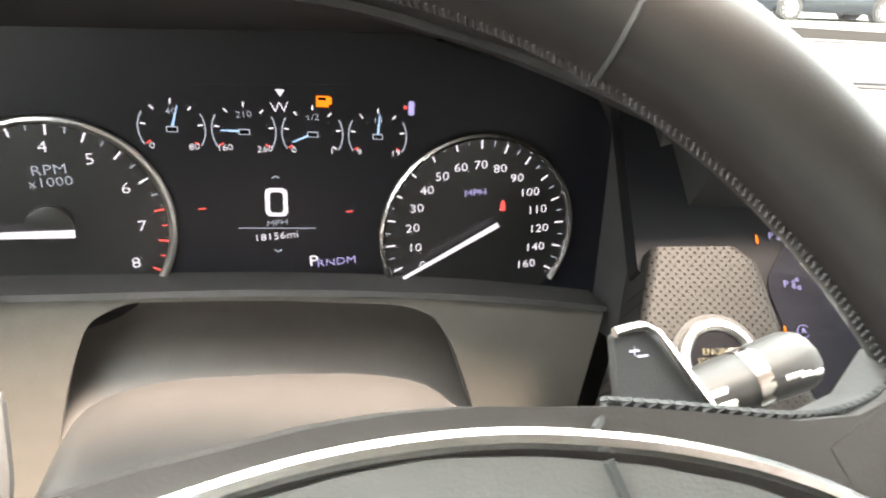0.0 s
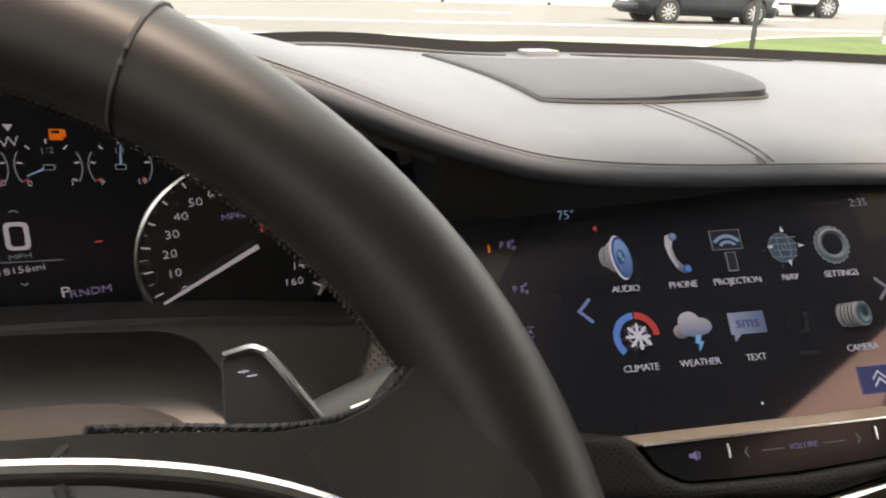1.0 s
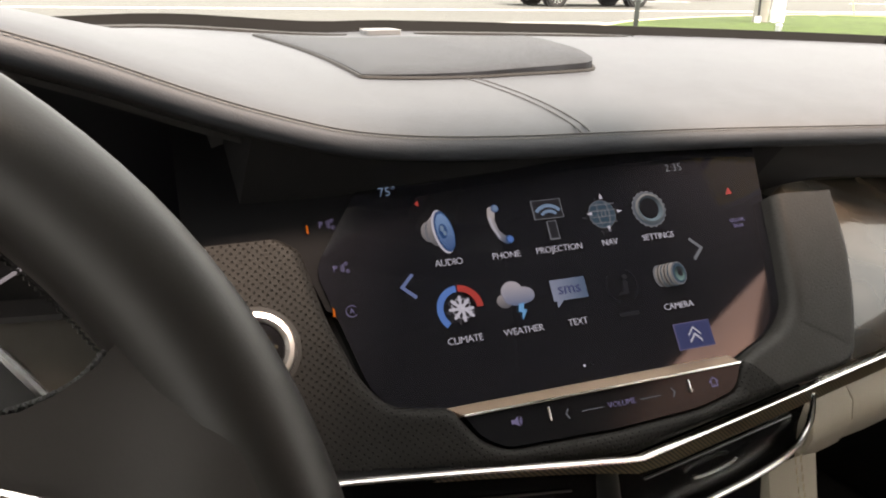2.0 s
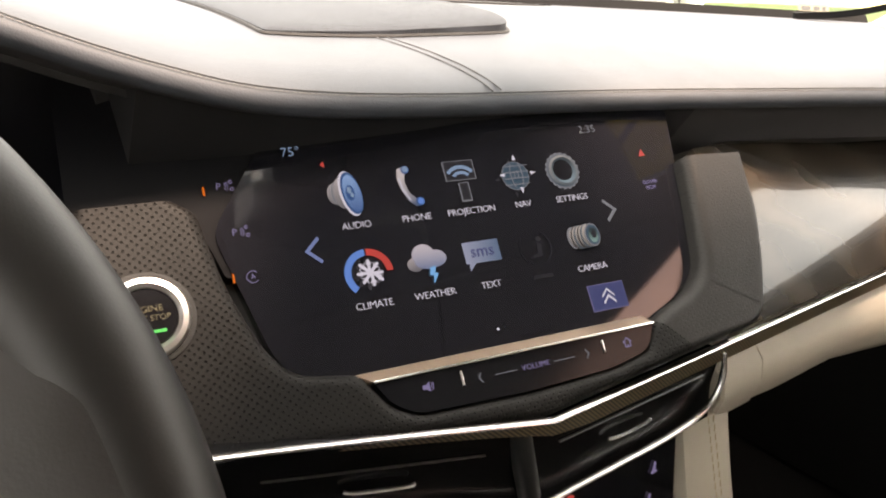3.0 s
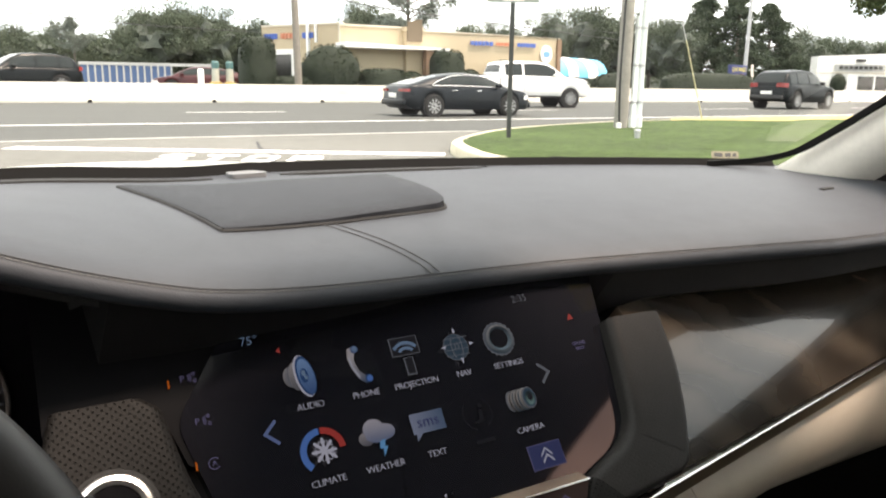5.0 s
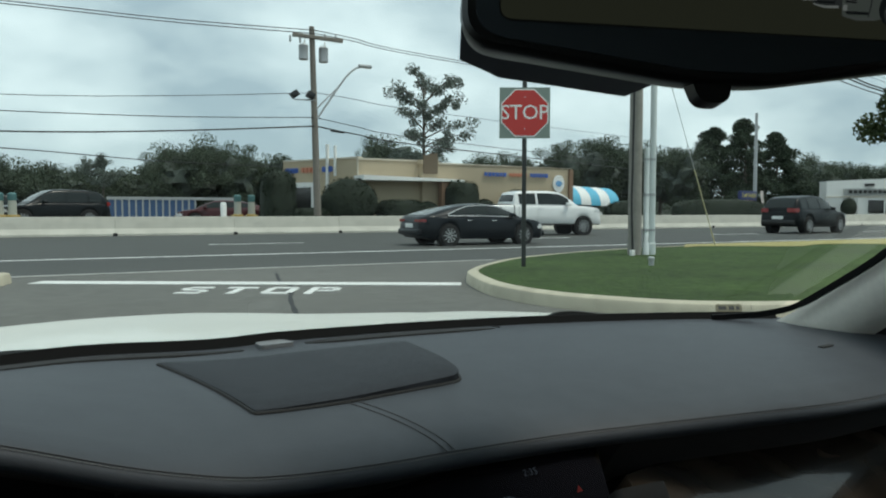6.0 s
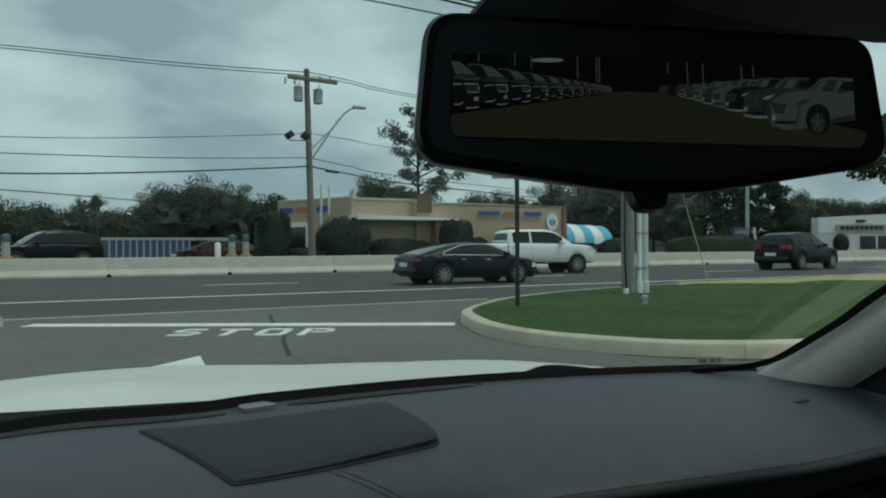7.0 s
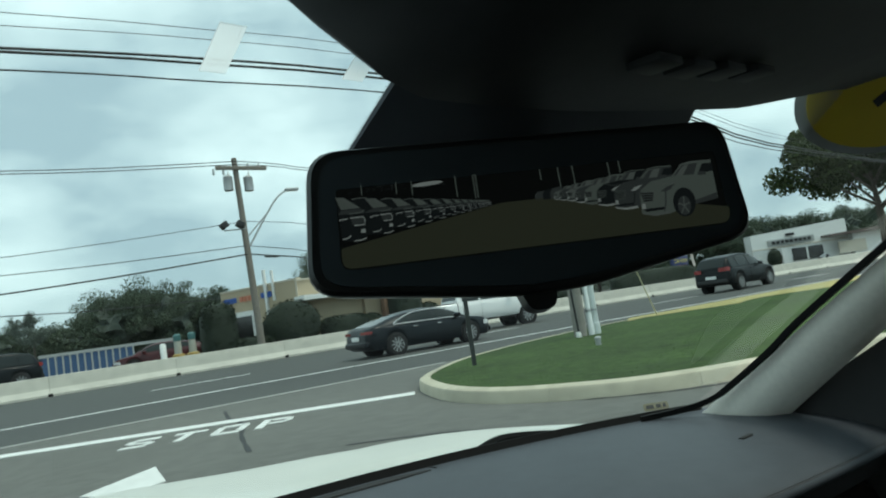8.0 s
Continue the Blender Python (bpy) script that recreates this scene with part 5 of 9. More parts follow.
    for i in range(13):
        x = -0.60 + 0.30 * i / 12
        zt = 0.8495 - 0.10 * max(0.0, x + 0.44)
        rows.append([(x, 0.134, zt), (x, 0.150, zt - 0.010), (x, 0.158, zt - 0.028), (x, 0.155, zt - 0.048), (x, 0.142, zt - 0.068), (x, 0.120, zt - 0.085), (x, 0.115, 0.66), (x, 0.175, 0.66), (x, 0.175, zt)])
    part("recess", loft(rows), mat("recess_plastic", (0.066, 0.059, 0.056), 0.42, grain=0.2, bump=0.15, bump_scale=1200), f, "semi-gloss shaded recess")


column()


# ---------------------------------------------------------------- instrument cluster
CY = 0.1418


def cz(x, z):
    return z - 0.06 * (x + 0.433)


def cluster():
    k = thing("instrument_cluster", "black instrument cluster with lit dials and digital speed", "instrument cluster")
    out = [(-0.66, 0.84), (-0.66, 0.985), (-0.60, 1.0), (-0.40, 1.0), (-0.30, 0.975), (-0.240, 0.955), (-0.226, 0.93), (-0.2265, 0.820), (-0.44, 0.845)]
    part("display", prism(rounded(out, 0.008), CY + 0.0004, 0.16, "y", 0.001), mat("display_face", (0.0065, 0.0065, 0.0090), 0.40, spec=0.2), k, "dark display face")

    def mark(name, pts, m, parent=k, label="", y=CY):
        bm = bmesh.new()
        b_prism(bm, [(x, cz(x, z)) for x, z in pts], y - 0.0003, y)
        return part(name, bm, m, parent, label)

    def word(t, x, z, size, m, parent=k):
        return lettering("caption", t, size, m, pose(x, CY - 0.0003, cz(x, z), 90, -3, 0) @ Matrix.Diagonal((1.16, 0.96, 1, 1)), parent, 0.0002)

    def dial(cx, cz0, r, a0, a1, nums, fn, size, at, label, red_from=None, ticks=29):
        d = part("dial", loft([[(cx + q * math.cos(2 * math.pi * i / 40), CY - dy, cz(cx, cz0) + q * math.sin(2 * math.pi * i / 40)) for i in range(40)] for q, dy in ((r, -0.001), (r, 0.0001), (r * 0.5, 0.0001))]), mat("dial_face", (0.010, 0.010, 0.011), 0.35), k, label)
        aa = [radians(a0 + (a1 - a0) * i / 60) for i in range(61)]
        part("bezel_ring", tube([(cx + r * math.cos(q), CY - 0.003, cz(cx, cz0) + r * math.sin(q)) for q in aa], 0.0023, 8, up=(0, 1, 0)), mat("dial_metal", (0.50, 0.50, 0.50), 0.28, 1.0, grain=0.08), d, "satin chrome dial ring")
        for i in range(ticks):
            a = radians(a0 - 8 + (a1 - a0 + 16) * i / (ticks - 1))
            v = i / (ticks - 1)
            r0 = r * (0.865 if i % 2 == 0 else 0.90)
            c, s = math.cos(a), math.sin(a)
            w = 0.0005 if i % 2 == 0 else 0.0003
            hot = red_from is not None and v >= red_from
            mark("tick", [(cx + r0 * c - w * s, cz0 + r0 * s + w * c), (cx + r * 0.955 * c - w * s, cz0 + r * 0.955 * s + w * c), (cx + r * 0.955 * c + w * s, cz0 + r * 0.955 * s - w * c), (cx + r0 * c + w * s, cz0 + r0 * s - w * c)], L_RED if hot else (L_DIAL if i % 2 == 0 else L_GREY), d)
        for v in nums:
            a = radians(fn(v))
            word(str(v), cx + r * at * math.cos(a), cz0 + 0.0012 + r * at * math.sin(a), size, L_DIAL, d)
        return d

    seq = [0, 10, 20, 30, 40, 50, 60, 70, 80, 90, 100, 110, 120, 140, 160]
    sp = dial(-0.3125, 0.8790, 0.0605, 214, -34, seq, lambda v: 214 - 17.7 * seq.index(v), 0.0078, 0.68, "black speedometer dial")
    rp = dial(-0.5475, 0.8800, 0.0590, 208, -33, range(0, 9), lambda v: 90 - (v - 4) * 29.5, 0.0090, 0.73, "black engine speed dial", red_from=0.80, ticks=25)

    def needle(d, x0, z0, x1, z1, w0=0.0007, w1=0.0014):
        a, b = Vector((x0, z0)), Vector((x1, z1))
        e = (b - a).normalized()
        e = Vector((-e.y, e.x))
        bm = bmesh.new()
        b_prism(bm, [tuple(a + e * w0), tuple(a - e * w0), tuple(b - e * w1), tuple(b + e * w1)], CY - 0.0060, CY - 0.0045)
        part("needle", bm, L_DIAL, d, "white lit pointer")

    needle(sp, -0.3600, 0.8465, -0.3010, 0.8775)
    needle(rp, -0.6020, 0.8880, -0.5370, 0.8860, 0.0012, 0.0020)
    part("needle_hub", loft([[(-0.549 + q * math.cos(2 * math.pi * i / 24), CY - dy, 0.889 + q * math.sin(2 * math.pi * i / 24)) for i in range(24)] for q, dy in ((0.012, 0.0), (0.012, 0.004), (0.009, 0.0045))]), SATIN, rp)
    word("RPM", -0.546, 0.9125, 0.0080, L_GREY, rp)
    word("x1000", -0.546, 0.9060, 0.0074, L_GREY, rp)
    word("MPH", -0.3150, 0.9040, 0.0062, L_VIOLET, sp)
    mark("belt_lamp", [(-0.2985, 0.8930), (-0.2950, 0.8930), (-0.2955, 0.8985), (-0.2967, 0.9000), (-0.2980, 0.8985)], L_RED, sp, "red seat belt lamp")
    # digital middle
    mid = part("middle_display", box(-0.480, -0.392, CY + 0.0002, CY + 0.002, 0.848, 0.962), MATS["display_face"], k, "black digital display")
    mark("figure", rounded([(-0.4392, 0.8885), (-0.4268, 0.8885), (-0.4268, 0.9050), (-0.4392, 0.9050)], 0.0034, 5), L_DIAL, mid, "large digital figure 0")
    mark("figure_hollow", rounded([(-0.4366, 0.8908), (-0.4294, 0.8908), (-0.4294, 0.9027), (-0.4366, 0.9027)], 0.0020, 5), MATS["display_face"], mid, y=CY - 0.0004)
    word("MPH", -0.4330, 0.8845, 0.0052, L_GREY, mid)
    mark("line", [(-0.4545, 0.8812), (-0.4115, 0.8812), (-0.4115, 0.8816), (-0.4545, 0.8816)], L_GREY, mid)
    word("18156mi", -0.4338, 0.8765, 0.0062, L_DIAL, mid)
    word("P", -0.4130, 0.8610, 0.0095, L_DIAL, mid)
    word("RNDM", -0.3995, 0.8605, 0.0070, L_VIOLET, mid)
    word("W", -0.4295, 0.9500, 0.0085, L_DIAL, mid)
    mark("arrow", [(-0.4315, 0.9598), (-0.4265, 0.9598), (-0.4290, 0.9560)], L_DIAL, mid)
    for z, s in ((0.9110, 1), (0.8680, -1)):
        mark("arrow", [(-0.4352, z - s * 0.0006), (-0.4330, z + s * 0.0006), (-0.4308, z - s * 0.0006), (-0.4308, z), (-0.4330, z + s * 0.0012), (-0.4352, z)], L_GREY, mid)
    for x, z in ((-0.4730, 0.8925), (-0.3920, 0.8915)):
        mark("lamp", [(x - 0.0020, z - 0.0004), (x + 0.0020, z - 0.0002), (x + 0.0020, z + 0.0006), (x - 0.0020, z + 0.0002)], L_RED, mid)
    mark("fuel_lamp", [(-0.4098, 0.9515), (-0.4030, 0.9515), (-0.4030, 0.9575), (-0.4098, 0.9575)], L_ORANGE, mid, "orange lit fuel pump lamp")
    mark("fuel_lamp", [(-0.4030, 0.9530), (-0.4015, 0.9530), (-0.4015, 0.9570), (-0.4030, 0.9575)], L_ORANGE, mid)
    mark("fuel_lamp", [(-0.4088, 0.9552), (-0.4045, 0.9552), (-0.4045, 0.9568), (-0.4088, 0.9568)], GLASSB, mid, y=CY - 0.0004)
    mark("car_lamp", rounded([(-0.3580, 0.9492), (-0.3546, 0.9492), (-0.3546, 0.9572), (-0.3580, 0.9572)], 0.0012, 3), L_VIOLET, mid)
    mark("car_lamp", [(-0.3605, 0.9525), (-0.3590, 0.9525), (-0.3590, 0.9545), (-0.3605, 0.9545)], L_RED, mid)
    gauges = ((-0.4850, "0", "80", 75), (-0.4485, "160", "260", 180), (-0.4120, "0", "1", 205), (-0.3755, "9", "19", 85))
    for i, (gx, lo, hi, ang) in enumerate(gauges):
        gz = 0.9365
        g = mark("small_gauge", arc(gx, gz, 0.0163, 0.0170, 150, 212, 10), L_GREY, mid, "small lit gauge")
        mark("arc", arc(gx, gz, 0.0163, 0.0170, -32, 30, 10), L_GREY, g)
        for j in range(7):
            a = radians(212 - 244 * j / 6)
            c, s = math.cos(a), math.sin(a)
            mark("tick", [(gx + 0.0130 * c - 0.0004 * s, gz + 0.0130 * s + 0.0004 * c), (gx + 0.0156 * c - 0.0004 * s, gz + 0.0156 * s + 0.0004 * c), (gx + 0.0156 * c + 0.0004 * s, gz + 0.0156 * s - 0.0004 * c), (gx + 0.0130 * c + 0.0004 * s, gz + 0.0130 * s - 0.0004 * c)], L_RED if j == 0 or (j == 6 and i != 2) else L_DIAL, g)
        a = radians(ang)
        c, s = math.cos(a), math.sin(a)
        mark("pointer", [(gx + 0.001 * c - 0.0007 * s, gz + 0.001 * s + 0.0007 * c), (gx + 0.0125 * c - 0.0003 * s, gz + 0.0125 * s + 0.0003 * c), (gx + 0.0125 * c + 0.0003 * s, gz + 0.0125 * s - 0.0003 * c), (gx + 0.001 * c + 0.0007 * s, gz + 0.001 * s - 0.0007 * c)], L_PALE, g)
        word(lo, gx - 0.0105, gz - 0.0095, 0.0050, L_DIAL, g)
        word(hi, gx + 0.0105, gz - 0.0095, 0.0050, L_DIAL, g)
        word(("40", "210", "1/2", "14")[i], gx, gz + 0.0090, 0.0050, L_GREY, g)
        mark("symbol", [(gx - 0.0030, gz - 0.0020), (gx + 0.0030, gz - 0.0020), (gx + 0.0030, gz + 0.0012), (gx - 0.0030, gz + 0.0012)], L_GREY, g)
        mark("symbol", [(gx - 0.0024, gz - 0.0015), (gx + 0.0024, gz - 0.0015), (gx + 0.0024, gz + 0.0007), (gx - 0.0024, gz + 0.0007)], GLASSB, g, y=CY - 0.0004)
    # the hood round the dials
    h = thing("cluster_hood", "dark grey plastic hood round the instrument dials", "cluster hood")
    rows = []
    for i in range(33):
        x = -0.70 + 0.50 * i / 32
        ye, ze = edge_at(x)
        rows.append([(x, CY + 0.02, min(0.985, ze - 0.012)), (x, 0.10, min(1.0, ze - 0.018)), (x, ye + 0.03, ze - 0.024), (x, ye + 0.03, ze - 0.018), (x, 0.12, ze - 0.004)])
    part("roof", loft(rows), HOODP, h)
    part("side", loft([[(-0.229, CY + 0.02, 0.80), (-0.229, CY + 0.02, 0.965), (-0.195, CY + 0.02, 0.955), (-0.195, CY + 0.02, 0.80)], [(-0.222, 0.095, 0.80), (-0.222, 0.095, 0.955), (-0.190, 0.095, 0.945), (-0.190, 0.095, 0.80)]]), HOODP, h)


cluster()


def under_lip():
    """The shaded recess between the pad's lip and the panels."""
    d = thing("dash_recess", "shaded dark grey plastic recess under the dashboard lip", "dashboard")
    rows = []
    for i in range(60):
        x = -0.215 + 0.975 * i / 59
        ye, ze = edge_at(x)
        v = max(0.0, min(1.0, (x - 0.13) / 0.08))
        rows.append([(x, ye + 0.010, ze - 0.016), (x, ye + 0.024 - 0.004 * v, ze - 0.036 + 0.006 * v), (x, ye + 0.050 - 0.022 * v, ze - 0.075 + 0.029 * v), (x, ye + 0.09 - 0.03 * v, ze - 0.12 + 0.062 * v), (x, ye + 0.14, ze - 0.03)])
    # Darker copy of the hood plastic puts the lip's shade into this stretch.
    shade = mat("shaded_lip_plastic", (0.018, 0.018, 0.019), 0.65, spec=0.15, grain=0.2, grain_scale=50, bump=0.25, bump_scale=1300)
    part("recess", loft(rows[:24]), shade, d, "recess over the screen, its plastic darkened as shade")
    part("recess", loft(rows[23:]), HOODP, d)
    hood = rounded([(-0.222, 0.012), (-0.222, 0.125), (-0.10, 0.100), (0.150, 0.088), (0.164, 0.075), (0.164, 0.0225), (0.150, -0.02), (-0.150, -0.02), (-0.160, 0.012)], 0.003, 3)
    part("screen_hood", prism(hood, -0.018, -0.0012, "z", 0.001), mat("screen_hood", (0.0075, 0.0075, 0.0085), 0.6, spec=0.04, grain=0.2, grain_scale=50), d, "matt black panel round the top of the screen", m=SCR)
    part("backing", box(-0.150, 0.185, -0.09, 0.085, -0.03, -0.014, m=SCR @ Matrix.Translation((-0.01, -0.02, 0))), HOODP, d)


under_lip()


# ---------------------------------------------------------------- mirror and roof console
def mirror():
    m = thing("rear_view_mirror", "black rear view mirror display showing rows of parked cars", "mirror", MIR)
    pts = rounded([(-0.1110, 0.0388), (0.1135, 0.0385), (0.1110, -0.0270), (0.012, -0.0420), (-0.022, -0.0424), (-0.1200, -0.0288)], [0.015, 0.014, 0.014, 0.012, 0.012, 0.014])
    ring = lambda k, ky, z: [(x * k, y * ky + 0.002 * (z < -0.01), z) for x, y in pts]  # noqa: E731
    part("housing", loft([ring(0.78, 0.60, -0.030), ring(0.90, 0.80, -0.024), ring(0.965, 0.93, -0.010), ring(1.0, 1.0, 0.001), ring(1.0, 1.0, 0.0040), ring(0.985, 0.97, 0.0060)]), SATIN, m, "black plastic housing")
    face = [(x * 0.955, y * 0.90 - 0.0002) for x, y in pts]
    bm = bmesh.new()
    b_loft(bm, [[(x * q, y * q, z) for x, y in face] for q, z in ((1.0, 0.0055), (1.0, 0.0066), (0.5, 0.0066), (0.02, 0.0066))], caps=False)
    part("glass", bm, mat("mirror_glass", (0.038, 0.044, 0.049), 0.14, spec=0.05), m, "dark glossy mirror glass")
    part("knob", prism(rounded([(-0.0235, -0.040), (-0.005, -0.040), (-0.0075, -0.0500), (-0.0205, -0.0500)], [0.001, 0.001, 0.005, 0.005]), -0.004, 0.003, "z", 0.003, 3), SATIN, m, "rounded tilt lever")
    part("stem", loft([[(-0.02, 0.0, -0.028), (0.03, 0.0, -0.028), (0.03, 0.03, -0.028), (-0.02, 0.03, -0.028)], [(0.0, 0.045, -0.055), (0.04, 0.045, -0.055), (0.04, 0.075, -0.06), (0.0, 0.075, -0.06)]]), SATIN, m)
    sc = part("display", prism(rounded([(-0.1010, 0.0180), (0.1005, 0.0192), (0.0965, -0.0212), (-0.1045, -0.0206)], [0.002, 0.002, 0.006, 0.006]), 0.0066, 0.0070, "z"), lit("night", (0.012, 0.014, 0.014), 0.3), m, "lit camera picture of a car park")
    z = 0.0074
    lot = lit("lot", (0.112, 0.122, 0.084), 0.22)
    part("picture_ground", flat(rounded([(-0.1040, -0.0201), (0.0960, -0.0207), (0.0985, -0.0125), (0.016, 0.0030), (-0.024, 0.0030), (-0.1030, -0.0105)], [0.005, 0.005, 0.001, 0.002, 0.002, 0.001], 4), z), lot, sc, "brown lot surface in the picture")
    tones = [lit("car_chrome", (0.42, 0.46, 0.46), 0.42), lit("car_pale", (0.125, 0.150, 0.140), 0.50), lit("car_mid", (0.085, 0.098, 0.095), 0.8), lit("car_dark", (0.030, 0.035, 0.036), 0.9), lit("car_black", (0.008, 0.010, 0.011), 1.0)]
    CHR, PALE, MID, DIM, BLK = tones

    def shape(name, pts, m, k, parent, label=""):
        return part(name, flat(pts, z + 0.00010 * k, 0.00008), m, parent, label)

    def stroke(pts, w):
        """A thin band along a line of points."""
        pts = [Vector(p) for p in pts]
        left, right = [], []
        for i, p in enumerate(pts):
            d = (pts[min(i + 1, len(pts) - 1)] - pts[max(i - 1, 0)]).normalized()
            left.append(p + Vector((-d.y, d.x)) * w)
            right.append(p - Vector((-d.y, d.x)) * w)
        return left + right[::-1]

    def utility_picture(x, y, h, k):
        """A dark utility vehicle in the picture, its nose to the aisle."""
        f = lambda pts: [(max(x + a * h + 0.08 * b * h, -0.1020), y + b * h) for a, b in pts]  # noqa: E731
        b = shape("picture_car", f(rounded([(-1.0, 0.02), (-1.0, 0.97), (-0.86, 1.01), (-0.60, 1.0), (-0.37, 0.97), (-0.05, 0.70), (0.04, 0.63), (0.02, 0.03), (-0.2, -0.01)], 0.02, 2)), BLK, k, sc)
        shape("shape", f([(-0.64, 0.97), (-0.38, 0.95), (-0.06, 0.70), (-0.46, 0.69)]), MID, k + 0.3, b)
        shape("shape", f([(-0.60, 0.95), (-0.50, 0.945), (-0.26, 0.70), (-0.42, 0.70)]), PALE, k + 0.4, b)
        shape("shape", f(stroke([(-0.98, 0.98), (-0.80, 1.0), (-0.62, 0.99), (-0.50, 0.85), (-0.44, 0.70)], 0.012)), MID, k + 0.5, b)
        shape("shape", f([(-0.46, 0.675), (-0.06, 0.685), (0.03, 0.63), (0.0, 0.57), (-0.30, 0.585), (-0.74, 0.59)]), DIM, k + 0.4, b)
        shape("shape", f(stroke([(-0.30, 0.585), (-0.05, 0.60), (0.02, 0.64)], 0.010)), MID, k + 0.5, b)
        for line in ([(-0.56, 0.45), (-0.50, 0.475), (-0.34, 0.485)], [(-0.29, 0.495), (-0.02, 0.50), (0.01, 0.43), (0.0, 0.325), (-0.22, 0.325)], [(-0.53, 0.055), (-0.36, 0.07), (-0.30, 0.12)], [(-0.24, -0.005), (-0.10, 0.0), (0.01, 0.03)]):
            shape("shape", f(stroke(line, 0.013)), CHR, k + 0.6, b)
        shape("shape", f([(-0.25, 0.34), (-0.02, 0.34), (-0.03, 0.48), (-0.27, 0.48)]), DIM, k + 0.5, b)
        shape("shape", f([(-0.085, 0.145), (0.005, 0.155), (0.005, 0.235), (-0.085, 0.225)]), CHR, k + 0.7, b)

    def sedan_picture(x, y, h, k, tone):
        """A sedan in the picture, its nose to the aisle."""
        f = lambda pts: [(min(x + a * h + 0.2 * b * h, 0.0965 + 0.1 * b * h), y + b * h) for a, b in pts]  # noqa: E731
        dim = DIM if tone is PALE else BLK
        b = shape("picture_car", f(rounded([(0.0, 0.08), (0.0, 0.46), (0.04, 0.54), (0.26, 0.675), (0.72, 0.735), (0.93, 0.95), (1.12, 0.995), (1.60, 0.99), (1.65, 0.20), (1.10, 0.14), (0.62, 0.02), (0.27, 0.0)], 0.03, 2)), tone, k, sc)
        shape("shape", f([(0.75, 0.735), (0.95, 0.93), (1.30, 0.955), (1.19, 0.725)]), DIM if tone is PALE else MID, k + 0.3, b)
        shape("shape", f([(0.80, 0.735), (0.98, 0.92), (1.10, 0.93), (0.95, 0.73)]), MID if tone is PALE else DIM, k + 0.4, b)
        shape("shape", f([(1.28, 0.73), (1.40, 0.93), (1.62, 0.93), (1.62, 0.76)]), BLK, k + 0.4, b)
        shape("shape", f(stroke([(0.73, 0.74), (0.94, 0.955), (1.14, 0.99), (1.60, 0.985)], 0.010)), MID if tone is PALE else PALE, k + 0.6, b)
        shape("shape", f(rounded([(1.27, 0.70), (1.30, 0.78), (1.46, 0.76), (1.46, 0.70)], 0.02, 2)), DIM, k + 0.7, b)
        shape("shape", f(stroke([(0.28, 0.67), (0.50, 0.60), (0.78, 0.60)], 0.012)), MID if tone is PALE else DIM, k + 0.5, b)
        # lamps, grille with its bars, vents and splitter
        shape("shape", f([(0.44, 0.455), (0.56, 0.53), (0.77, 0.585), (0.66, 0.49), (0.55, 0.44)]), CHR if tone is not PALE else DIM, k + 0.6, b)
        shape("shape", f(stroke([(0.54, 0.44), (0.52, 0.25), (0.47, 0.06)], 0.014)), dim, k + 0.5, b)
        shape("shape", f([(0.005, 0.48), (0.29, 0.455), (0.26, 0.28), (0.07, 0.28)]), BLK, k + 0.4, b)
        for j in range(3):
            shape("shape", f(stroke([(0.03, 0.335 + 0.05 * j), (0.27, 0.325 + 0.045 * j)], 0.007)), MID, k + 0.6, b)
        shape("shape", f(stroke([(0.005, 0.48), (0.29, 0.46), (0.26, 0.28), (0.07, 0.28)], 0.009)), PALE if tone is not PALE else MID, k + 0.7, b)
        shape("shape", f([(0.04, 0.15), (0.50, 0.15), (0.46, 0.10), (0.10, 0.09)]), BLK, k + 0.4, b)
        shape("shape", f([(0.01, 0.155), (0.09, 0.15), (0.09, 0.25), (0.02, 0.255)]), CHR, k + 0.6, b)
        shape("shape", f([(0.0, 0.085), (0.27, 0.045), (0.58, 0.065), (0.60, 0.01), (0.27, -0.005), (0.02, 0.055)]), CHR if tone is not PALE else MID, k + 0.5, b)
        shape("shape", f([(1.06, 0.12), (1.64, 0.20), (1.64, 0.32), (1.10, 0.20)]), dim, k + 0.4, b)
        shape("shape", f(disc(0.91, 0.20, 0.24, 0.285, 24)), BLK, k + 0.5, b)
        shape("shape", f(disc(0.90, 0.13, 0.14, 0.19, 20)), DIM, k + 0.6, b)
        for j in range(5):
            q = 2 * math.pi * j / 5 + 0.3
            shape("shape", f(stroke([(0.90, 0.13), (0.90 + 0.13 * math.cos(q), 0.13 + 0.18 * math.sin(q))], 0.012)), MID, k + 0.7, b)

    # the two rows of cars, far to near
    for k in range(14):
        t = 0.805 ** (13 - k)
        utility_picture(-0.0255 - 0.0661 * t, 0.0030 - 0.0109 * t, 0.0016 + 0.0203 * t, k)
    for k in range(3):
        part("picture_car", flat(rounded([(-0.0065 + 0.004 * k, 0.0022), (-0.0062 + 0.004 * k, 0.0052), (-0.0045 + 0.004 * k, 0.0066 + 0.0005 * k), (0.0030 + 0.003 * k, 0.0070 + 0.0005 * k), (0.0050 + 0.002 * k, 0.0022)], 0.0006, 2), z + 0.0001 * k), (DIM, BLK, DIM)[k], sc)
    for k, (px, h, y, tone) in enumerate(((0.0028, 0.0066, 0.0013, MID), (0.0054, 0.0081, 0.0006, DIM), (0.0095, 0.0100, -0.0004, MID), (0.0135, 0.0120, -0.0018, DIM), (0.0181, 0.0146, -0.0033, PALE), (0.0247, 0.0175, -0.0050, BLK), (0.0334, 0.0212, -0.0080, DIM), (0.0467, 0.0273, -0.0130, PALE))):
        sedan_picture(px, y, h, k + 3, tone)
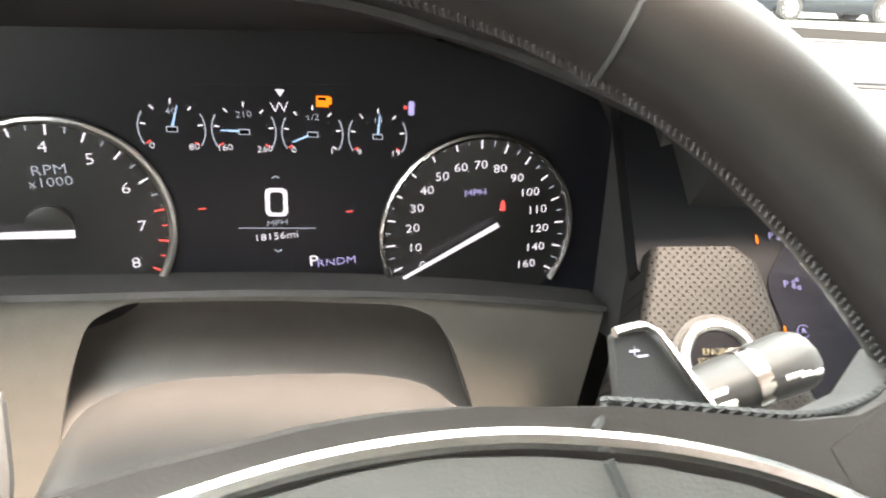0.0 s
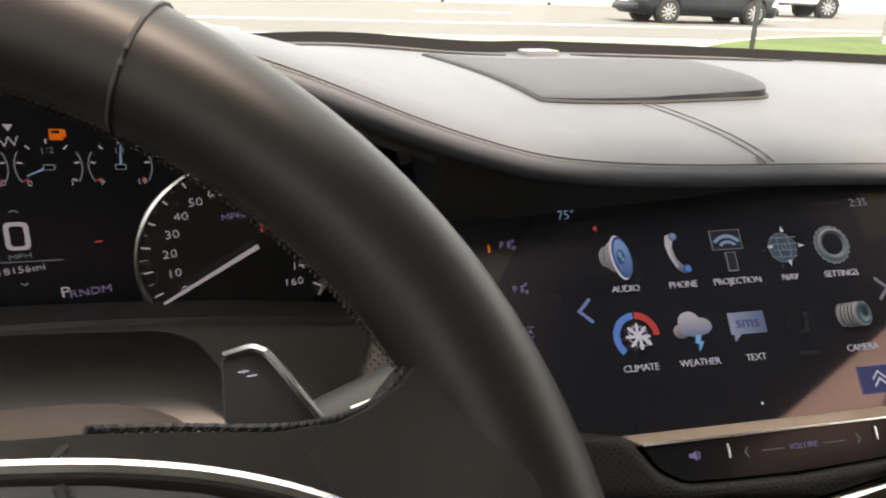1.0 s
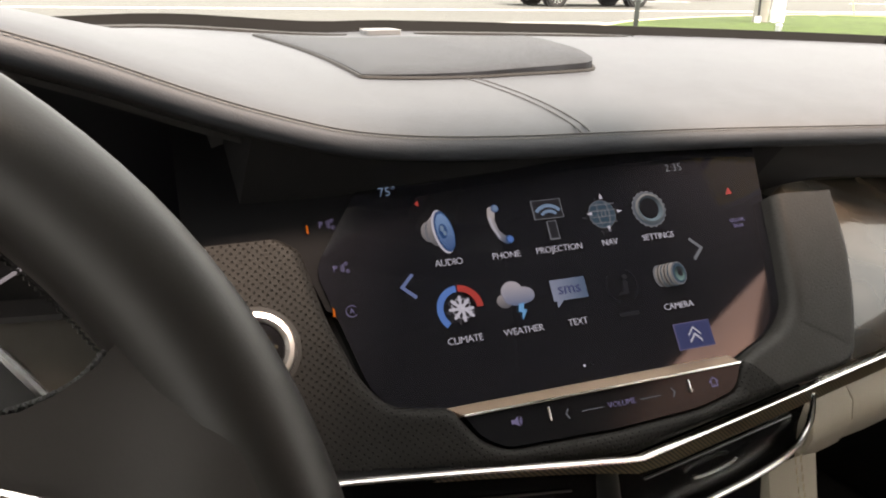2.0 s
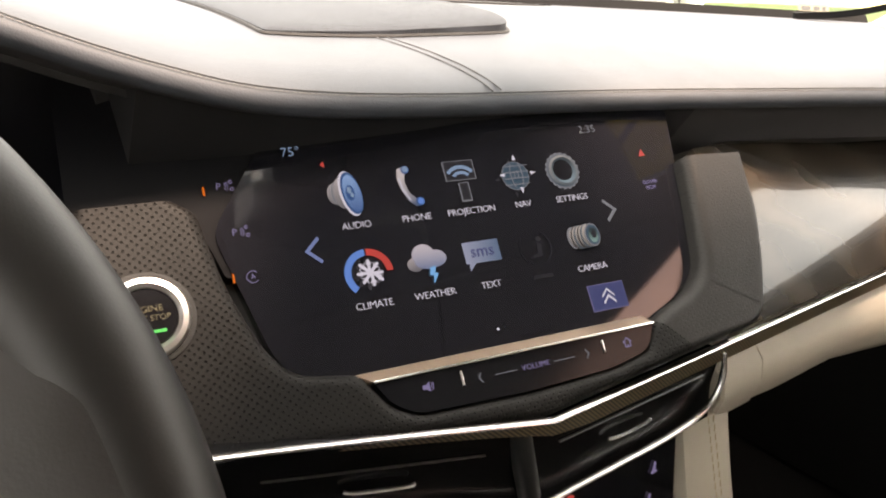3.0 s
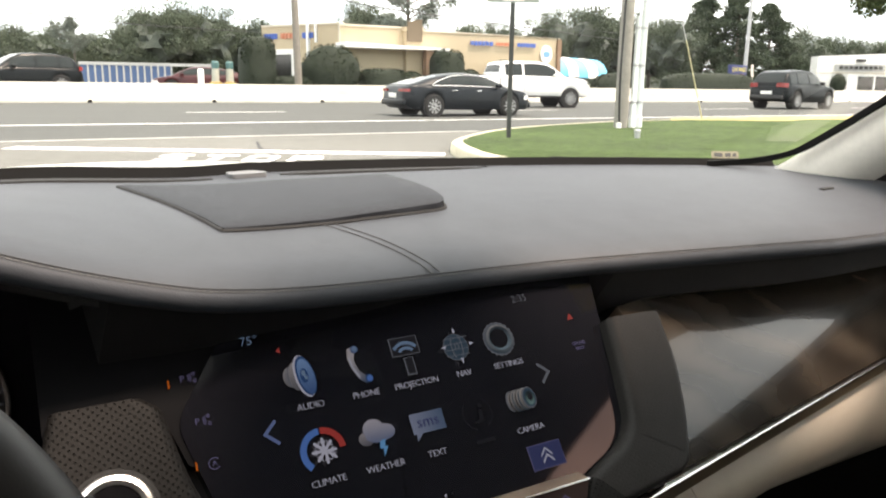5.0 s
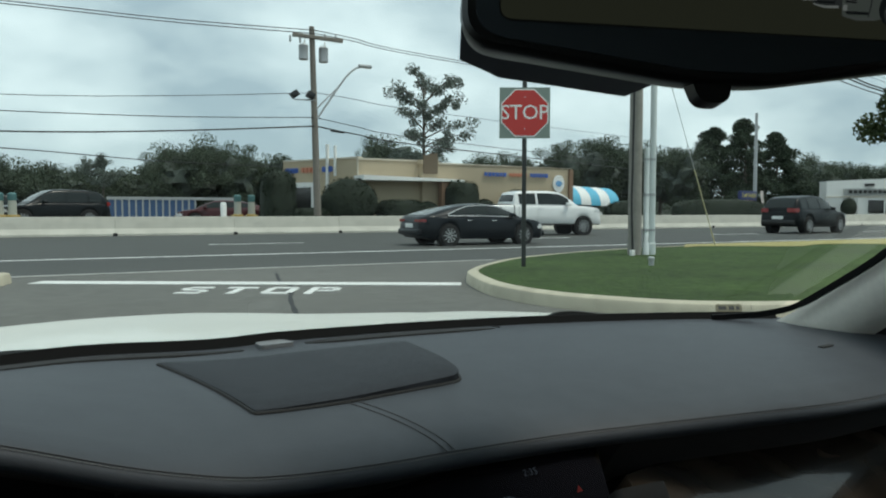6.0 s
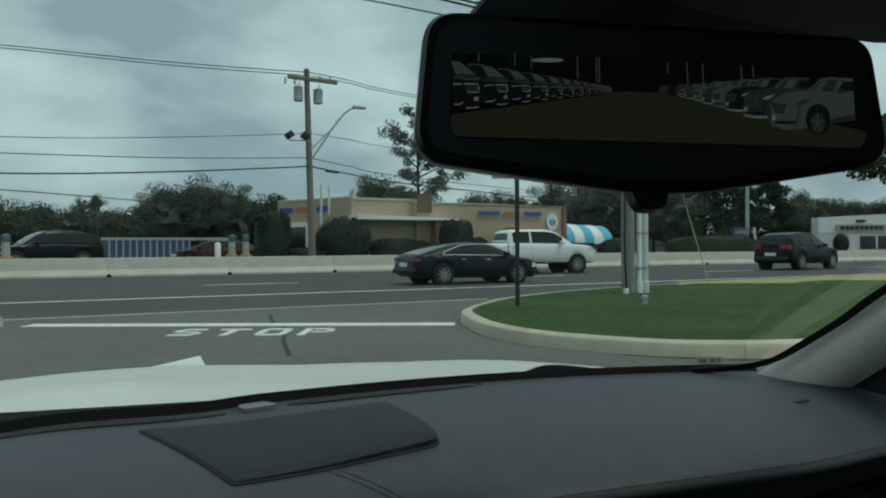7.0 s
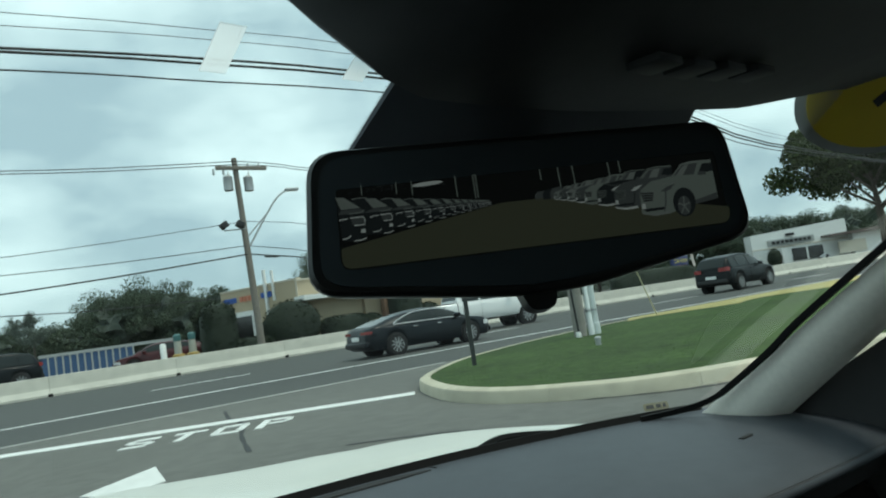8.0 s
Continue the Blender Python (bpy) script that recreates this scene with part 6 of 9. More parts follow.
    for x, y0, h in ((-0.0896, 0.0140, 0.005), (-0.0734, 0.0130, 0.006), (-0.0660, 0.0118, 0.007), (-0.0448, 0.0085, 0.0106), (-0.0360, 0.0068, 0.0122), (-0.0347, 0.0068, 0.0122), (-0.0008, 0.0128, 0.0055), (0.0085, 0.0080, 0.0108), (0.0165, 0.0090, 0.0097), (0.0365, 0.0116, 0.0072), (0.0428, 0.0125, 0.0063)):
        part("picture_pole", flat([(x - 0.00022, y0), (x + 0.00022, y0), (x + 0.00022 + 0.08 * h, y0 + h), (x - 0.00022 + 0.08 * h, y0 + h)], z), tones[1], sc, "pale lamp post in the picture")
    rng = random.Random(77)
    bm = bmesh.new()
    for i in range(60):
        x, y, q = rng.gauss(-0.080, 0.012), rng.uniform(0.0150, 0.0178), rng.uniform(0.0001, 0.0003)
        bm.faces.new([bm.verts.new((x + q * math.cos(a), y + q * math.sin(a), z)) for a in (0.3, 1.9, 3.3, 4.9)])
    part("picture_twigs", bm, DIM, sc, "pale specks of branches in the picture", smooth=False)
    part("picture_glare", flat(disc(-0.058, 0.0165, 0.0075, 0.0010, 16, 0.05), z), tones[0], sc, "pale glare in the picture")
    return m


mirror()


def roof_console():
    c = thing("roof_console", "dark grey roof console with map light switches above the mirror", "roof console")
    rows = []
    for i in range(25):
        t = i / 24
        x = -0.183 + 0.533 * t
        y, z = header(x * 0.8)
        ramp = min(1.0, (x + 0.183) / 0.055) ** 0.7
        d = ramp * max(0.0, 0.0350 - 0.055 * max(0.0, x + 0.10) - 0.08 * max(0.0, x - 0.20)) - 0.004 * (1 - ramp)
        rows.append([(x, y + 0.012, z + 0.020), (x, y + 0.010, z - d * 0.6 + 0.006), (x, y - 0.006, z - d), (x, y - 0.05, z - d + 0.002), (x, y - 0.16, z - d * 0.7 + 0.012), (x, y - 0.26, z + 0.035), (x, y - 0.26, z + 0.055)])
    part("shell", loft(rows), mat("console_plastic", (0.060, 0.063, 0.070), 0.6, spec=0.25, grain=0.2, bump=0.3, bump_scale=1200), c)
    for k, x in enumerate((-0.02, 0.015, 0.05, 0.085)):
        y, z = header(x * 0.8)
        z -= 0.0350 - 0.055 * (x + 0.10) - 0.0012
        part("switch", box(x - 0.011, x + 0.011, y - 0.085, y - 0.066, z - 0.0012, z + 0.003, 0.0008), MATS["console_plastic"], c)
    y, z = header(0.05)
    part("switch_mark", box(0.052, 0.060, y - 0.076, y - 0.071, z - 0.0262, z - 0.0248), mat("switch_red", (0.25, 0.06, 0.04), 0.5), c, "dull red switch mark")
    s = thing("sensor_cover", "black plastic camera cover behind the mirror on the windscreen", "sensor cover")
    a = lambda x, t: Vector((x, -0.205 + 0.15 * t, 1.294 - 0.083 * t))  # noqa: E731
    rings = []
    for dz, lean in ((0.0, 0.0), (-0.004, 0.0), (-0.018, 0.026), (-0.022, 0.032)):
        rings.append([a(-0.109 + lean, -0.1) + Vector((0, 0, dz)), a(0.138, -0.1) + Vector((0, 0, dz)), a(0.172, 0.20) + Vector((0, 0, dz)), a(0.10, 1.0) + Vector((0, 0, dz * 0.4)), a(-0.06 + lean, 1.0) + Vector((0, 0, dz * 0.4)), a(-0.106 + lean, 0.62) + Vector((0, 0, dz * 0.6))])
    part("cover", loft(rings), mat("sensor_plastic", (0.085, 0.095, 0.110), 0.55, spec=0.4, grain=0.15, bump=0.2, bump_scale=1200), s)
    dots = bmesh.new()
    for i in range(70):
        for k in range(2):
            p = a(-0.1092 - 0.0013 * k, -0.05 + 0.7 * i / 69) + Vector((0.0006 * (i % 2) + 0.002 * i / 69, 0, -0.001))
            r = 0.00055 - 0.00015 * k
            dots.faces.new([dots.verts.new(p + Vector((r * math.cos(q), r * math.sin(q) * 0.87, -r * math.sin(q) * 0.48))) for q in [2 * math.pi * j / 6 for j in range(6)]])
    part("dot_border", dots, SEAL, s, "fading black dot border")
    tag = bpy.data.materials.new("clear_strip")
    tag.use_nodes = True
    tn, tl = tag.node_tree.nodes, tag.node_tree.links
    tn.remove(tn["Principled BSDF"])
    ta, tb, tm = tn.new("ShaderNodeBsdfTransparent"), tn.new("ShaderNodeBsdfTranslucent"), tn.new("ShaderNodeMixShader")
    tb.inputs[0].default_value, tm.inputs[0].default_value = (0.85, 0.86, 0.86, 1), 0.6
    tl.new(ta.outputs[0], tm.inputs[1])
    tl.new(tb.outputs[0], tm.inputs[2])
    tl.new(tm.outputs[0], tn["Material Output"].inputs[0])
    for x, y0, y1, z in ((-0.1975, -0.1975, -0.1755, 0), (-0.1265, -0.194, -0.180, 0)):
        t = thing("adhesive_strip", "pale ribbed adhesive strip stuck on the windscreen", "adhesive strip")
        bm = bmesh.new()
        zz = lambda y: 1.2995 + (-0.205 - y) * 0.56  # noqa: E731
        for j in range(6):
            xo = x - 0.0060 + j * 0.0020
            b_loft(bm, [[(xo, y0, zz(y0)), (xo + 0.00198, y0, zz(y0)), (xo + 0.00198, y0, zz(y0) - 0.0006), (xo, y0, zz(y0) - 0.0006)], [(xo, y1, zz(y1)), (xo + 0.00198, y1, zz(y1)), (xo + 0.00198, y1, zz(y1) - 0.0006), (xo, y1, zz(y1) - 0.0006)]])
        part("strip", bm, tag, t)
    st = thing("round_sticker", "round yellow sticker with a grey rim on the windscreen", "sticker", Matrix.Translation((0.3884, -0.3032, 1.3091)) @ Matrix(((0.9209, -0.126, 0.3689, 0), (0.0, 0.9463, 0.3232, 0), (-0.3898, -0.2977, 0.8715, 0), (0, 0, 0, 1))))
    ylw = mat("sticker_yellow", (0.80, 0.60, 0.04), 0.5, grain=0.08, grain_scale=20)
    part("disc", prism(disc(0, 0, 0.106, n=48), -0.0008, 0.0, "z"), mat("sticker_grey", (0.40, 0.42, 0.42), 0.5), st, "grey rim")
    part("face", prism(disc(0, 0, 0.096, n=48), -0.0016, 0.0008, "z"), ylw, st, "yellow face")
    for q in (-0.0020, 0.0010):
        part("bar", prism([(-0.03, -0.05), (-0.018, -0.05), (0.012, 0.045), (0.0, 0.045)], q, q + 0.0008, "z"), mat("sticker_ink", (0.03, 0.03, 0.03), 0.6), st, "dark bar")

    v = thing("windscreen_decal", "small pale decal at the lower corner of the windscreen", "decal", Matrix.Translation((0.70, 0.205, 0.969)) @ Matrix.Rotation(radians(-40), 4, "Z") @ Matrix.Rotation(radians(62), 4, "X"))
    part("film", prism(rounded([(-0.020, -0.006), (0.020, -0.006), (0.020, 0.006), (-0.020, 0.006)], 0.003), 0.0, 0.0006, "z"), mat("decal_tan", (0.15, 0.135, 0.085), 0.6), v)
    for x0, x1 in ((-0.016, -0.004), (0.000, 0.008), (0.011, 0.016)):
        part("bar", prism([(x0, -0.003), (x1, -0.003), (x1, 0.003), (x0, 0.003)], 0.0006, 0.0009, "z"), mat("sticker_ink", (0.03, 0.03, 0.03), 0.6), v, "dark bar")


roof_console()
# ---------------------------------------------------------------- outside
GZ = 0.2
ROAD = Matrix.Rotation(radians(-11.5), 4, "Z")


EYE, K = Vector((-0.36, -0.43, 1.145)), 1.17


def rd(s, n, z=GZ):
    """A place by its way along the road and its distance from the car."""
    return EYE + (ROAD @ Vector((s, n, z)) - EYE) * K


def at_road(s, n, z=GZ, turn=0.0, size=K):
    return Matrix.Translation(rd(s, n, z)) @ Matrix.Rotation(radians(-11.5 + turn), 4, "Z") @ Matrix.Scale(size, 4)


def far(s, n0, z, n):
    """The same direction from the driver's seat, at another distance."""
    k = (n + 0.48) / (n0 + 0.48)
    return -0.27 + (s + 0.27) * k, n, 1.13 + (z - 1.13) * k


GROUND = rd(0, 0).z


def terrain():
    bm = bmesh.new()
    ys = [-3000, -60, -12, -4, 0, 2.2, 4.2, 8, 14, 30, 60, 200, 3000]
    xs = [-3000, -200, -40, -10, -3, 3, 10, 25, 60, 200, 3000]
    vs = [[bm.verts.new((x, y, GROUND)) for x in xs] for y in ys]
    for a, b in zip(vs, vs[1:]):
        for i in range(len(xs) - 1):
            bm.faces.new((a[i], a[i + 1], b[i + 1], b[i]))
    tagged(part("ground", bm, LOT), "worn grey asphalt of the lot with stains and cracks", "ground", kind="structure")
    bm = bmesh.new()
    pts = [(-300, 11.2), (6.9, 11.35), (9.0, 12.0), (300, 13.2), (300, 27.3), (-300, 27.3)]
    b_loft(bm, [[rd(s, n, GZ - 0.02) for s, n in pts], [rd(s, n, GZ + 0.004) for s, n in pts]])
    tagged(part("road", bm, ASPHALT, smooth=False), "dark grey asphalt road with painted lanes", "road", kind="structure")


LOT = mat("lot_asphalt", (0.125, 0.123, 0.112), 0.88, grain=0.4, grain_scale=5, stain=0.3, bump=0.5, bump_scale=70)
terrain()


def stripe(name, pts, label, z=0.008, m=None):
    bm = bmesh.new()
    b_loft(bm, [[rd(s, n, GZ + 0.001) for s, n in pts], [rd(s, n, GZ + z) for s, n in pts]])
    return tagged(part(name, bm, m or ROADWHITE, smooth=False), label, "road marking", kind="structure")


def band(s0, n0, s1, n1, w):
    a, b = Vector((s0, n0)), Vector((s1, n1))
    e = (b - a).normalized()
    e = Vector((-e.y, e.x)) * w / 2
    return [tuple(a - e), tuple(b - e), tuple(b + e), tuple(a + e)]


FADED = mat("faded_paint", (0.36, 0.36, 0.34), 0.8, grain=0.4, grain_scale=6)
stripe("edge_line", band(-60, 15.3, 120, 13.9, 0.16), "white painted edge line along the road")
for i in range(-4, 10):
    stripe("lane_line", band(3.4 + i * 9, 19.6, 5.9 + i * 9, 19.5, 0.13), "short white painted lane line")
stripe("faded_line", band(-30, 10.9, 6.9, 11.25, 0.14), "faded white line at the lot's exit", 0.010, FADED)
stripe("stop_bar", band(-0.42, 10.2, 4.22, 7.62, 0.33), "thick white painted stop bar at the lot's exit")
stripe("arrow_mark", [(0.31, 5.70), (0.96, 6.35), (0.87, 5.50), (0.50, 5.30)], "white painted arrow head on the lot")


def stop_word():
    """The word on the ground, letter by letter."""
    d = Vector((1.30, -0.68)).normalized()
    e = Vector((-d.y, d.x))
    o = Vector((0.87, 8.13))
    w = thing("stop_lettering", "white painted stencil word stop on the asphalt", "road marking")
    H, W, t = 0.68, 0.345, 0.085

    def bar(x, pts, g):
        bm = bmesh.new()
        q = [o + d * (x + a) + e * b for a, b in pts]
        b_loft(bm, [[rd(p.x, p.y, GZ + 0.001) for p in q], [rd(p.x, p.y, GZ + 0.009) for p in q]])
        part("stroke", bm, ROADWHITE, g, smooth=False)

    def rect(x0, x1, y0, y1):
        return [(x0, y0), (x1, y0), (x1, y1), (x0, y1)]

    for k, strokes in enumerate((
        [rect(0.05, W - 0.03, 0, t * 1.6), rect(W - t, W, t * 1.8, H * 0.46), rect(0.06, W - 0.06, H * 0.44, H * 0.58), rect(0, t, H * 0.56, H * 0.82), rect(0.05, W - 0.03, H - t * 1.6, H)],
        [rect(W / 2 - t / 2, W / 2 + t / 2, 0, H - t * 1.9), rect(0, W, H - t * 1.6, H)],
        [rect(0.03, W - 0.03, 0, t * 1.6), rect(0.03, W - 0.03, H - t * 1.6, H), rect(0, t, t * 1.2, H - t * 1.2), rect(W - t, W, t * 1.2, H - t * 1.2)],
        [rect(0, t, 0, H), rect(t + 0.02, W - 0.04, H - t * 1.6, H), rect(W - t, W, H * 0.52, H - t * 0.9), rect(t + 0.02, W - 0.05, H * 0.40, H * 0.56)],
    )):
        g = part("letter", box(0, 0.01, 0, 0.01, 0, 0.002, m=Matrix.Translation(rd(o.x + d.x * (0.487 * k + 0.1), o.y + d.y * (0.487 * k + 0.1), GZ + 0.002))), ROADWHITE, w, "worn white letter")
        for st in strokes:
            bar(0.487 * k, st, g)


stop_word()
TAR = mat("tar", (0.022, 0.022, 0.022), 0.7, grain=0.3)
for pts in ([(2.62, 10.2), (2.35, 9.0), (2.28, 8.2), (1.95, 7.2), (1.66, 6.0)], [(4.2, 4.6), (4.8, 3.9), (5.6, 3.6), (7, 3.2)], [(2.2, 5.2), (2.9, 4.6), (3.2, 3.8)]):
    path = [rd(p.x, p.y, GZ + 0.002) for p in spline([(a, b, 0) for a, b in pts], 16)]
    tagged(part("crack", loft(rings_along(path, [(-0.035, -0.003), (0.035, -0.003), (0.03, 0.003), (-0.03, 0.003)], scale=[0.5 + 0.5 * abs(math.sin(i * 1.7)) for i in range(16)])), TAR), "dark tar-filled crack across the asphalt", "crack", kind="structure")


def barrier():
    prof = [(-0.30, 0), (-0.30, 0.07), (-0.17, 0.25), (-0.10, 0.63), (-0.08, 0.645), (0.08, 0.645), (0.10, 0.63), (0.17, 0.25), (0.30, 0.07), (0.30, 0)]
    b = thing("road_barrier", "pale concrete barrier of jointed blocks along the road", "barrier")
    bm = loft([[(s, n, z) for n, z in prof] for s in (-1.997, -1.97, -1.0, 0.0, 1.0, 1.97, 1.997)])
    me = mesh_of("block", bm, BARRIER, True, 20)
    foot_me = mesh_of("notch", box(-0.07, 0.07, -0.315, -0.30, 0.0, 0.10, 0.004), RUBBER)
    for i in range(-9, 34):
        ob = new("block", me)
        ob.parent = b
        ob.matrix_basis = at_road(3.75 + 4.0 * i, 27.5, GZ + random.uniform(-0.006, 0.006), random.uniform(-0.25, 0.25))
        ob = new("notch", foot_me)
        ob.parent = b
        ob.matrix_basis = at_road(1.75 + 4.0 * i, 27.49, GZ)


BARRIER = mat("barrier_concrete", (0.53, 0.51, 0.45), 0.85, grain=0.3, grain_scale=3.5, stain=0.9, bump=0.4, bump_scale=40)
barrier()


def island(name, out, c, kerb_label, lawn_label):
    pts = [(p.x, p.y) for p in spline([(a, b, 0) for a, b in out + out[:1]], 120)[:-1]]
    c = Vector(c)
    norm = []
    for i, p in enumerate(pts):
        a, b = Vector(pts[i - 1]), Vector(pts[(i + 1) % len(pts)])
        e = (b - a).normalized()
        e = Vector((-e.y, e.x))
        norm.append(e if e.dot(c - Vector(p)) > 0 else -e)
    off = lambda d: [Vector(p) + n * d for p, n in zip(pts, norm)]  # noqa: E731
    k = thing(name + "_kerb", kerb_label, "kerb", kind="structure")
    rings = [(0.0, -0.05), (0.012, 0.09), (0.025, 0.118), (0.05, 0.132), (0.15, 0.138), (0.17, 0.09)]
    step = 10
    for j in range(0, len(pts), step):
        idx = [(j + q) % len(pts) for q in range(step + 1)]
        bm = bmesh.new()
        rows = []
        for d, z in rings:
            o = off(d)
            row = [Vector((*o[q], GZ + z)) for q in idx]
            row[0], row[-1] = row[0].lerp(row[1], 0.012), row[-1].lerp(row[-2], 0.012)
            rows.append([rd(*r) for r in row])
        b_loft(bm, rows, closed=False)
        part("kerb_stone", bm, KERB, k)
    bm = bmesh.new()
    o = off(0.16)
    vs = [bm.verts.new(rd(*p, GZ + 0.13)) for p in o]
    bm.faces.new(vs)
    bmesh.ops.triangulate(bm, faces=bm.faces)
    tagged(part("lawn", bm, GRASS), lawn_label, "lawn", kind="structure")
    return o


ISLE = [(5.1, 8.75), (4.5, 8.0), (4.06, 6.95), (3.87, 6.15), (3.90, 5.4), (4.15, 4.75), (4.65, 4.1), (5.8, 3.6), (9, 2.9), (16, 2.1), (25, 1.5), (32, 5), (30, 12.3), (20.8, 12.4), (14.3, 12.0), (11, 11.6), (9, 11.1), (7.5, 10.5), (6.2, 9.75)]
inner = island("grass_island", ISLE, (12, 8), "pale concrete kerb round the grass island", "mown green grass island beside the road")
def dry_strip():
    near = [(11.5 + 17 * i / 24, 11.15 + 0.35 * math.sin(i * 1.3) + 0.15 * math.sin(i * 3.1) - 0.02 * i - 0.7 * min(1.0, i / 9)) for i in range(25)]
    far_side = [(28.5 - 16 * i / 24, 12.25 - 0.012 * abs(12 - i)) for i in range(25)]
    bm = bmesh.new()
    bm.faces.new([bm.verts.new(rd(s, n, GZ + 0.136)) for s, n in near + far_side])
    bmesh.ops.triangulate(bm, faces=bm.faces)
    tagged(part("dry_turf", bm, mat("dry_turf", (0.36, 0.31, 0.12), 0.95, grain=0.5, grain_scale=8, stain=1.2, bump=0.8, bump_scale=120)), "dry yellow turf strip at the roadside", "lawn", kind="structure")


dry_strip()
island("side_island", [(-0.75, 10.05), (-1.2, 10.5), (-6, 10.7), (-14, 10.6), (-14, 7.5), (-6, 8.6), (-1.3, 9.7)], (-8, 9.6), "pale concrete kerb end at the lot's exit", "grass strip beside the lot's exit")


def grass():
    """Blades over the island, and the dry strip at its far side."""
    rng = random.Random(5)

    def inside(x, y):
        hit = False
        for i in range(len(inner)):
            a, b = inner[i - 1], inner[i]
            if (a.y > y) != (b.y > y) and x < (b.x - a.x) * (y - a.y) / (b.y - a.y) + a.x:
                hit = not hit
        return hit

    verts, faces, dv, df = [], [], [], []
    for _ in range(30000):
        s, n = 4 + 26 * rng.random() ** 1.9, 2.4 + 10.2 * rng.random()
        if not inside(s, n):
            continue
        edge = 12.55 - abs(s - 17) * 0.02
        dry = s > 10.5 and n > edge - 1.35 + 0.45 * math.sin(s * 1.7) and rng.random() < 0.85
        V, F = (dv, df) if dry else (verts, faces)
        p = rd(s, n, GZ + 0.125)
        a, h, w = rng.random() * 6.28, 0.008 + 0.010 * rng.random(), 0.004 + 0.004 * rng.random()
        lean = Vector((rng.uniform(-1, 1), rng.uniform(-1, 1), 0)) * 0.02
        d = Vector((math.cos(a), math.sin(a), 0)) * w
        k = len(V)
        V += [p - d, p + d, p + lean + Vector((0, 0, h))]
        F.append((k, k + 1, k + 2))
    for name, V, F, m, label in (("grass", verts, faces, BLADE, "short mown green grass blades"), ("dry_grass", dv, df, DRY, "dry yellow grass strip at the roadside")):
        me = bpy.data.meshes.new(name)
        me.from_pydata([tuple(v) for v in V], [], F)
        me.materials.append(m)
        tagged(new(name, me), label, "grass", kind="stuff")


def island_random(name, a, b):
    """Foliage whose pieces differ in tone."""
    m = mat(name, a, 0.85)
    n, l = m.node_tree.nodes, m.node_tree.links
    g, r = n.new("ShaderNodeNewGeometry"), n.new("ShaderNodeValToRGB")
    r.color_ramp.elements[0].color, r.color_ramp.elements[1].color = (*a, 1), (*b, 1)
    l.new(g.outputs["Random Per Island"], r.inputs[0])
    l.new(r.outputs[0], n["Principled BSDF"].inputs["Base Color"])
    n["Principled BSDF"].inputs["Specular IOR Level"].default_value = 0.2
    return m


BLADE = island_random("grass_blade", (0.034, 0.078, 0.018), (0.046, 0.096, 0.025))
DRY = island_random("dry_blade", (0.26, 0.22, 0.08), (0.48, 0.42, 0.18))
# Far leaves and the airy pines' needles are paled and greyed as haze.
OAK = island_random("broad_leaves_hazed", (0.055, 0.073, 0.050), (0.088, 0.108, 0.076))
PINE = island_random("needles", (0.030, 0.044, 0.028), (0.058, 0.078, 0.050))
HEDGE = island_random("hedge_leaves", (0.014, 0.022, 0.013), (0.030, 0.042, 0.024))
GREYGREEN = island_random("hazed_needles", (0.10, 0.122, 0.105), (0.16, 0.185, 0.16))
grass()


def leaves(clumps, per, size, rng, flat_z=0.7):
    """Small leaf cards scattered in clumps of (centre, radius)."""
    V, F = [], []
    for c, r in clumps:
        for _ in range(per):
            d = Vector((rng.gauss(0, 1), rng.gauss(0, 1), rng.gauss(0, 1)))
            d = d.normalized() * r * rng.random() ** 0.45
            p = c + Vector((d.x, d.y, d.z * flat_z))
            a = Vector((rng.uniform(-1, 1), rng.uniform(-1, 1), rng.uniform(-0.6, 0.6))).normalized()
            b = a.orthogonal().normalized()
            b.rotate(Matrix.Rotation(rng.random() * 6.28, 3, a))
            c2 = a.cross(b)
            q = size * (0.6 + 0.8 * rng.random())
            k = len(V)
            V += [p - b * q, p + c2 * q * 0.55, p + b * q, p - c2 * q * 0.55]
            F.append((k, k + 1, k + 2, k + 3))
    return V, F


def crown(parent, clumps, per, size, material, rng, flat_z=0.7):
    V, F = leaves(clumps, per, size, rng, flat_z)
    me = bpy.data.meshes.new("crown")
    me.from_pydata([tuple(v) for v in V], [], F)
    me.materials.append(material)
    ob = new("crown", me)
    ob.parent = parent
    return ob


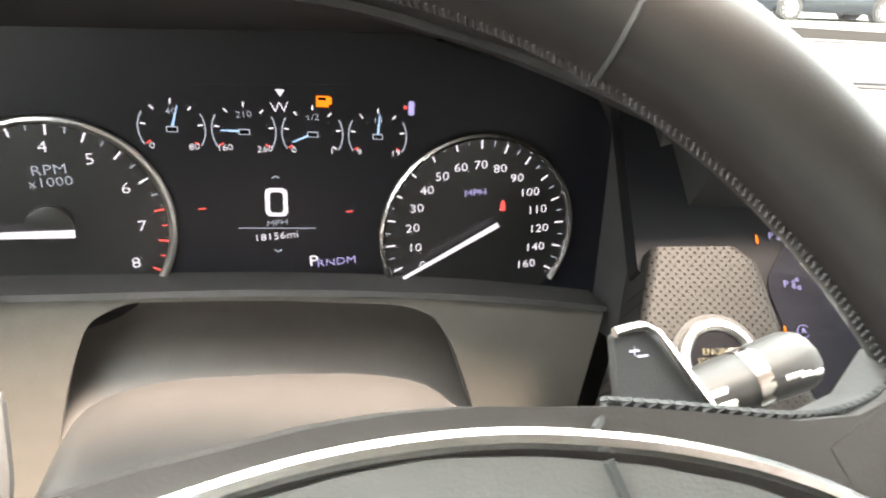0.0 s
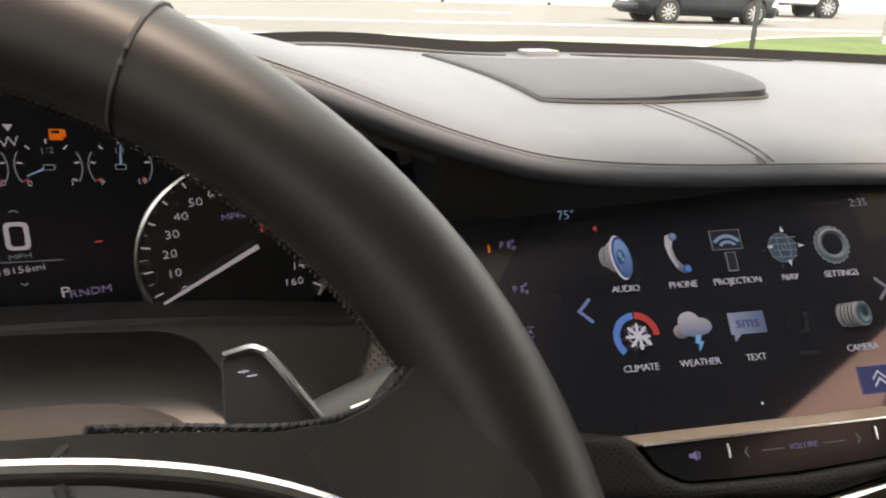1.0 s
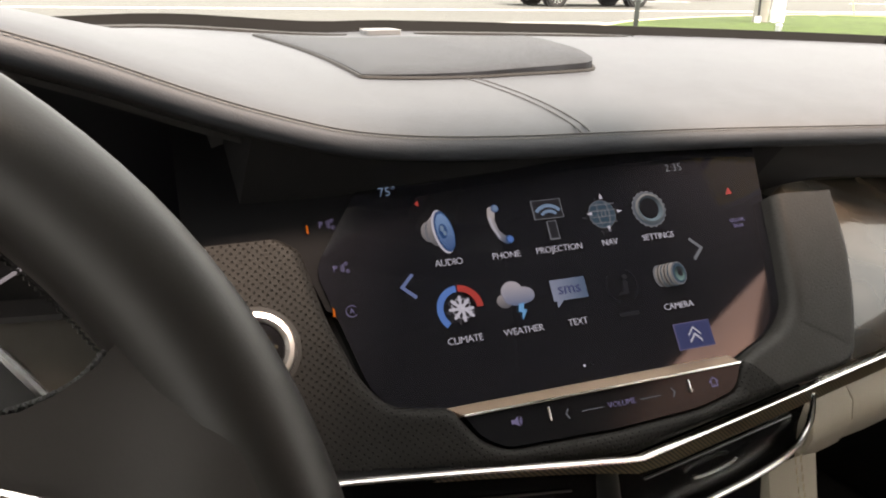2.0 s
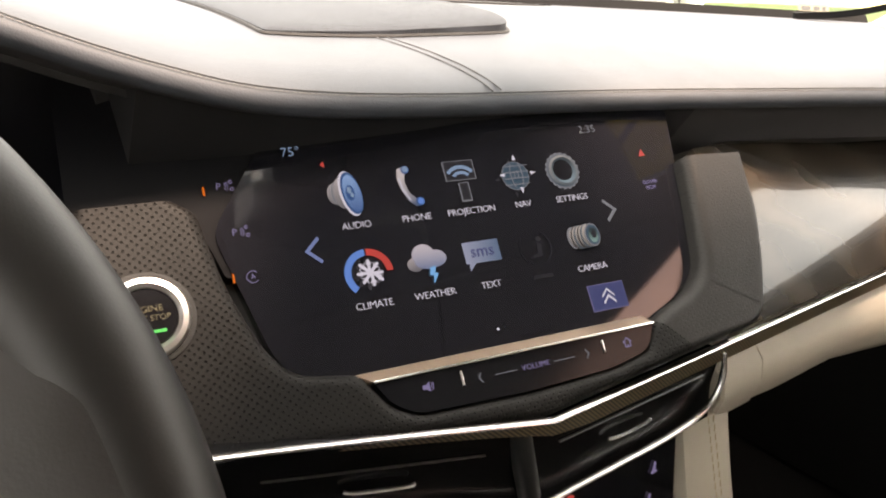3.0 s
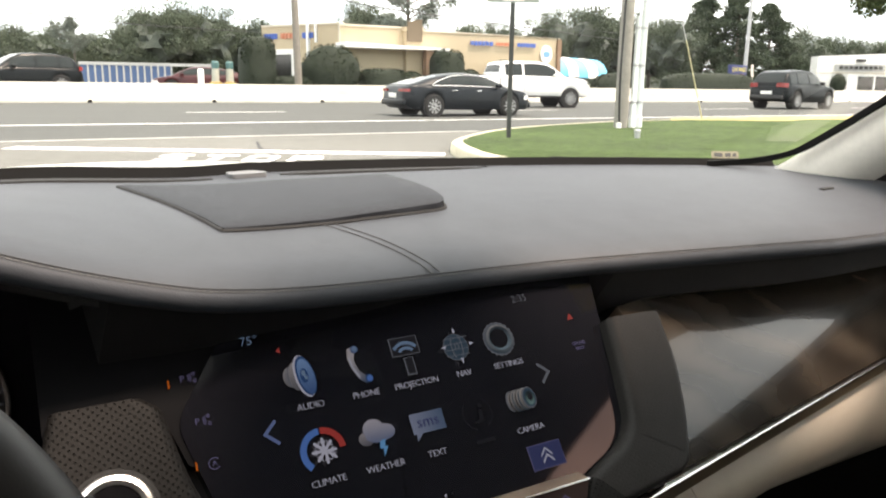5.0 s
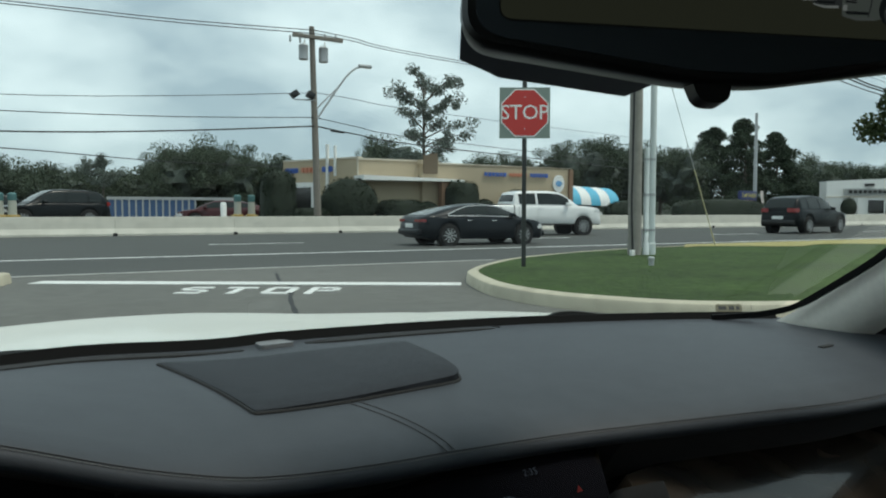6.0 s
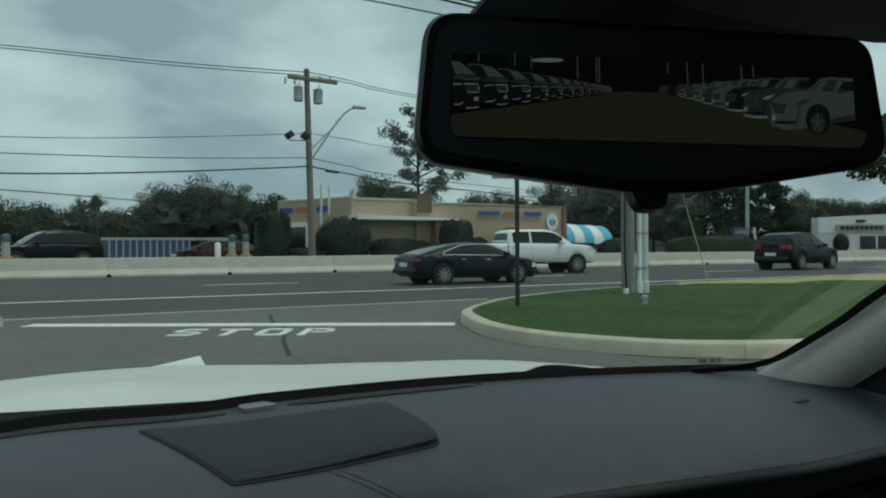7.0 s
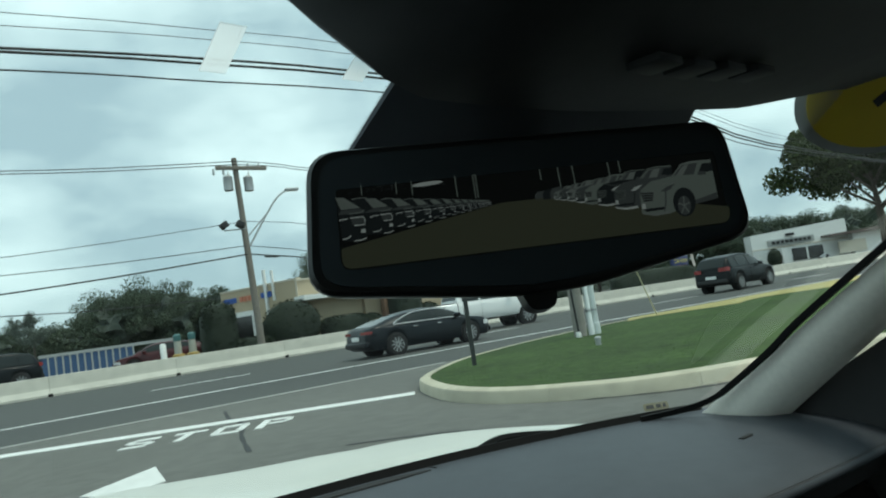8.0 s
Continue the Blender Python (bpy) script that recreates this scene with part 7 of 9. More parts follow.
def tree(label, s, n, h, r, seed, material, kind="oak", trunk=0.2, base=0.35, group=""):
    """Trunk, limbs and a crown of leaf clumps with gaps."""
    rng = random.Random(seed)
    t = thing("tree", label, "tree", at_road(s, n, GZ - 0.2), group)
    bm = bmesh.new()
    lean = Vector((rng.uniform(-0.04, 0.04), rng.uniform(-0.04, 0.04), 0)) * h
    top = h * (0.93 if kind != "oak" else 0.6)
    path = [Vector((0, 0, 0)), Vector((0, 0, h * 0.3)) + lean * 0.3, Vector((0, 0, top)) + lean]
    b_tube(bm, spline(path, 8), trunk, 8, up=(1, 0, 0), scale=[1.25, 1, 0.9, 0.8, 0.65, 0.5, 0.35, 0.2])
    clumps = []
    limbs = {"oak": 12, "pine": 26, "sparse": 22, "cone": 0}[kind]
    for i in range(limbs):
        f = base + (0.96 - base) * (i + rng.random()) / limbs
        a = rng.random() * 6.28
        if kind == "oak":
            reach = r * math.sqrt(max(0.05, 1 - ((f - 0.62) / 0.42) ** 2)) * rng.uniform(0.55, 1.0)
            z0, z1 = h * f * 0.6, h * f
        elif kind == "pine":
            reach = r * (1.05 - f) / (1.05 - base) * rng.uniform(0.7, 1.1)
            z0, z1 = h * f, h * f - reach * 0.05
        else:
            reach = r * math.sqrt(max(0.08, 1 - ((f - 0.6) / 0.45) ** 2)) * rng.uniform(0.35, 1.05)
            z0, z1 = h * f * 0.85, h * f
        tip = Vector((math.cos(a) * reach, math.sin(a) * reach, z1)) + lean * f
        root = Vector((0, 0, min(z0, top))) + lean * (z0 / max(top, 0.1))
        b_tube(bm, [root, root.lerp(tip, 0.5) + Vector((0, 0, reach * 0.08)), tip], trunk * 0.32, 5, up=(0.2, 0.3, 1), scale=[1, 0.7, 0.3])
        clumps.append((tip, r * rng.uniform(0.24, 0.40) * (1.0 if r < 7 else 0.6) if kind == "oak" else r * rng.uniform(0.13, 0.24)))
        if kind == "sparse":
            for q in (0.45, 0.7, 0.85):
                clumps.append((root.lerp(tip, q) + Vector((rng.uniform(-1, 1), rng.uniform(-1, 1), rng.uniform(-0.3, 0.6))) * r * 0.12, r * rng.uniform(0.10, 0.17)))
        else:
            clumps.append((root.lerp(tip, 0.62) + Vector((0, 0, r * 0.06)), r * rng.uniform(0.20, 0.34) if kind == "oak" else r * rng.uniform(0.12, 0.22)))
    if kind == "oak":
        clumps.append((Vector((0, 0, h * 0.86)) + lean, r * 0.42))
    part("trunk", bm, BARK, t)
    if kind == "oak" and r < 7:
        # Solid core added to close sky gaps, standing for the crown's shaded inside.
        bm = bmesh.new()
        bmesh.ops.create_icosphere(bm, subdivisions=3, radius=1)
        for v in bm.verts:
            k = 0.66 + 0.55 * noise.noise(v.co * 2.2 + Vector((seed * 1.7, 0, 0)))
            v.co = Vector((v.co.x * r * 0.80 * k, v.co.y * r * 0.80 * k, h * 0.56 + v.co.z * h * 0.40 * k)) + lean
        part("inner_crown", bm, LEAFHAZE, t, "solid core standing for the shaded inside of the crown")
    if kind == "oak":
        for _ in range(14 if r < 7 else 34):
            d = Vector((rng.gauss(0, 1), rng.gauss(0, 1), rng.gauss(0, 1))).normalized() * rng.random() ** 0.5
            clumps.append((Vector((d.x * r * 0.75, d.y * r * 0.75, h * (0.60 if r < 7 else 0.72) + d.z * h * (0.30 if r < 7 else 0.24))) + lean, r * rng.uniform(0.26, 0.36) * (1.0 if r < 7 else 0.6)))
    elif kind == "pine":
        for i in range(16):
            f = base + (0.95 - base) * i / 16
            clumps.append((Vector((rng.uniform(-0.2, 0.2) * r, rng.uniform(-0.2, 0.2) * r, h * f)) + lean * f, r * (0.42 - 0.25 * f)))
    per = {"oak": 420 if r < 7 else 900, "pine": 330, "sparse": 130, "cone": 0}[kind]
    crown(t, clumps, per, max(0.06, r * 0.024) if r < 7 else 0.16, material, rng, 0.75 if kind != "pine" else 0.5)
    return t


# the wooded skyline: left, behind the building, right
LEFT = [(-12, 4.6), (-8, 4.4), (-5, 4.5), (-3.0, 4.2), (-1.1, 3.6), (0.4, 3.7), (1.5, 3.8), (4.1, 3.1), (5.4, 3.4), (6.9, 5.1), (8.0, 5.4), (9.1, 5.7), (10.5, 5.6), (11.9, 5.6), (13.9, 4.9), (15.2, 4.4)]
for i, (s, z) in enumerate(LEFT):
    s1, n1, z1 = far(s, 55, z, 96 + 5 * math.sin(i * 2.3))
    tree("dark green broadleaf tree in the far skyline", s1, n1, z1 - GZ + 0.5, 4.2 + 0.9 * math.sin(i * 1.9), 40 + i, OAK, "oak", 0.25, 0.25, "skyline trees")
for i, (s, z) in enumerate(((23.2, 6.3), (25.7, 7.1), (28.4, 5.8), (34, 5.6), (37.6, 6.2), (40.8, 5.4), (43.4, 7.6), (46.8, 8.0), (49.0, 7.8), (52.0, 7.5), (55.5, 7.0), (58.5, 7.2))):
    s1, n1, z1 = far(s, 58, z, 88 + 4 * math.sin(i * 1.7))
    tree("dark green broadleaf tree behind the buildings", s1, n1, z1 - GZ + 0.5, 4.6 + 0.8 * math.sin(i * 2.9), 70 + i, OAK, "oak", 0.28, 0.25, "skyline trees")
for i, (s, z) in enumerate(((50.5, 6.6), (54.1, 8.6), (58.6, 9.6), (62.8, 8.6), (66.5, 6.4), (69.5, 5.6), (73.8, 5.9), (77.5, 5.6), (82, 5.9), (88, 6.2), (95, 6.0), (104, 6.4))):
    s1, n1, z1 = far(s, 50, z, 74 + 5 * math.sin(i * 2.1))
    pine = i in (1, 2, 3)
    tree("tall dark green pine in the far skyline" if pine else "dark green broadleaf tree beyond the road", s1, n1, z1 - GZ + 0.4, 6.0 if pine else 4.8, 90 + i, PINE if pine else OAK, "pine" if pine else "oak", 0.3, 0.18, "skyline trees")
s1, n1, z1 = far(23.6, 48, 11.5, 72)
tree("tall airy pine above the building, its green paled as haze", s1, n1, z1 - GZ, 5.0, 11, GREYGREEN, "sparse", 0.28, 0.36)
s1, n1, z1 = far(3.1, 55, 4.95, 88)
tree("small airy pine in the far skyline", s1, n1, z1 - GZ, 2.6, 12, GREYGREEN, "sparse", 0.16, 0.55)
s1, n1, z1 = far(46.5, 25, 10.2, 31)
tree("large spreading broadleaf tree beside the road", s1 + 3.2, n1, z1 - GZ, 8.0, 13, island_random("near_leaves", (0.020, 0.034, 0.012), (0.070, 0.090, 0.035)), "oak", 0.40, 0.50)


def far_woods():
    """The dense low wood that closes the view between the trees."""
    rng = random.Random(3)
    clumps = []
    for i in range(420):
        s = -190 + 460 * i / 419
        n = 104 + rng.uniform(-6, 10)
        h = 4.6 + 1.6 * math.sin(s * 0.09) + rng.uniform(-1, 1.0)
        for z in (0.8, 2.2, h * 0.75):
            clumps.append((rd(s + rng.uniform(-1, 1), n, GZ + z), 2.4))
    V, F = leaves(clumps, 120, 0.20, rng)
    me = bpy.data.meshes.new("far_woods")
    me.from_pydata([tuple(v) for v in V], [], F)
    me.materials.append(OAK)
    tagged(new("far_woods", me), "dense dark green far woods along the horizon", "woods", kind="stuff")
    ob = part("hill", loft([[rd(s, n, z) for s in range(-400, 601, 50)] for n, z in ((110, GZ - 0.5), (113, 3.6), (150, 4.0), (180, GZ - 0.5))], closed=False), LEAFHAZE)
    tagged(ob, "dark wooded rise behind the far trees", "backdrop", kind="structure")


far_woods()


def hedge(label, s, n, w, h, d, seed, shape="ball"):
    rng = random.Random(seed)
    t = thing("hedge_bush", label, "bush", at_road(s, n), "clipped bushes by the building")
    bm = bmesh.new()
    bmesh.ops.create_icosphere(bm, subdivisions=3, radius=1)
    for v in bm.verts:
        k = 1 + 0.06 * noise.noise(v.co * 3 + Vector((seed, 0, 0)))
        e = 0.75 if shape == "ball" else 0.55
        c = v.co
        c = Vector([math.copysign(abs(q) ** e, q) for q in c]) if shape != "ball" else c
        v.co = Vector((c.x * w / 2 * k, c.y * d / 2 * k, h * 0.5 + c.z * h * 0.5 * k))
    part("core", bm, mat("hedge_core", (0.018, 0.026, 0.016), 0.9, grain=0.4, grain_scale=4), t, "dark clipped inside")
    V, F = [], []
    for _ in range(2200):
        c = Vector((rng.gauss(0, 1), rng.gauss(0, 1), rng.gauss(0, 1))).normalized()
        if shape != "ball":
            c = Vector([math.copysign(abs(q) ** 0.55, q) for q in c])
        p = Vector((c.x * w / 2, c.y * d / 2, h * 0.5 + c.z * h * 0.5)) * rng.uniform(0.97, 1.05)
        a, b = Vector((rng.uniform(-1, 1), rng.uniform(-1, 1), rng.uniform(-1, 1))).normalized(), Vector((rng.uniform(-1, 1), rng.uniform(-1, 1), rng.uniform(-1, 1))).normalized()
        k = len(V)
        q = 0.05
        V += [p - a * q, p + b * q * 0.7, p + a * q, p - b * q * 0.7]
        F.append((k, k + 1, k + 2, k + 3))
    me = bpy.data.meshes.new("leaves")
    me.from_pydata([tuple(v) for v in V], [], F)
    me.materials.append(HEDGE)
    ob = new("leaves", me)
    ob.parent = t


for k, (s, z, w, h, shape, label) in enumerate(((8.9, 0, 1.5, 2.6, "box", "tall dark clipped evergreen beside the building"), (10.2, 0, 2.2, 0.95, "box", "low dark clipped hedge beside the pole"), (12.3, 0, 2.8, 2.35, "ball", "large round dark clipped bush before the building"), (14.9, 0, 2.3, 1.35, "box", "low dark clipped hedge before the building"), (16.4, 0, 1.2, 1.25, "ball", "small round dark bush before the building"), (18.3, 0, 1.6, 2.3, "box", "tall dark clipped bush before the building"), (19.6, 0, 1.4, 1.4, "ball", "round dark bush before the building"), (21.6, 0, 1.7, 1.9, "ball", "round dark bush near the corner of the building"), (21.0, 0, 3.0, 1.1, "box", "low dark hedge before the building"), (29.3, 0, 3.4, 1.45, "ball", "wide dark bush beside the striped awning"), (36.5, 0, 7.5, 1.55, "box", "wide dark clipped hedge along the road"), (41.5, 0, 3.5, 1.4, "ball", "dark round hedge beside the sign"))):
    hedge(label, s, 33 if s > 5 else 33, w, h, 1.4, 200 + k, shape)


def building():
    b = thing("car_wash_building", "low tan stucco building with a flat roof across the road", "building")
    q = lambda s, n, z: rd(s, n, z)  # noqa: E731

    def slab(name, s0, s1, n0, n1, z0, z1, m, label="", z1b=None, bev=0.0):
        bm = bmesh.new()
        b_loft(bm, [[q(s0, n0, z0), q(s1, n0, z0), q(s1, n1, z0), q(s0, n1, z0)], [q(s0, n0, z1), q(s1, n0, z1b or z1), q(s1, n1, z1b or z1), q(s0, n1, z1)]])
        return part(name, bm, m, b, label, smooth=False)

    slab("wall", 16.6, 25.9, 34.0, 46, GZ, 3.48, STUCCO, "tan stucco wall", 3.36)
    slab("wall", 13.3, 16.6, 34.4, 46, GZ, 3.55, STUCCO, "tan stucco wall")
    slab("side_wall", 13.28, 13.5, 34.4, 48, GZ, 3.62, STUCCOL, "pale stucco side wall")
    slab("parapet", 16.5, 17.5, 33.95, 37, 3.4, 3.62, STUCCO)
    # Return of the higher wing; the dark brown stands for its shade.
    slab("parapet_return", 16.62, 17.42, 33.90, 34.0, 2.92, 3.85, mat("shaded_brown", (0.15, 0.115, 0.08), 0.9, grain=0.2), "parapet return, its shade put into the dark brown", 3.98)
    slab("pilaster", 25.72, 25.98, 33.88, 34.0, GZ, 3.34, mat("pier_brick", (0.24, 0.15, 0.10), 0.9, grain=0.3, grain_scale=8), "brown brick pilaster")
    slab("coping", 13.25, 16.5, 34.35, 34.6, 3.55, 3.63, STUCCOL, "pale roof coping")
    slab("coping", 17.5, 25.95, 33.95, 34.15, 3.42, 3.50, STUCCOL, "pale roof coping", 3.40)
    slab("canopy", 13.1, 18.6, 33.2, 34.5, 2.52, 2.76, WHITES, "white flat canopy", 2.62)
    slab("pier", 17.35, 17.75, 33.3, 33.7, GZ, 2.55, mat("pier_brick", (0.24, 0.15, 0.10), 0.9, grain=0.3, grain_scale=8), "brown brick pier")
    slab("panel", 13.6, 17.2, 34.33, 34.41, 0.5, 2.3, mat("panel_tan", (0.50, 0.42, 0.30), 0.9, grain=0.1, grain_scale=3), "plain tan wall panel")
    # the entrance wall, running back from the corner
    c0, c1 = Vector((11.0, 39.5)), Vector((13.35, 34.42))
    way, side = (c1 - c0), Vector((-0.905, -0.426))

    def on_wall(name, g0, g1, z0, z1, d0, d1, m, label=""):
        ring = [c0 + way * g0 + side * d1, c0 + way * g1 + side * d1, c0 + way * g1 + side * d0, c0 + way * g0 + side * d0]
        return part(name, loft([[q(p.x, p.y, z0) for p in ring], [q(p.x, p.y, z1) for p in ring]]), m, b, label, smooth=False)

    on_wall("entrance_wall", 0.0, 1.0, GZ, 3.62, -2.2, 0.0, STUCCO, "tan stucco entrance wall")
    on_wall("coping", 0.0, 1.0, 3.62, 3.70, -0.25, 0.04, STUCCOL, "pale roof coping")
    on_wall("door_frame", 0.08, 0.46, GZ, 2.50, 0.0, 0.08, WHITES, "white door frame")
    on_wall("door", 0.13, 0.40, GZ, 2.25, 0.08, 0.10, BLACK, "dark open doorway")
    on_wall("pipe", 0.60, 0.625, 1.2, 4.4, 0.0, 0.12, WHITES, "white downpipe")
    on_wall("pipe", 0.70, 0.72, 2.8, 4.3, 0.0, 0.10, WHITES, "white downpipe")
    blue, red = mat("sign_blue", (0.05, 0.12, 0.42), 0.5), mat("sign_orange", (0.55, 0.20, 0.12), 0.5)
    for s0, s1, n, z, m, w in ((20.2, 21.6, 33.93, 2.98, blue, 0.3), (21.75, 22.9, 33.93, 2.98, red, 0.25), (23.1, 24.3, 33.93, 2.98, blue, 0.3)):
        k = 6
        for i in range(k):
            a = s0 + (s1 - s0) * i / k
            slab("letter_bar", a, a + (s1 - s0) / k * 0.72, n - 0.06, n, z - w * 0.32 - 0.02 * (i % 2), z + w * 0.32, m, "blue sign bar" if m is blue else "orange sign bar")
    for g0, g1, m in ((0.04, 0.22, blue), (0.26, 0.50, red), (0.54, 0.68, blue)):
        for i in range(5):
            a = g0 + (g1 - g0) * i / 5
            on_wall("letter_bar", a, a + (g1 - g0) / 5 * 0.7, 3.02 - 0.02 * (i % 2), 3.28, 0.0, 0.06, m, "blue sign bar" if m is blue else "orange sign bar")
    part("round_sign", loft([[q(25.0 + 0.38 * math.cos(a), n, 2.55 + 0.48 * math.sin(a)) for a in [2 * math.pi * i / 24 for i in range(24)]] for n in (33.97, 33.90)]), WHITES, b, "round white sign")
    part("round_sign_inner", loft([[q(25.0 + 0.22 * math.cos(a), n, 2.55 + 0.16 * math.sin(a)) for a in [2 * math.pi * i / 16 for i in range(16)]] for n in (33.91, 33.87)]), mat("sign_pale_blue", (0.15, 0.35, 0.60), 0.5), b, "pale blue emblem")
    aw = thing("striped_awning", "blue and white striped barrel awning over a white wall", "awning")
    for k in range(6):
        s0 = 26.1 + 0.72 * k
        m = mat("awning_blue", (0.10, 0.42, 0.60), 0.6, grain=0.05) if k % 2 else WHITES
        prof = [(36.6 - 1.5 * math.cos(a), 1.5 + 1.1 * math.sin(a)) for a in [math.pi * i / 12 for i in range(7)]]
        bm = loft([[q(s, n, z - 0.03 * k) for n, z in prof] + [q(s, n, z - 0.06 - 0.03 * k) for n, z in reversed(prof)] for s in (s0, s0 + 0.72)])
        part("stripe", bm, m, aw)
    part("wall", loft([[q(26.0, 36.7, z), q(30.4, 36.7, z), q(30.4, 37.5, z), q(26.0, 37.5, z)] for z in (GZ, 0.95)]), WHITES, aw, "low white wall", smooth=False)
    part("opening", loft([[q(26.0, 36.9, z), q(30.3, 36.9, z), q(30.3, 37.4, z), q(26.0, 37.4, z)] for z in (0.95, 1.7)]), SATIN, aw, "dark opening under the awning", smooth=False)


building()


def white_store():
    b = thing("white_store", "two-storey white rendered store with a signboard across the road", "building")

    def turned(s, n, z):
        """The store stands turned towards the lot."""
        c, q = math.cos(radians(31)), math.sin(radians(31))
        return rd(84.5 + (s - 84.5) * c + (n - 60) * q, 60 - (s - 84.5) * q + (n - 60) * c, z)

    def slab(name, s0, s1, n0, n1, z0, z1, m, label="", z1b=None):
        part(name, loft([[turned(s0, n0, z0), turned(s1, n0, z0), turned(s1, n1, z0), turned(s0, n1, z0)], [turned(s0, n0, z1), turned(s1, n0, z1b or z1), turned(s1, n1, z1b or z1), turned(s0, n1, z1)]]), m, b, label, smooth=False)

    slab("wall", 84.5, 97, 60, 62, GZ, 4.6, WHITES, "white rendered wall", 5.2)
    slab("wing", 97, 104, 59, 70, GZ, 3.1, WHITES, "low white wing")
    slab("roof", 93.5, 105.5, 57.6, 70, 3.1, 3.35, mat("roof_brown", (0.14, 0.11, 0.10), 0.9, grain=0.2), "brown sloping roof", 3.7)
    slab("band", 84.4, 97.1, 59.9, 60, 2.62, 2.74, STUCCOL, "pale string course")
    slab("signboard", 86.5, 92.5, 59.7, 59.9, 2.9, 3.7, mat("board_grey", (0.35, 0.36, 0.35), 0.7, grain=0.1), "grey signboard")
    for i in range(9):
        slab("letter_bar", 87.0 + 0.58 * i, 87.42 + 0.58 * i, 59.62, 59.7, 3.12, 3.5, SATIN, "dark sign bar")
    slab("sign_lamp", 89.0, 90.0, 59.6, 59.95, 4.0, 4.3, SATIN, "dark sign lamp")
    slab("window", 89.5, 93.5, 59.85, 59.98, 0.7, 2.3, BLACK, "dark shop window")
    slab("window_frame", 91.3, 91.5, 59.8, 59.9, 0.7, 2.3, WHITES, "white glazing bar")
    slab("shutter", 95.0, 98.5, 58.8, 58.98, 0.8, 2.3, STUCCOL, "pale shuttered window")
    slab("window", 104, 106, 58.85, 58.98, 1.2, 2.2, BLACK, "dark window")
    slab("pillar", 87.6, 88.1, 58.6, 59.0, GZ, 2.5, WHITES, "white porch post")
    hedge("dark conical evergreen before the white store", 85.0, 57.4, 1.9, 2.3, 1.6, 330, "ball")


white_store()


# ---------------------------------------------------------------- signs and poles
def stop_sign():
    s = thing("stop_sign", "red octagonal stop sign on a dark green steel post", "road sign", at_road(5.57, 8.27, GZ + 0.13, -29, K * 0.865))
    part("post", prism(rounded([(-0.035, -0.03), (0.035, -0.03), (0.035, 0.03), (-0.035, 0.03)], 0.006, 2), -0.15, 2.95, "z"), DARKG, s)
    c = 2.44
    oct_ = lambda r: [(r * math.cos(radians(22.5 + 45 * i)), c + r * math.sin(radians(22.5 + 45 * i))) for i in range(8)]  # noqa: E731
    part("backing", box(-0.40, 0.40, -0.036, -0.032, c - 0.40, c + 0.40, 0.0), mat("sign_backing", (0.20, 0.25, 0.22), 0.5, grain=0.1), s, "grey green square backing")
    p = part("plate", prism(oct_(0.405), -0.042, -0.037), WHITES, s, "white edged octagonal plate")
    part("face", prism(oct_(0.385), -0.045, -0.0425), REDS, p, "red face")
    lettering("word", "STOP", 0.33, WHITES, pose(0, -0.0465, c, 90, 0, 0), p, 0.001, space=0.95)
    for z in (c - 0.25, c + 0.25):
        part("bolt", lathe([(0.012, 0.0), (0.012, 0.006)], 8), METALG, p, m=pose(0, -0.0455, z, 90, 0, 0))


stop_sign()


def cable(name, pts, r, label, n=14):
    c = thing(name, label, "cable")
    part("cable_run", tube(spline(pts, n), r, 5), WIRE, c)


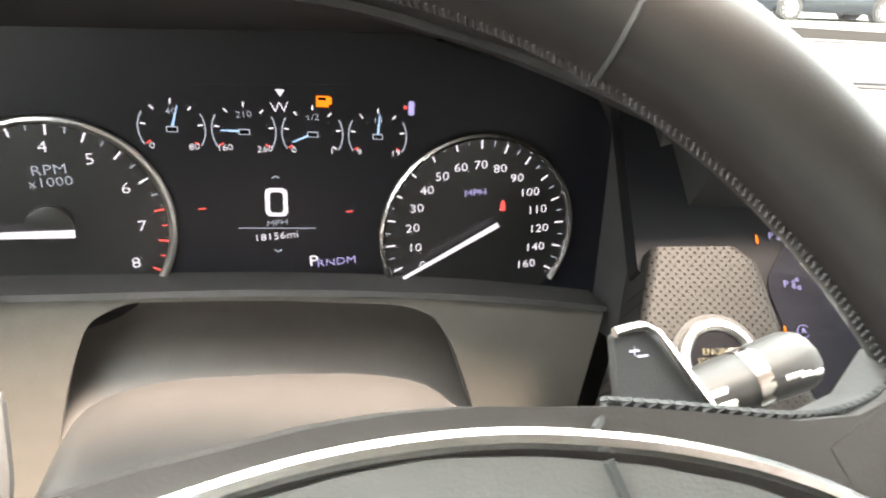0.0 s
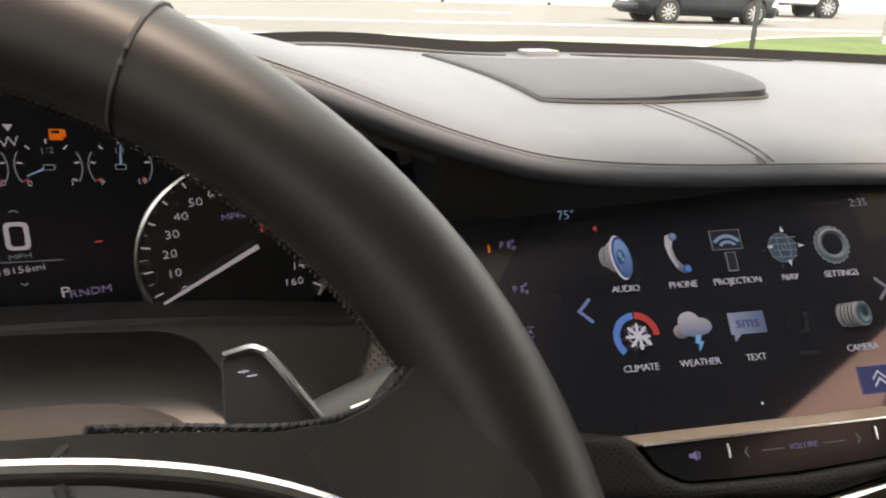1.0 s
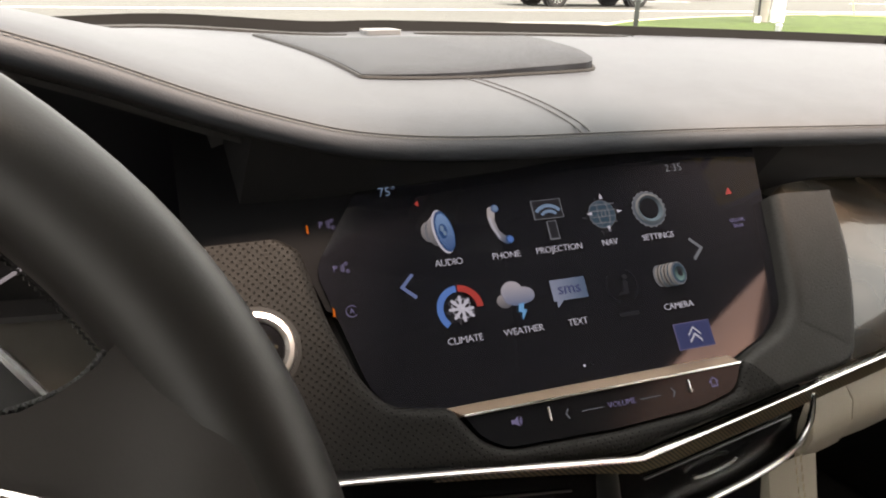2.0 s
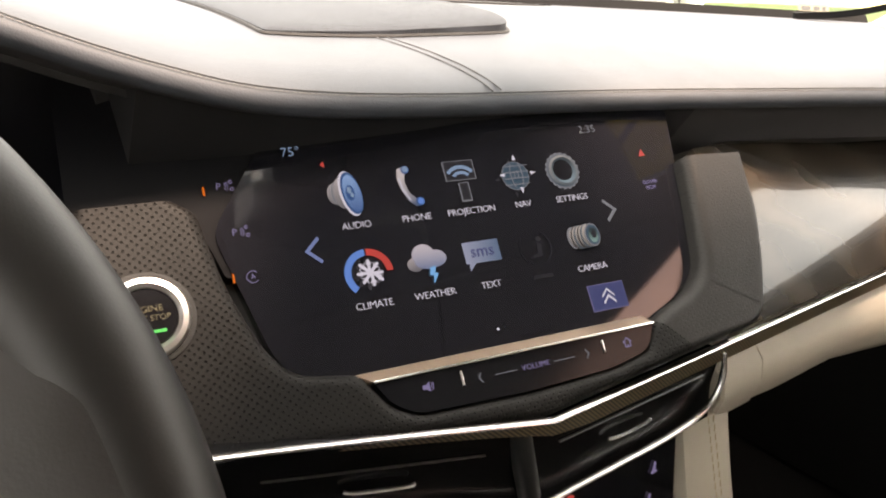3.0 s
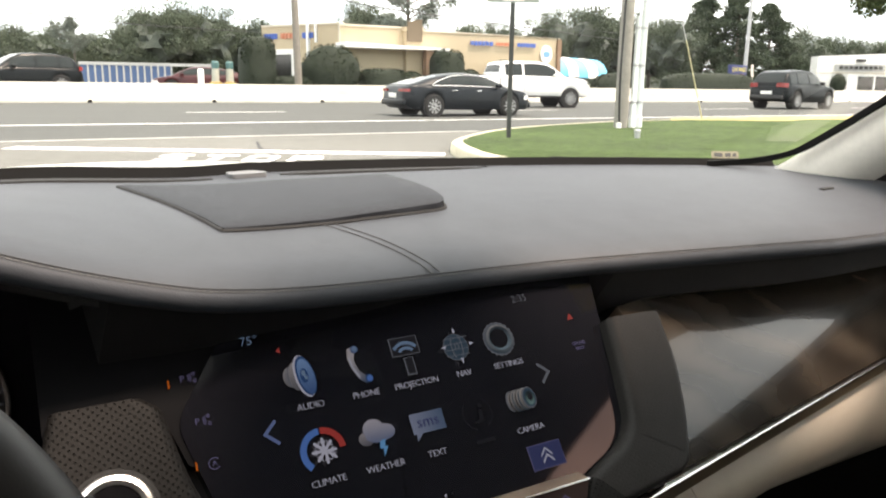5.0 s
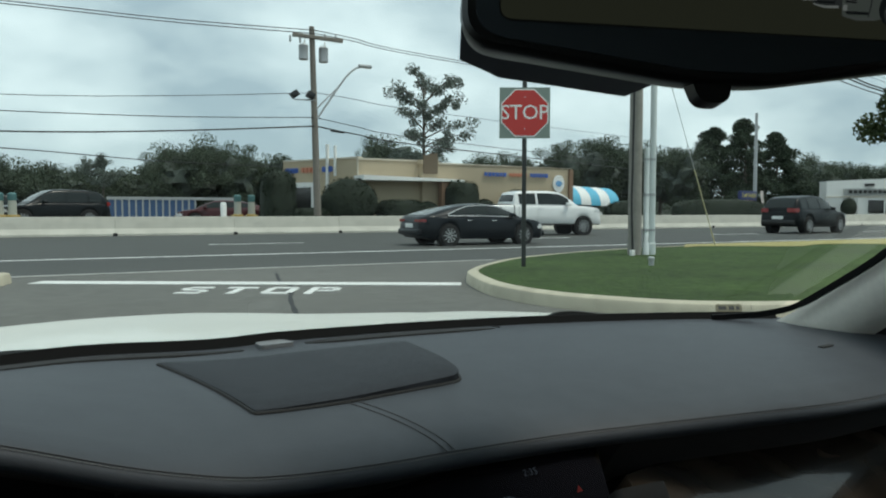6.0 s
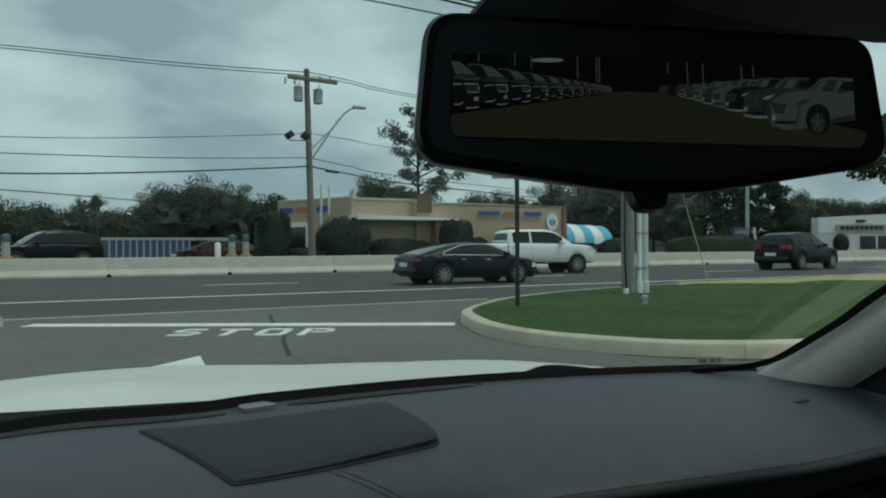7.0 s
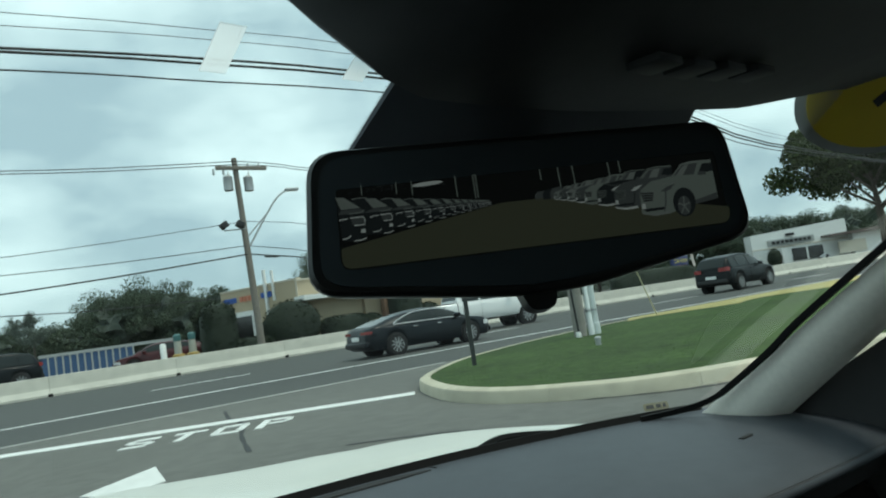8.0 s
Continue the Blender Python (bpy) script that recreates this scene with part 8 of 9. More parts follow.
def utility_pole():
    p = thing("utility_pole", "weathered wooden utility pole with crossarm and transformers", "utility pole", at_road(9.62, 29.5))
    m = mat("pole_wood", (0.20, 0.18, 0.155), 0.9, grain=0.35, grain_scale=10, bump=0.5, bump_scale=60)
    part("pole", loft([[(-0.22 * t + (0.16 - 0.05 * t) * math.cos(a), (0.16 - 0.05 * t) * math.sin(a), -0.3 + 8.6 * t) for a in [2 * math.pi * i / 12 for i in range(12)]] for t in (0, 0.33, 0.66, 1)]), m, p)
    part("crossarm", box(-1.25, 0.85, -0.20, -0.06, 7.78, 7.93, 0.01, m=Matrix.Rotation(radians(1.5), 4, "Y")), m, p, "wooden crossarm")
    for x in (-1.15, -0.75, 0.30, 0.75):
        part("insulator", lathe([(0.035, -0.16), (0.055, -0.10), (0.04, -0.06), (0.055, 0.0), (0.03, 0.1)], 10), METALG, p, "grey insulator", m=Matrix.Translation((x, -0.13, 7.75 if x < -0.5 else 7.95)))
    for x, z in ((-0.62, 7.22), (0.22, 7.18)):
        tr = part("transformer", lathe([(0.16, -0.30), (0.19, -0.28), (0.19, 0.24), (0.20, 0.26), (0.12, 0.33)], 16), METALG, p, "grey cylindrical transformer", m=Matrix.Translation((x, -0.15, z)))
        part("bushing", lathe([(0.03, 0.0), (0.05, 0.05), (0.03, 0.1), (0.045, 0.15), (0.02, 0.2)], 8), WHITES, tr, m=Matrix.Translation((0.05, 0, 0.32)))
    arm = [(-0.05, -0.1, 4.6), (0.6, -0.1, 5.55), (1.2, -0.1, 6.38), (1.6, -0.1, 6.75), (1.95, -0.1, 6.88)]
    la = part("lamp_arm", tube(spline(arm, 14), 0.04, 6, up=(0, 1, 0)), METALG, p, "bent grey lamp arm")
    part("brace", tube([(-0.08, -0.1, 5.0), (0.9, -0.1, 5.98)], 0.03, 6, up=(0, 1, 0)), METALG, la)
    part("lamp_head", box(1.75, 2.35, -0.22, 0.02, 6.82, 6.96, 0.05), METALG, la, "flat street lamp head")
    fl = part("flood_arm", tube([(-0.1, -0.1, 5.35), (-1.0, -0.1, 5.32)], 0.03, 6, up=(0, 1, 0)), METALG, p)
    for x, a in ((-0.35, 30), (-0.98, -35)):
        part("floodlight", box(-0.16, 0.16, -0.14, 0.14, -0.10, 0.16, 0.03, m=Matrix.Translation((x, -0.15, 5.50)) @ Matrix.Rotation(radians(a), 4, "Y")), SATIN, fl, "dark floodlight")
    part("joint_box", box(0.15, 0.75, -0.2, -0.08, 4.13, 4.22, 0.02, m=Matrix.Rotation(radians(5), 4, "Y")), SATIN, p, "black cable joint")


utility_pole()
W6 = 29.4
for z0, z1, z2, z3, r, label in (
    (8.15, 8.35, 7.85, 7.2, 0.022, "dark power cable between utility poles"), (8.05, 8.22, 7.75, 7.1, 0.022, "dark power cable between utility poles"),
    (5.0, 5.85, 5.4, 4.8, 0.016, "thin dark cable between utility poles"), (4.45, 4.85, 4.2, 3.5, 0.020, "dark cable between utility poles"),
    (3.75, 4.5, 3.9, 3.2, 0.035, "thick dark cable between utility poles")):
    s3, n3, zz3 = far(14.4, W6, z2, 34)
    s4, n4, zz4 = far(26, W6, z3, 48)
    cable("power_cable", [rd(-32, W6, z0 - 0.4), rd(-12, W6, z0 - 0.15), rd(-1.7, W6, z0), rd(4, W6, (z0 + z1) / 2 - 0.08), rd(9.5, W6, z1)], r, label)
    cable("power_cable", [rd(9.5, W6, z1), rd(12, W6 + 2, (z1 + zz3) / 2 + 0.05), rd(s3, n3, zz3), rd(s4, n4, zz4)], r, label)
s1, n1, z1 = far(3.6, W6, 2.9, 60)
cable("power_cable", [rd(*far(-12, W6, 3.5, 45)), rd(*far(-1.7, W6, 3.2, 50)), rd(s1, n1, z1), rd(*far(9, W6, 2.8, 70))], 0.04, "dark cable over the far trees")
# the nearer run over the lot's edge
for k, (a, b, c, d, e, r) in enumerate(((4.42, 4.42, 4.33, 3.92, 3.32, 0.028), (4.38, 4.36, 4.27, 3.86, 3.27, 0.028), (4.19, 4.15, 4.08, 3.72, 3.20, 0.018), (4.80, 4.78, 4.68, 4.12, 3.52, 0.008), (4.66, 4.66, 4.55, 4.05, 3.45, 0.008))):
    cable("near_cable", [rd(*far(-6, 8, a - 0.05, 11.2)), rd(*far(0.2, 8, a, 11.6)), rd(*far(2.2, 8, b, 12)), rd(*far(4.7, 8, c, 12.6)), rd(*far(10.1, 8, d, 14)), rd(*far(12.9, 8, e, 15.5)), rd(*far(19, 8, 2.7, 20))], r, "dark overhead cable crossing above the lot", 24)


def near_pole():
    p = thing("wooden_pole", "weathered wooden pole with two white conduit pipes", "utility pole", at_road(8.85, 9.70, GZ + 0.1, 0, K * 0.882))
    part("pole", lathe([(0.135, -0.3), (0.125, 3), (0.11, 7.5)], 16), mat("pole_grey", (0.26, 0.245, 0.22), 0.9, grain=0.4, grain_scale=8, bump=0.6, bump_scale=50), p)
    for x, h, r in ((0.20, 2.15, 0.055), (0.36, 6.5, 0.062)):
        c = part("conduit", lathe([(r * 1.25, -0.2), (r * 1.25, 0.25), (r, 0.27), (r, h)], 14), mat("conduit", (0.62, 0.66, 0.66), 0.55, grain=0.1, grain_scale=5), p, "white plastic conduit", m=Matrix.Translation((x, -0.10, 0)))
        for z in (0.5, 1.2, 1.9):
            part("strap", lathe([(r * 1.12, z), (r * 1.12, z + 0.05)], 12), METALG, c)
    part("drop_cable", tube(spline([(-0.12, -0.1, 6), (-0.20, -0.15, 2.2), (-0.26, -0.2, 1.0), (-0.22, -0.2, 0.15)], 14), 0.022, 6, up=(1, 0, 0)), WIRE, p, "black cable down the pole")
    part("cable_end", box(-0.27, -0.19, -0.24, -0.16, 0.02, 0.14, 0.01), WHITES, p)
    g = thing("guy_wire", "slanting guy wire with a yellow sleeve", "guy wire")
    a, b = rd(12.77, 11.48, 0.33), rd(12.10, 11.48, 1.98)
    part("sleeve", tube([a, a.lerp(b, 0.5), b], 0.014, 8, up=(1, 0, 0)), mat("sleeve_yellow", (0.50, 0.46, 0.28), 0.6, grain=0.1), g, "dull yellow sleeve")
    part("wire", tube([b, b + (b - a) * 1.5], 0.008, 5, up=(1, 0, 0)), METALG, g)
    v = thing("valve_cap", "small grey utility valve cap in the grass", "valve cap", at_road(7.32, 7.64, GZ + 0.12, 0, K * 0.8))
    part("cap", lathe([(0.05, 0), (0.05, 0.10), (0.06, 0.11), (0.06, 0.15), (0.03, 0.17)], 12), METALG, v)
    s1, n1, z1 = far(48.0, 40, 8.5, 38)
    l = thing("street_lamp", "tall grey street lamp post beside the hedge", "street lamp", at_road(s1, n1))
    part("post", lathe([(0.16, 0), (0.10, z1 - GZ)], 10), METALG, l)
    s1, n1, _ = far(47.2, 40, 0, 37.5)
    c = thing("roadside_sign", "blue roadside sign board with pale lettering", "sign board", at_road(s1, n1, GZ, 15))
    part("post", box(-0.12, 0.12, -0.1, 0.1, 0, 1.4), METALG, c)
    part("board", box(-1.25, 1.25, -0.12, 0.12, 1.0, 2.25, 0.03), mat("board_blue", (0.02, 0.03, 0.12), 0.5), c, "blue board")
    lettering("word", "CAR WASH", 0.42, mat("sign_yellow", (0.65, 0.55, 0.12), 0.5), pose(0, -0.13, 1.92, 90, 0, 0), c, 0.002)
    for i in range(2):
        part("line_bar", box(-0.8, 0.8 - 0.3 * i, -0.14, -0.125, 1.48 - 0.22 * i, 1.60 - 0.22 * i), mat("sign_pink", (0.45, 0.20, 0.25), 0.5), c, "pale red line bar")
    f = thing("fluttering_banner", "pale torn banner on a short pole", "banner", at_road(s1 + 1.5, n1 - 0.1))
    part("cloth", loft([[(0.12 * math.sin(z * 2.2) + dx, dy, z) for dx, dy in ((-0.14, 0), (0.14, 0.01), (0.14, 0.03), (-0.14, 0.02))] for z in [0.1 + 0.2 * i for i in range(12)]]), mat("banner", (0.55, 0.50, 0.46), 0.8, grain=0.2), f)


near_pole()


# ---------------------------------------------------------------- vehicles
def wheel_part(parent, x, y, r, w, side):
    wh = part("wheel", lathe([(r * 0.70, -w * 0.5), (r * 0.70, w * 0.42), (r * 0.40, w * 0.46)], 20), SATIN, parent, m=Matrix.Translation((x, y, r)) @ Matrix.Rotation(radians(90 * side), 4, "X"))
    part("tyre", lathe([(r * 0.68, -w * 0.5), (r * 0.95, -w * 0.5), (r, -w * 0.3), (r, w * 0.3), (r * 0.95, w * 0.5), (r * 0.68, w * 0.5)], 28, False), RUBBER, wh)
    bm = bmesh.new()
    for i in range(10):
        a = 2 * math.pi * i / 10
        b_box(bm, r * 0.10, r * 0.66, -r * 0.05, r * 0.05, w * 0.40, w * 0.48, m=Matrix.Rotation(a, 4, "Z"))
    b_loft(bm, [[(q * math.cos(2 * math.pi * i / 24), q * math.sin(2 * math.pi * i / 24), z) for i in range(24)] for q, z in ((r * 0.62, w * 0.35), (r * 0.70, w * 0.49), (r * 0.70, w * 0.3))], caps=False)
    part("rim", bm, ALLOY, wh, "grey alloy rim")


def along(pts, x):
    """A value read off a line of (place, value), its corners eased."""
    def read(q):
        if q <= pts[0][0]:
            return pts[0][1]
        for (x0, v0), (x1, v1) in zip(pts, pts[1:]):
            if q <= x1:
                return v0 + (v1 - v0) * (q - x0) / (x1 - x0)
        return pts[-1][1]
    return 0.25 * read(x - 0.07) + 0.5 * read(x) + 0.25 * read(x + 0.07)


CARGLASS = mat("car_glass", (0.022, 0.027, 0.027), 0.08, spec=0.22)
TAIL = mat("tail_red", (0.24, 0.02, 0.02), 0.2, coat=0.5)
HEADL = mat("headlamp", (0.55, 0.56, 0.56), 0.1, coat=0.5)
NAVY = mat("paint_dark_blue", (0.006, 0.009, 0.012), 0.3, coat=0.12, grain=0.05, spec=0.2)
BLACKP = mat("paint_black", (0.006, 0.008, 0.009), 0.3, coat=0.08, grain=0.05, spec=0.15)
WHITEP = mat("paint_white", (0.78, 0.78, 0.77), 0.25, coat=0.8, grain=0.03)
REDP = mat("paint_red", (0.055, 0.010, 0.012), 0.3, coat=0.2, spec=0.3, grain=0.04)
SEDAN = dict(
    top=[(-2.48, 0.70), (-2.46, 0.88), (-2.36, 0.965), (-2.1, 0.985), (-1.2, 0.985), (0.0, 0.965), (0.9, 0.945), (1.5, 0.90), (2.0, 0.83), (2.35, 0.72), (2.47, 0.58)],
    bot=[(-2.48, 0.42), (-2.2, 0.24), (2.2, 0.20), (2.47, 0.34)], wide=[(-2.48, 0.66), (-2.40, 0.82), (-2.1, 0.92), (0.0, 0.955), (1.8, 0.93), (2.2, 0.85), (2.40, 0.70), (2.47, 0.58)],
    roof=[(-2.30, 0.975), (-1.9, 1.085), (-1.4, 1.215), (-0.9, 1.31), (-0.3, 1.365), (0.1, 1.37), (0.5, 1.325), (0.95, 1.16), (1.45, 0.92)], rin=0.66,
    panes=[(-1.42, -0.86), (-0.80, 0.06), (0.13, 1.05)], rear=(-2.22, -1.12), front=(0.55, 1.38), wheels=(-1.46, 1.45), wr=0.345, tail=(0.79, 0.875))
SUV = dict(
    top=[(-2.40, 0.85), (-2.37, 1.02), (-2.25, 1.08), (0.0, 1.08), (0.9, 1.06), (1.6, 1.0), (2.1, 0.92), (2.34, 0.78), (2.40, 0.62)],
    bot=[(-2.40, 0.50), (-2.2, 0.32), (2.1, 0.28), (2.40, 0.42)], wide=[(-2.40, 0.74), (-2.30, 0.88), (-2.0, 0.95), (0.0, 0.965), (1.8, 0.95), (2.15, 0.86), (2.40, 0.62)],
    roof=[(-2.34, 1.08), (-2.16, 1.36), (-1.95, 1.58), (-1.4, 1.67), (-0.5, 1.70), (0.1, 1.66), (0.55, 1.47), (1.15, 1.06)], rin=0.70,
    panes=[(-1.98, -1.42), (-1.35, -0.45), (-0.37, 0.66)], rear=(-2.30, -2.02), front=(0.18, 1.05), wheels=(-1.40, 1.42), wr=0.38, tail=(0.96, 1.14))
PICKUP = dict(
    top=[(-2.94, 1.10), (-2.93, 1.30), (-2.85, 1.345), (-1.35, 1.345), (-0.9, 1.33), (1.1, 1.31), (1.6, 1.31), (2.3, 1.28), (2.75, 1.22), (2.90, 1.08), (2.94, 0.8)],
    bot=[(-2.94, 0.66), (-2.7, 0.56), (2.6, 0.50), (2.94, 0.46)], wide=[(-2.94, 0.95), (-2.85, 1.0), (2.2, 1.01), (2.7, 0.97), (2.94, 0.82)],
    roof=[(-1.40, 1.34), (-1.37, 1.60), (-1.30, 1.85), (-1.0, 1.93), (0.4, 1.95), (0.9, 1.88), (1.32, 1.64), (1.78, 1.30)], rin=0.74,
    panes=[(-1.16, -0.36), (-0.26, 1.28)], rear=(-1.395, -1.31), front=(0.94, 1.70), wheels=(-1.70, 1.98), wr=0.41, tail=(0.93, 1.26))


def vehicle(name, label, at, paint, top, bot, wide, roof, rin, panes, rear, front, wheels, wr, tail, bright=False):
    """A car by its shoulder line, sill, half width and roof line; its front is at +x."""
    c = thing(name, label, "car", at)
    x0, x1 = top[0][0], top[-1][0]
    W = max(w for _, w in wide)
    arch = wr * 1.14
    xs = sorted({round(x0 + (x1 - x0) * i / 56, 4) for i in range(57)} | {round(x + arch * math.cos(math.pi * i / 12), 4) for x in wheels for i in range(13)})
    rings = []
    for x in xs:
        w, zt, zb = along(wide, x), along(top, x), along(bot, x)
        zs = zb
        for q in wheels:
            if abs(x - q) < arch:
                zs = max(zs, wr + math.sqrt(arch * arch - (x - q) ** 2))
        zs = min(zs, zt - 0.06)
        h = zt - zs
        half = [(0.0, zb), (0.72 * w, zb), (0.73 * w, zs), (0.955 * w, zs), (0.985 * w, zs + 0.04), (w, zs + 0.42 * h), (0.985 * w, zs + 0.72 * h), (0.965 * w, zt - 0.055), (0.93 * w, zt - 0.014), (0.60 * w, zt + 0.010), (0.0, zt + 0.018)]
        rings.append([(x, y, z) for y, z in half] + [(x, -y, z) for y, z in half[-2:0:-1]])
    part("body", loft(rings), paint, c, angle=38)
    hm = max(z for _, z in roof) - along(top, 0)

    def side(x, f, s=1, out=0.0):
        """A place on the side of the glasshouse, f from shoulder to roof."""
        w, zt, r = along(wide, x), along(top, x), along(roof, x)
        rw = rin * w + (0.84 * w - rin * w) * max(0.0, 1 - (r - zt) / hm) ** 1.3
        return Vector((x, s * (0.93 * w - (0.93 * w - rw) * max(f, 0.0) ** 1.35 + out), zt - 0.012 + (r - zt + 0.012) * f))

    def over(x, g, out=0.0):
        """A place on the roof or a screen, g across it."""
        p = side(x, 1.0)
        return Vector((x, p.y * g, p.z + 0.035 * (1 - g * g) * min(1.0, (p.z - along(top, x)) / hm + 0.3) + out))

    rings = []
    for i in range(41):
        x = roof[0][0] + (roof[-1][0] - roof[0][0]) * i / 40
        half = [side(x, f) for f in (-0.05, 0.0, 0.25, 0.5, 0.75, 0.93)] + [over(x, g) for g in (0.96, 0.75, 0.4, 0.0)]
        rings.append(half + [Vector((p.x, -p.y, p.z)) for p in half[-2::-1]])
    part("glasshouse", loft(rings), paint, c, angle=50)
    # a fastback's window line rises from a point
    taper = lambda q: min(1.0, 0.22 + 0.78 * math.sqrt(max(0.0, q - panes[0][0] + 0.03) / 0.75)) if bright else 1.0  # noqa: E731
    for s in (-1, 1):
        for a, b in panes:
            part("side_window", loft([[side(a + (b - a) * i / 8, f * taper(a + (b - a) * i / 8), s, 0.010) for i in range(9)] for f in (0.08, 0.3, 0.5, 0.7, 0.86)], closed=False), CARGLASS, c, "dark tinted glass")
        if bright:
            a, b = panes[0][0] - 0.06, panes[-1][1] + 0.04
            loop = [side(a + (b - a) * i / 20, 0.91 * taper(a + (b - a) * i / 20), s, 0.012) for i in range(21)] + [side(b + (a - b) * i / 20, 0.045, s, 0.014) for i in range(21)]
            part("window_line", tube(loop, 0.015, 6, closed=True), mat("window_chrome", (0.70, 0.71, 0.72), 0.3, 0.6), c, "chrome window line")
        part("mirror_cap", box(-0.10, 0.10, -0.09, 0.09, -0.07, 0.07, 0.045, 3, m=Matrix.Translation((panes[-1][1] - 0.12, s * (W + 0.06), along(top, panes[-1][1]) + 0.07))), paint, c)
        for a, b in panes[-2:]:
            part("door_handle", box(-0.10, 0.10, -0.014, 0.014, -0.016, 0.016, 0.008, m=Matrix.Translation((a + 0.10, s * (along(wide, a) * 0.982), along(top, a) - 0.14))), CHROME if bright else paint, c)
            part("door_gap", loft(rings_along([(a - 0.03, s * (0.962 * W + 0.001), along(top, a) - 0.05), (a - 0.03, s * (W + 0.001), along(bot, a) + 0.42 * (along(top, a) - along(bot, a))), (a - 0.03, s * (0.985 * W + 0.002), along(bot, a) + 0.05)], circle(0.006, 5), (1, 0, 0))), RUBBER, c, "dark door gap")
        for x in wheels:
            part("wheel_arch", lathe([(arch * 0.99, -0.16), (arch * 0.99, 0.11), (arch * 0.2, 0.10)], 24), RUBBER, c, "dark wheel arch liner", m=Matrix.Translation((x, s * (W - 0.20), wr)) @ Matrix.Rotation(radians(90 * s), 4, "X"))
            wheel_part(c, x, s * (W - 0.115), wr, 0.22, -s)
        xt, xh = x0 + 0.12, x1 - 0.20
        part("tail_light", loft([[(xt - 0.13 + 0.20 * k / 5, s * (along(wide, xt - 0.10 + 0.20 * k / 5) * q + 0.010), z) for q, z in ((0.55, tail[0]), (0.99, tail[0]), (0.985, tail[1]), (0.55, tail[1]))] for k in range(6)]), TAIL, c, "red tail light")
        part("headlight", loft([[(xh - 0.20 + 0.34 * k / 5, s * (along(wide, xh - 0.20 + 0.34 * k / 5) * q + 0.006), z) for q, z in ((0.6, along(top, xh) - 0.20), (0.99, along(top, xh) - 0.20), (0.97, along(top, xh) - 0.06), (0.6, along(top, xh) - 0.06))] for k in range(6)]), HEADL, c, "clear headlight")
    for n, (a, b) in (("rear_screen", rear), ("windscreen", front)):
        part(n, loft([[over(a + (b - a) * i / 8, g, 0.010) for g in (-0.9, -0.6, -0.2, 0.2, 0.6, 0.9)] for i in range(9)], closed=False), CARGLASS, c, "dark tinted glass")
    part("rear_bumper", box(x0 - 0.05, x0 + 0.20, -W * 0.82, W * 0.82, along(bot, x0 + 0.1), along(bot, x0 + 0.1) + 0.20, 0.05, 3), paint if bright else SATIN, c)
    part("plate_bar", box(x0 - 0.02, x0 + 0.02, -0.26, 0.26, along(bot, x0 + 0.1) + 0.24, along(bot, x0 + 0.1) + 0.38, 0.004), WHITES, c, "plain pale plate bar")
    part("front_bumper", box(x1 - 0.22, x1 + 0.04, -W * 0.70, W * 0.70, along(bot, x1 - 0.1) - 0.02, along(bot, x1 - 0.1) + 0.18, 0.05, 3), SATIN if not bright else paint, c)
    return c


vehicle("sedan", "glossy black fastback sedan with chrome window line on the road", at_road(9.75, 16.9, GZ, 1, 0.9), NAVY, bright=True, **SEDAN)
vehicle("suv", "dark blue sport utility vehicle driving on the road", at_road(26.6, 19.6, GZ, 9, 1), BLACKP, **SUV)
s1, n1, _ = far(-0.15, 30.5, 1, 39)
vehicle("suv", "dark grey parked sport utility vehicle behind the barrier", at_road(s1, n1, GZ + 0.1, 196), BLACKP, **SUV)
s1, n1, _ = far(6.1, 31, 1, 41)
vehicle("sedan", "dark red parked sedan behind the barrier", at_road(s1, n1, GZ, 170), REDP, **SEDAN)
s1, n1, _ = far(-2.6, 30.5, 1, 47)
vehicle("suv", "dark parked utility vehicle behind the barrier", at_road(s1, n1, GZ, 190), BLACKP, **SUV)
s1, n1, _ = far(84, 50, 1, 56)
vehicle("sedan", "white parked sedan beside the white store", at_road(s1, n1, GZ, 180), WHITEP, **SEDAN)


def pickup():
    c = vehicle("pickup_truck", "white crew cab pickup truck on the road", at_road(15.3, 22.2, GZ, -8, 0.94), WHITEP, **PICKUP)
    part("tailgate", box(-2.975, -2.93, -0.80, 0.80, 0.80, 1.32, 0.02), WHITEP, c)
    part("tailgate_handle", box(-2.985, -2.965, -0.12, 0.12, 1.14, 1.20, 0.008), SATIN, c, "black handle")
    part("bed", box(-2.80, -1.45, -0.86, 0.86, 1.355, 1.372, 0.006), SATIN, c, "dark bed liner")
    for s in (-1, 1):
        part("bed_gap", box(-1.425, -1.405, *sorted((s * 0.94, s * 1.013)), 0.62, 1.33), SATIN, c, "dark gap before the bed")
        part("running_board", box(-1.15, 1.40, *sorted((s * 0.88, s * 1.03)), 0.44, 0.50, 0.02), SATIN, c, "black running board")
        part("mark", box(-2.50, -2.02, *sorted((s * 0.985, s * 1.004)), 1.18, 1.25, 0.003), mat("badge_grey", (0.10, 0.10, 0.10), 0.5), c, "dark badge bar")


pickup()


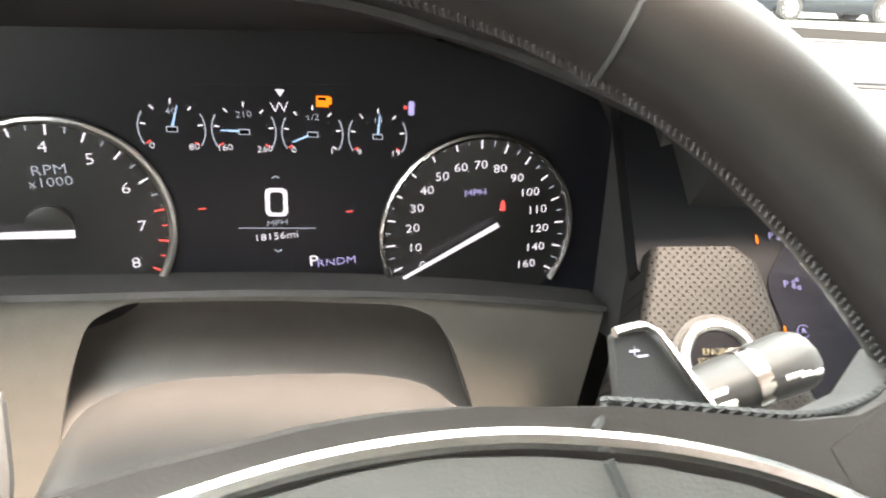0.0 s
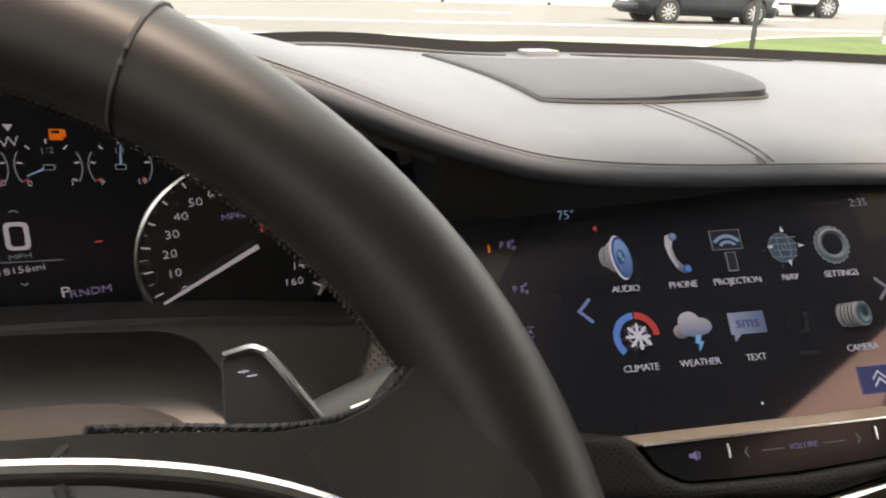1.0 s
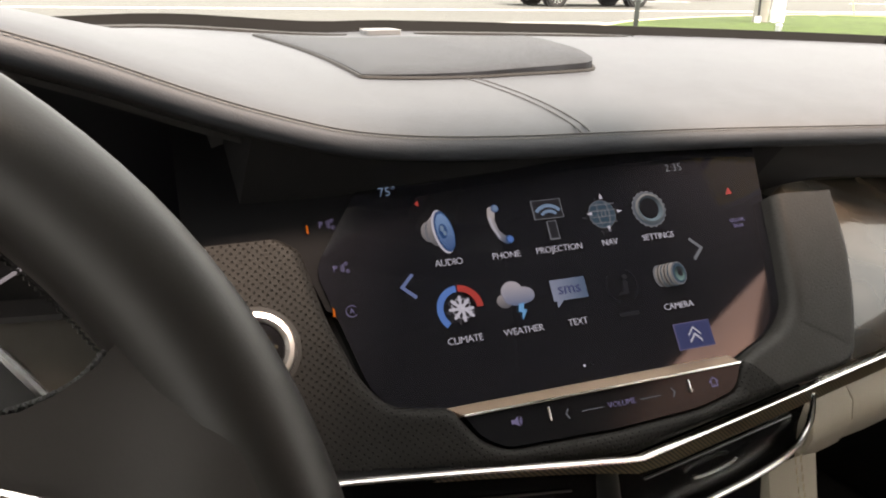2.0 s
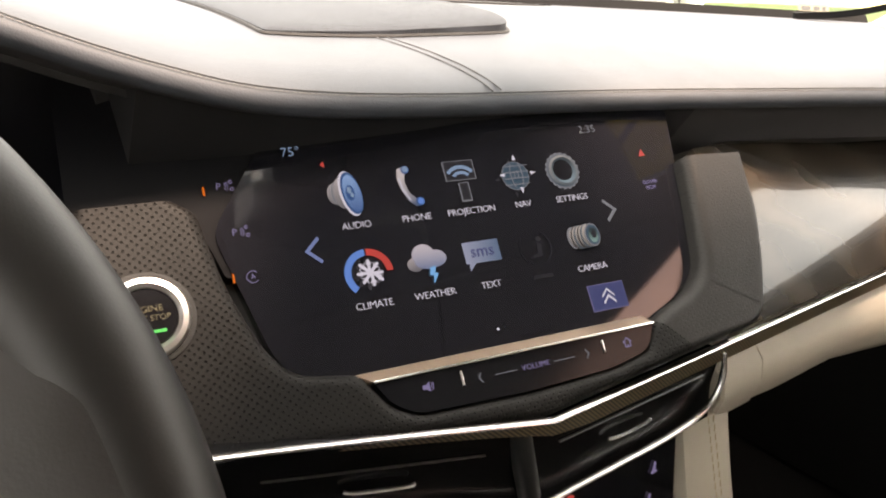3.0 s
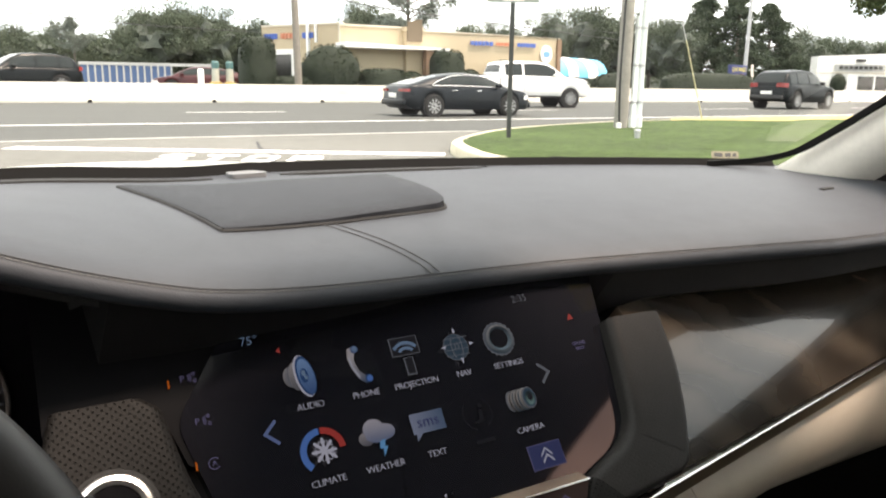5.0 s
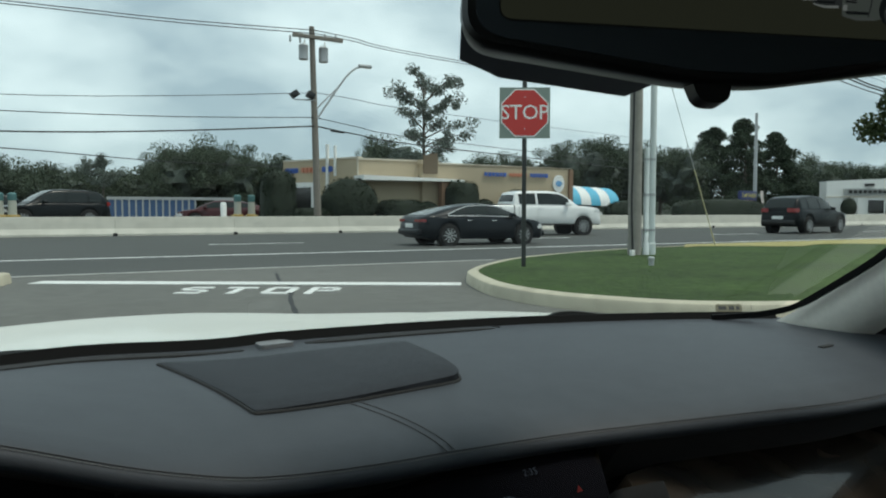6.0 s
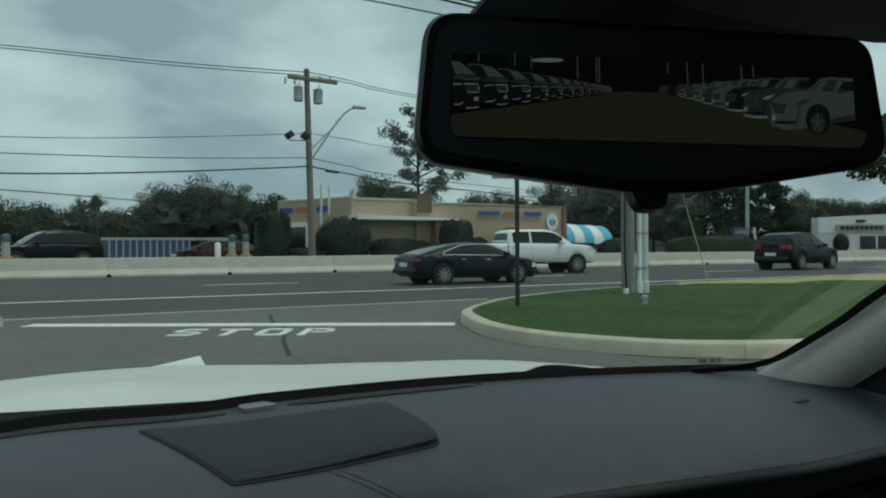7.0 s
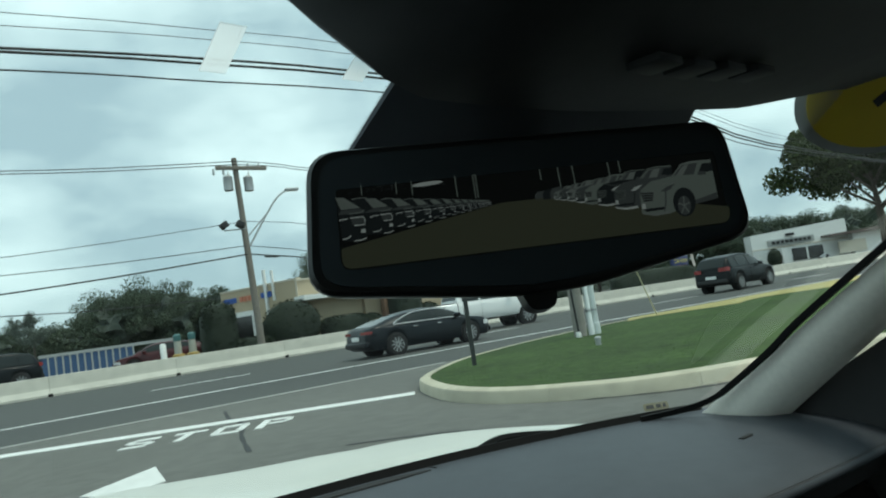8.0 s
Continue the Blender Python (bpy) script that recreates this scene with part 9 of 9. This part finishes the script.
def wash_bays():
    """Vacuum stalls and fence behind the barrier."""
    FENCEG = mat("fence_grey", (0.36, 0.38, 0.38), 0.6, grain=0.12)
    f = thing("bay_fence", "row of blue panels in a pale grey frame behind the barrier", "fence")
    s0, n0, _ = far(1.85, 31.5, 1, 44)
    s1, _, _ = far(5.1, 31.5, 1, 44)
    for i in range(13):
        a, b = s0 + (s1 - s0) * i / 13, s0 + (s1 - s0) * (i + 0.8) / 13
        part("panel", loft([[rd(a, n0, z), rd(b, n0, z), rd(b, n0 + 0.08, z), rd(a, n0 + 0.08, z)] for z in (GZ, 1.62)]), mat("panel_blue", (0.045, 0.095, 0.20), 0.5, grain=0.1), f, smooth=False)
        part("post", loft([[rd(b, n0 - 0.03, z), rd(b + 0.09, n0 - 0.03, z), rd(b + 0.09, n0 + 0.1, z), rd(b, n0 + 0.1, z)] for z in (GZ, 1.66)]), FENCEG, f, smooth=False)
    part("rail", loft([[rd(s, n0 - 0.05, 1.62), rd(s, n0 + 0.12, 1.62), rd(s, n0 + 0.12, 1.78), rd(s, n0 - 0.05, 1.78)] for s in (s0 - 0.1, s1 + 2.2)]), FENCEG, f, "pale grey top rail")
    for sr in (-1.75, -1.35, 6.45, 7.0):
        s, n, _ = far(sr, 30, 1, 37)
        v = thing("vacuum_post", "teal topped vacuum post behind the barrier", "vacuum post", at_road(s, n), "vacuum posts")
        part("post", lathe([(0.24, 0), (0.24, 0.6), (0.18, 0.65), (0.16, 1.3)], 14), mat("vac_grey", (0.42, 0.42, 0.36), 0.5, grain=0.15), v)
        part("cap", lathe([(0.14, 1.25), (0.18, 1.3), (0.18, 1.55), (0.12, 1.62)], 14), mat("vac_teal", (0.06, 0.15, 0.15), 0.5, grain=0.1), v, "teal cap")
        part("base", lathe([(0.30, 0), (0.30, 0.62), (0.22, 0.66)], 14), mat("vac_yellow", (0.36, 0.24, 0.06), 0.5), v, "yellow base")
    for sr in (5.9, 7.65):
        s, n, _ = far(sr, 30, 1, 33)
        v = thing("bollard", "short white bollard behind the barrier", "bollard", at_road(s, n), "bollards")
        part("post", lathe([(0.13, 0), (0.13, 1.15), (0.08, 1.22)], 12), WHITES, v)


wash_bays()
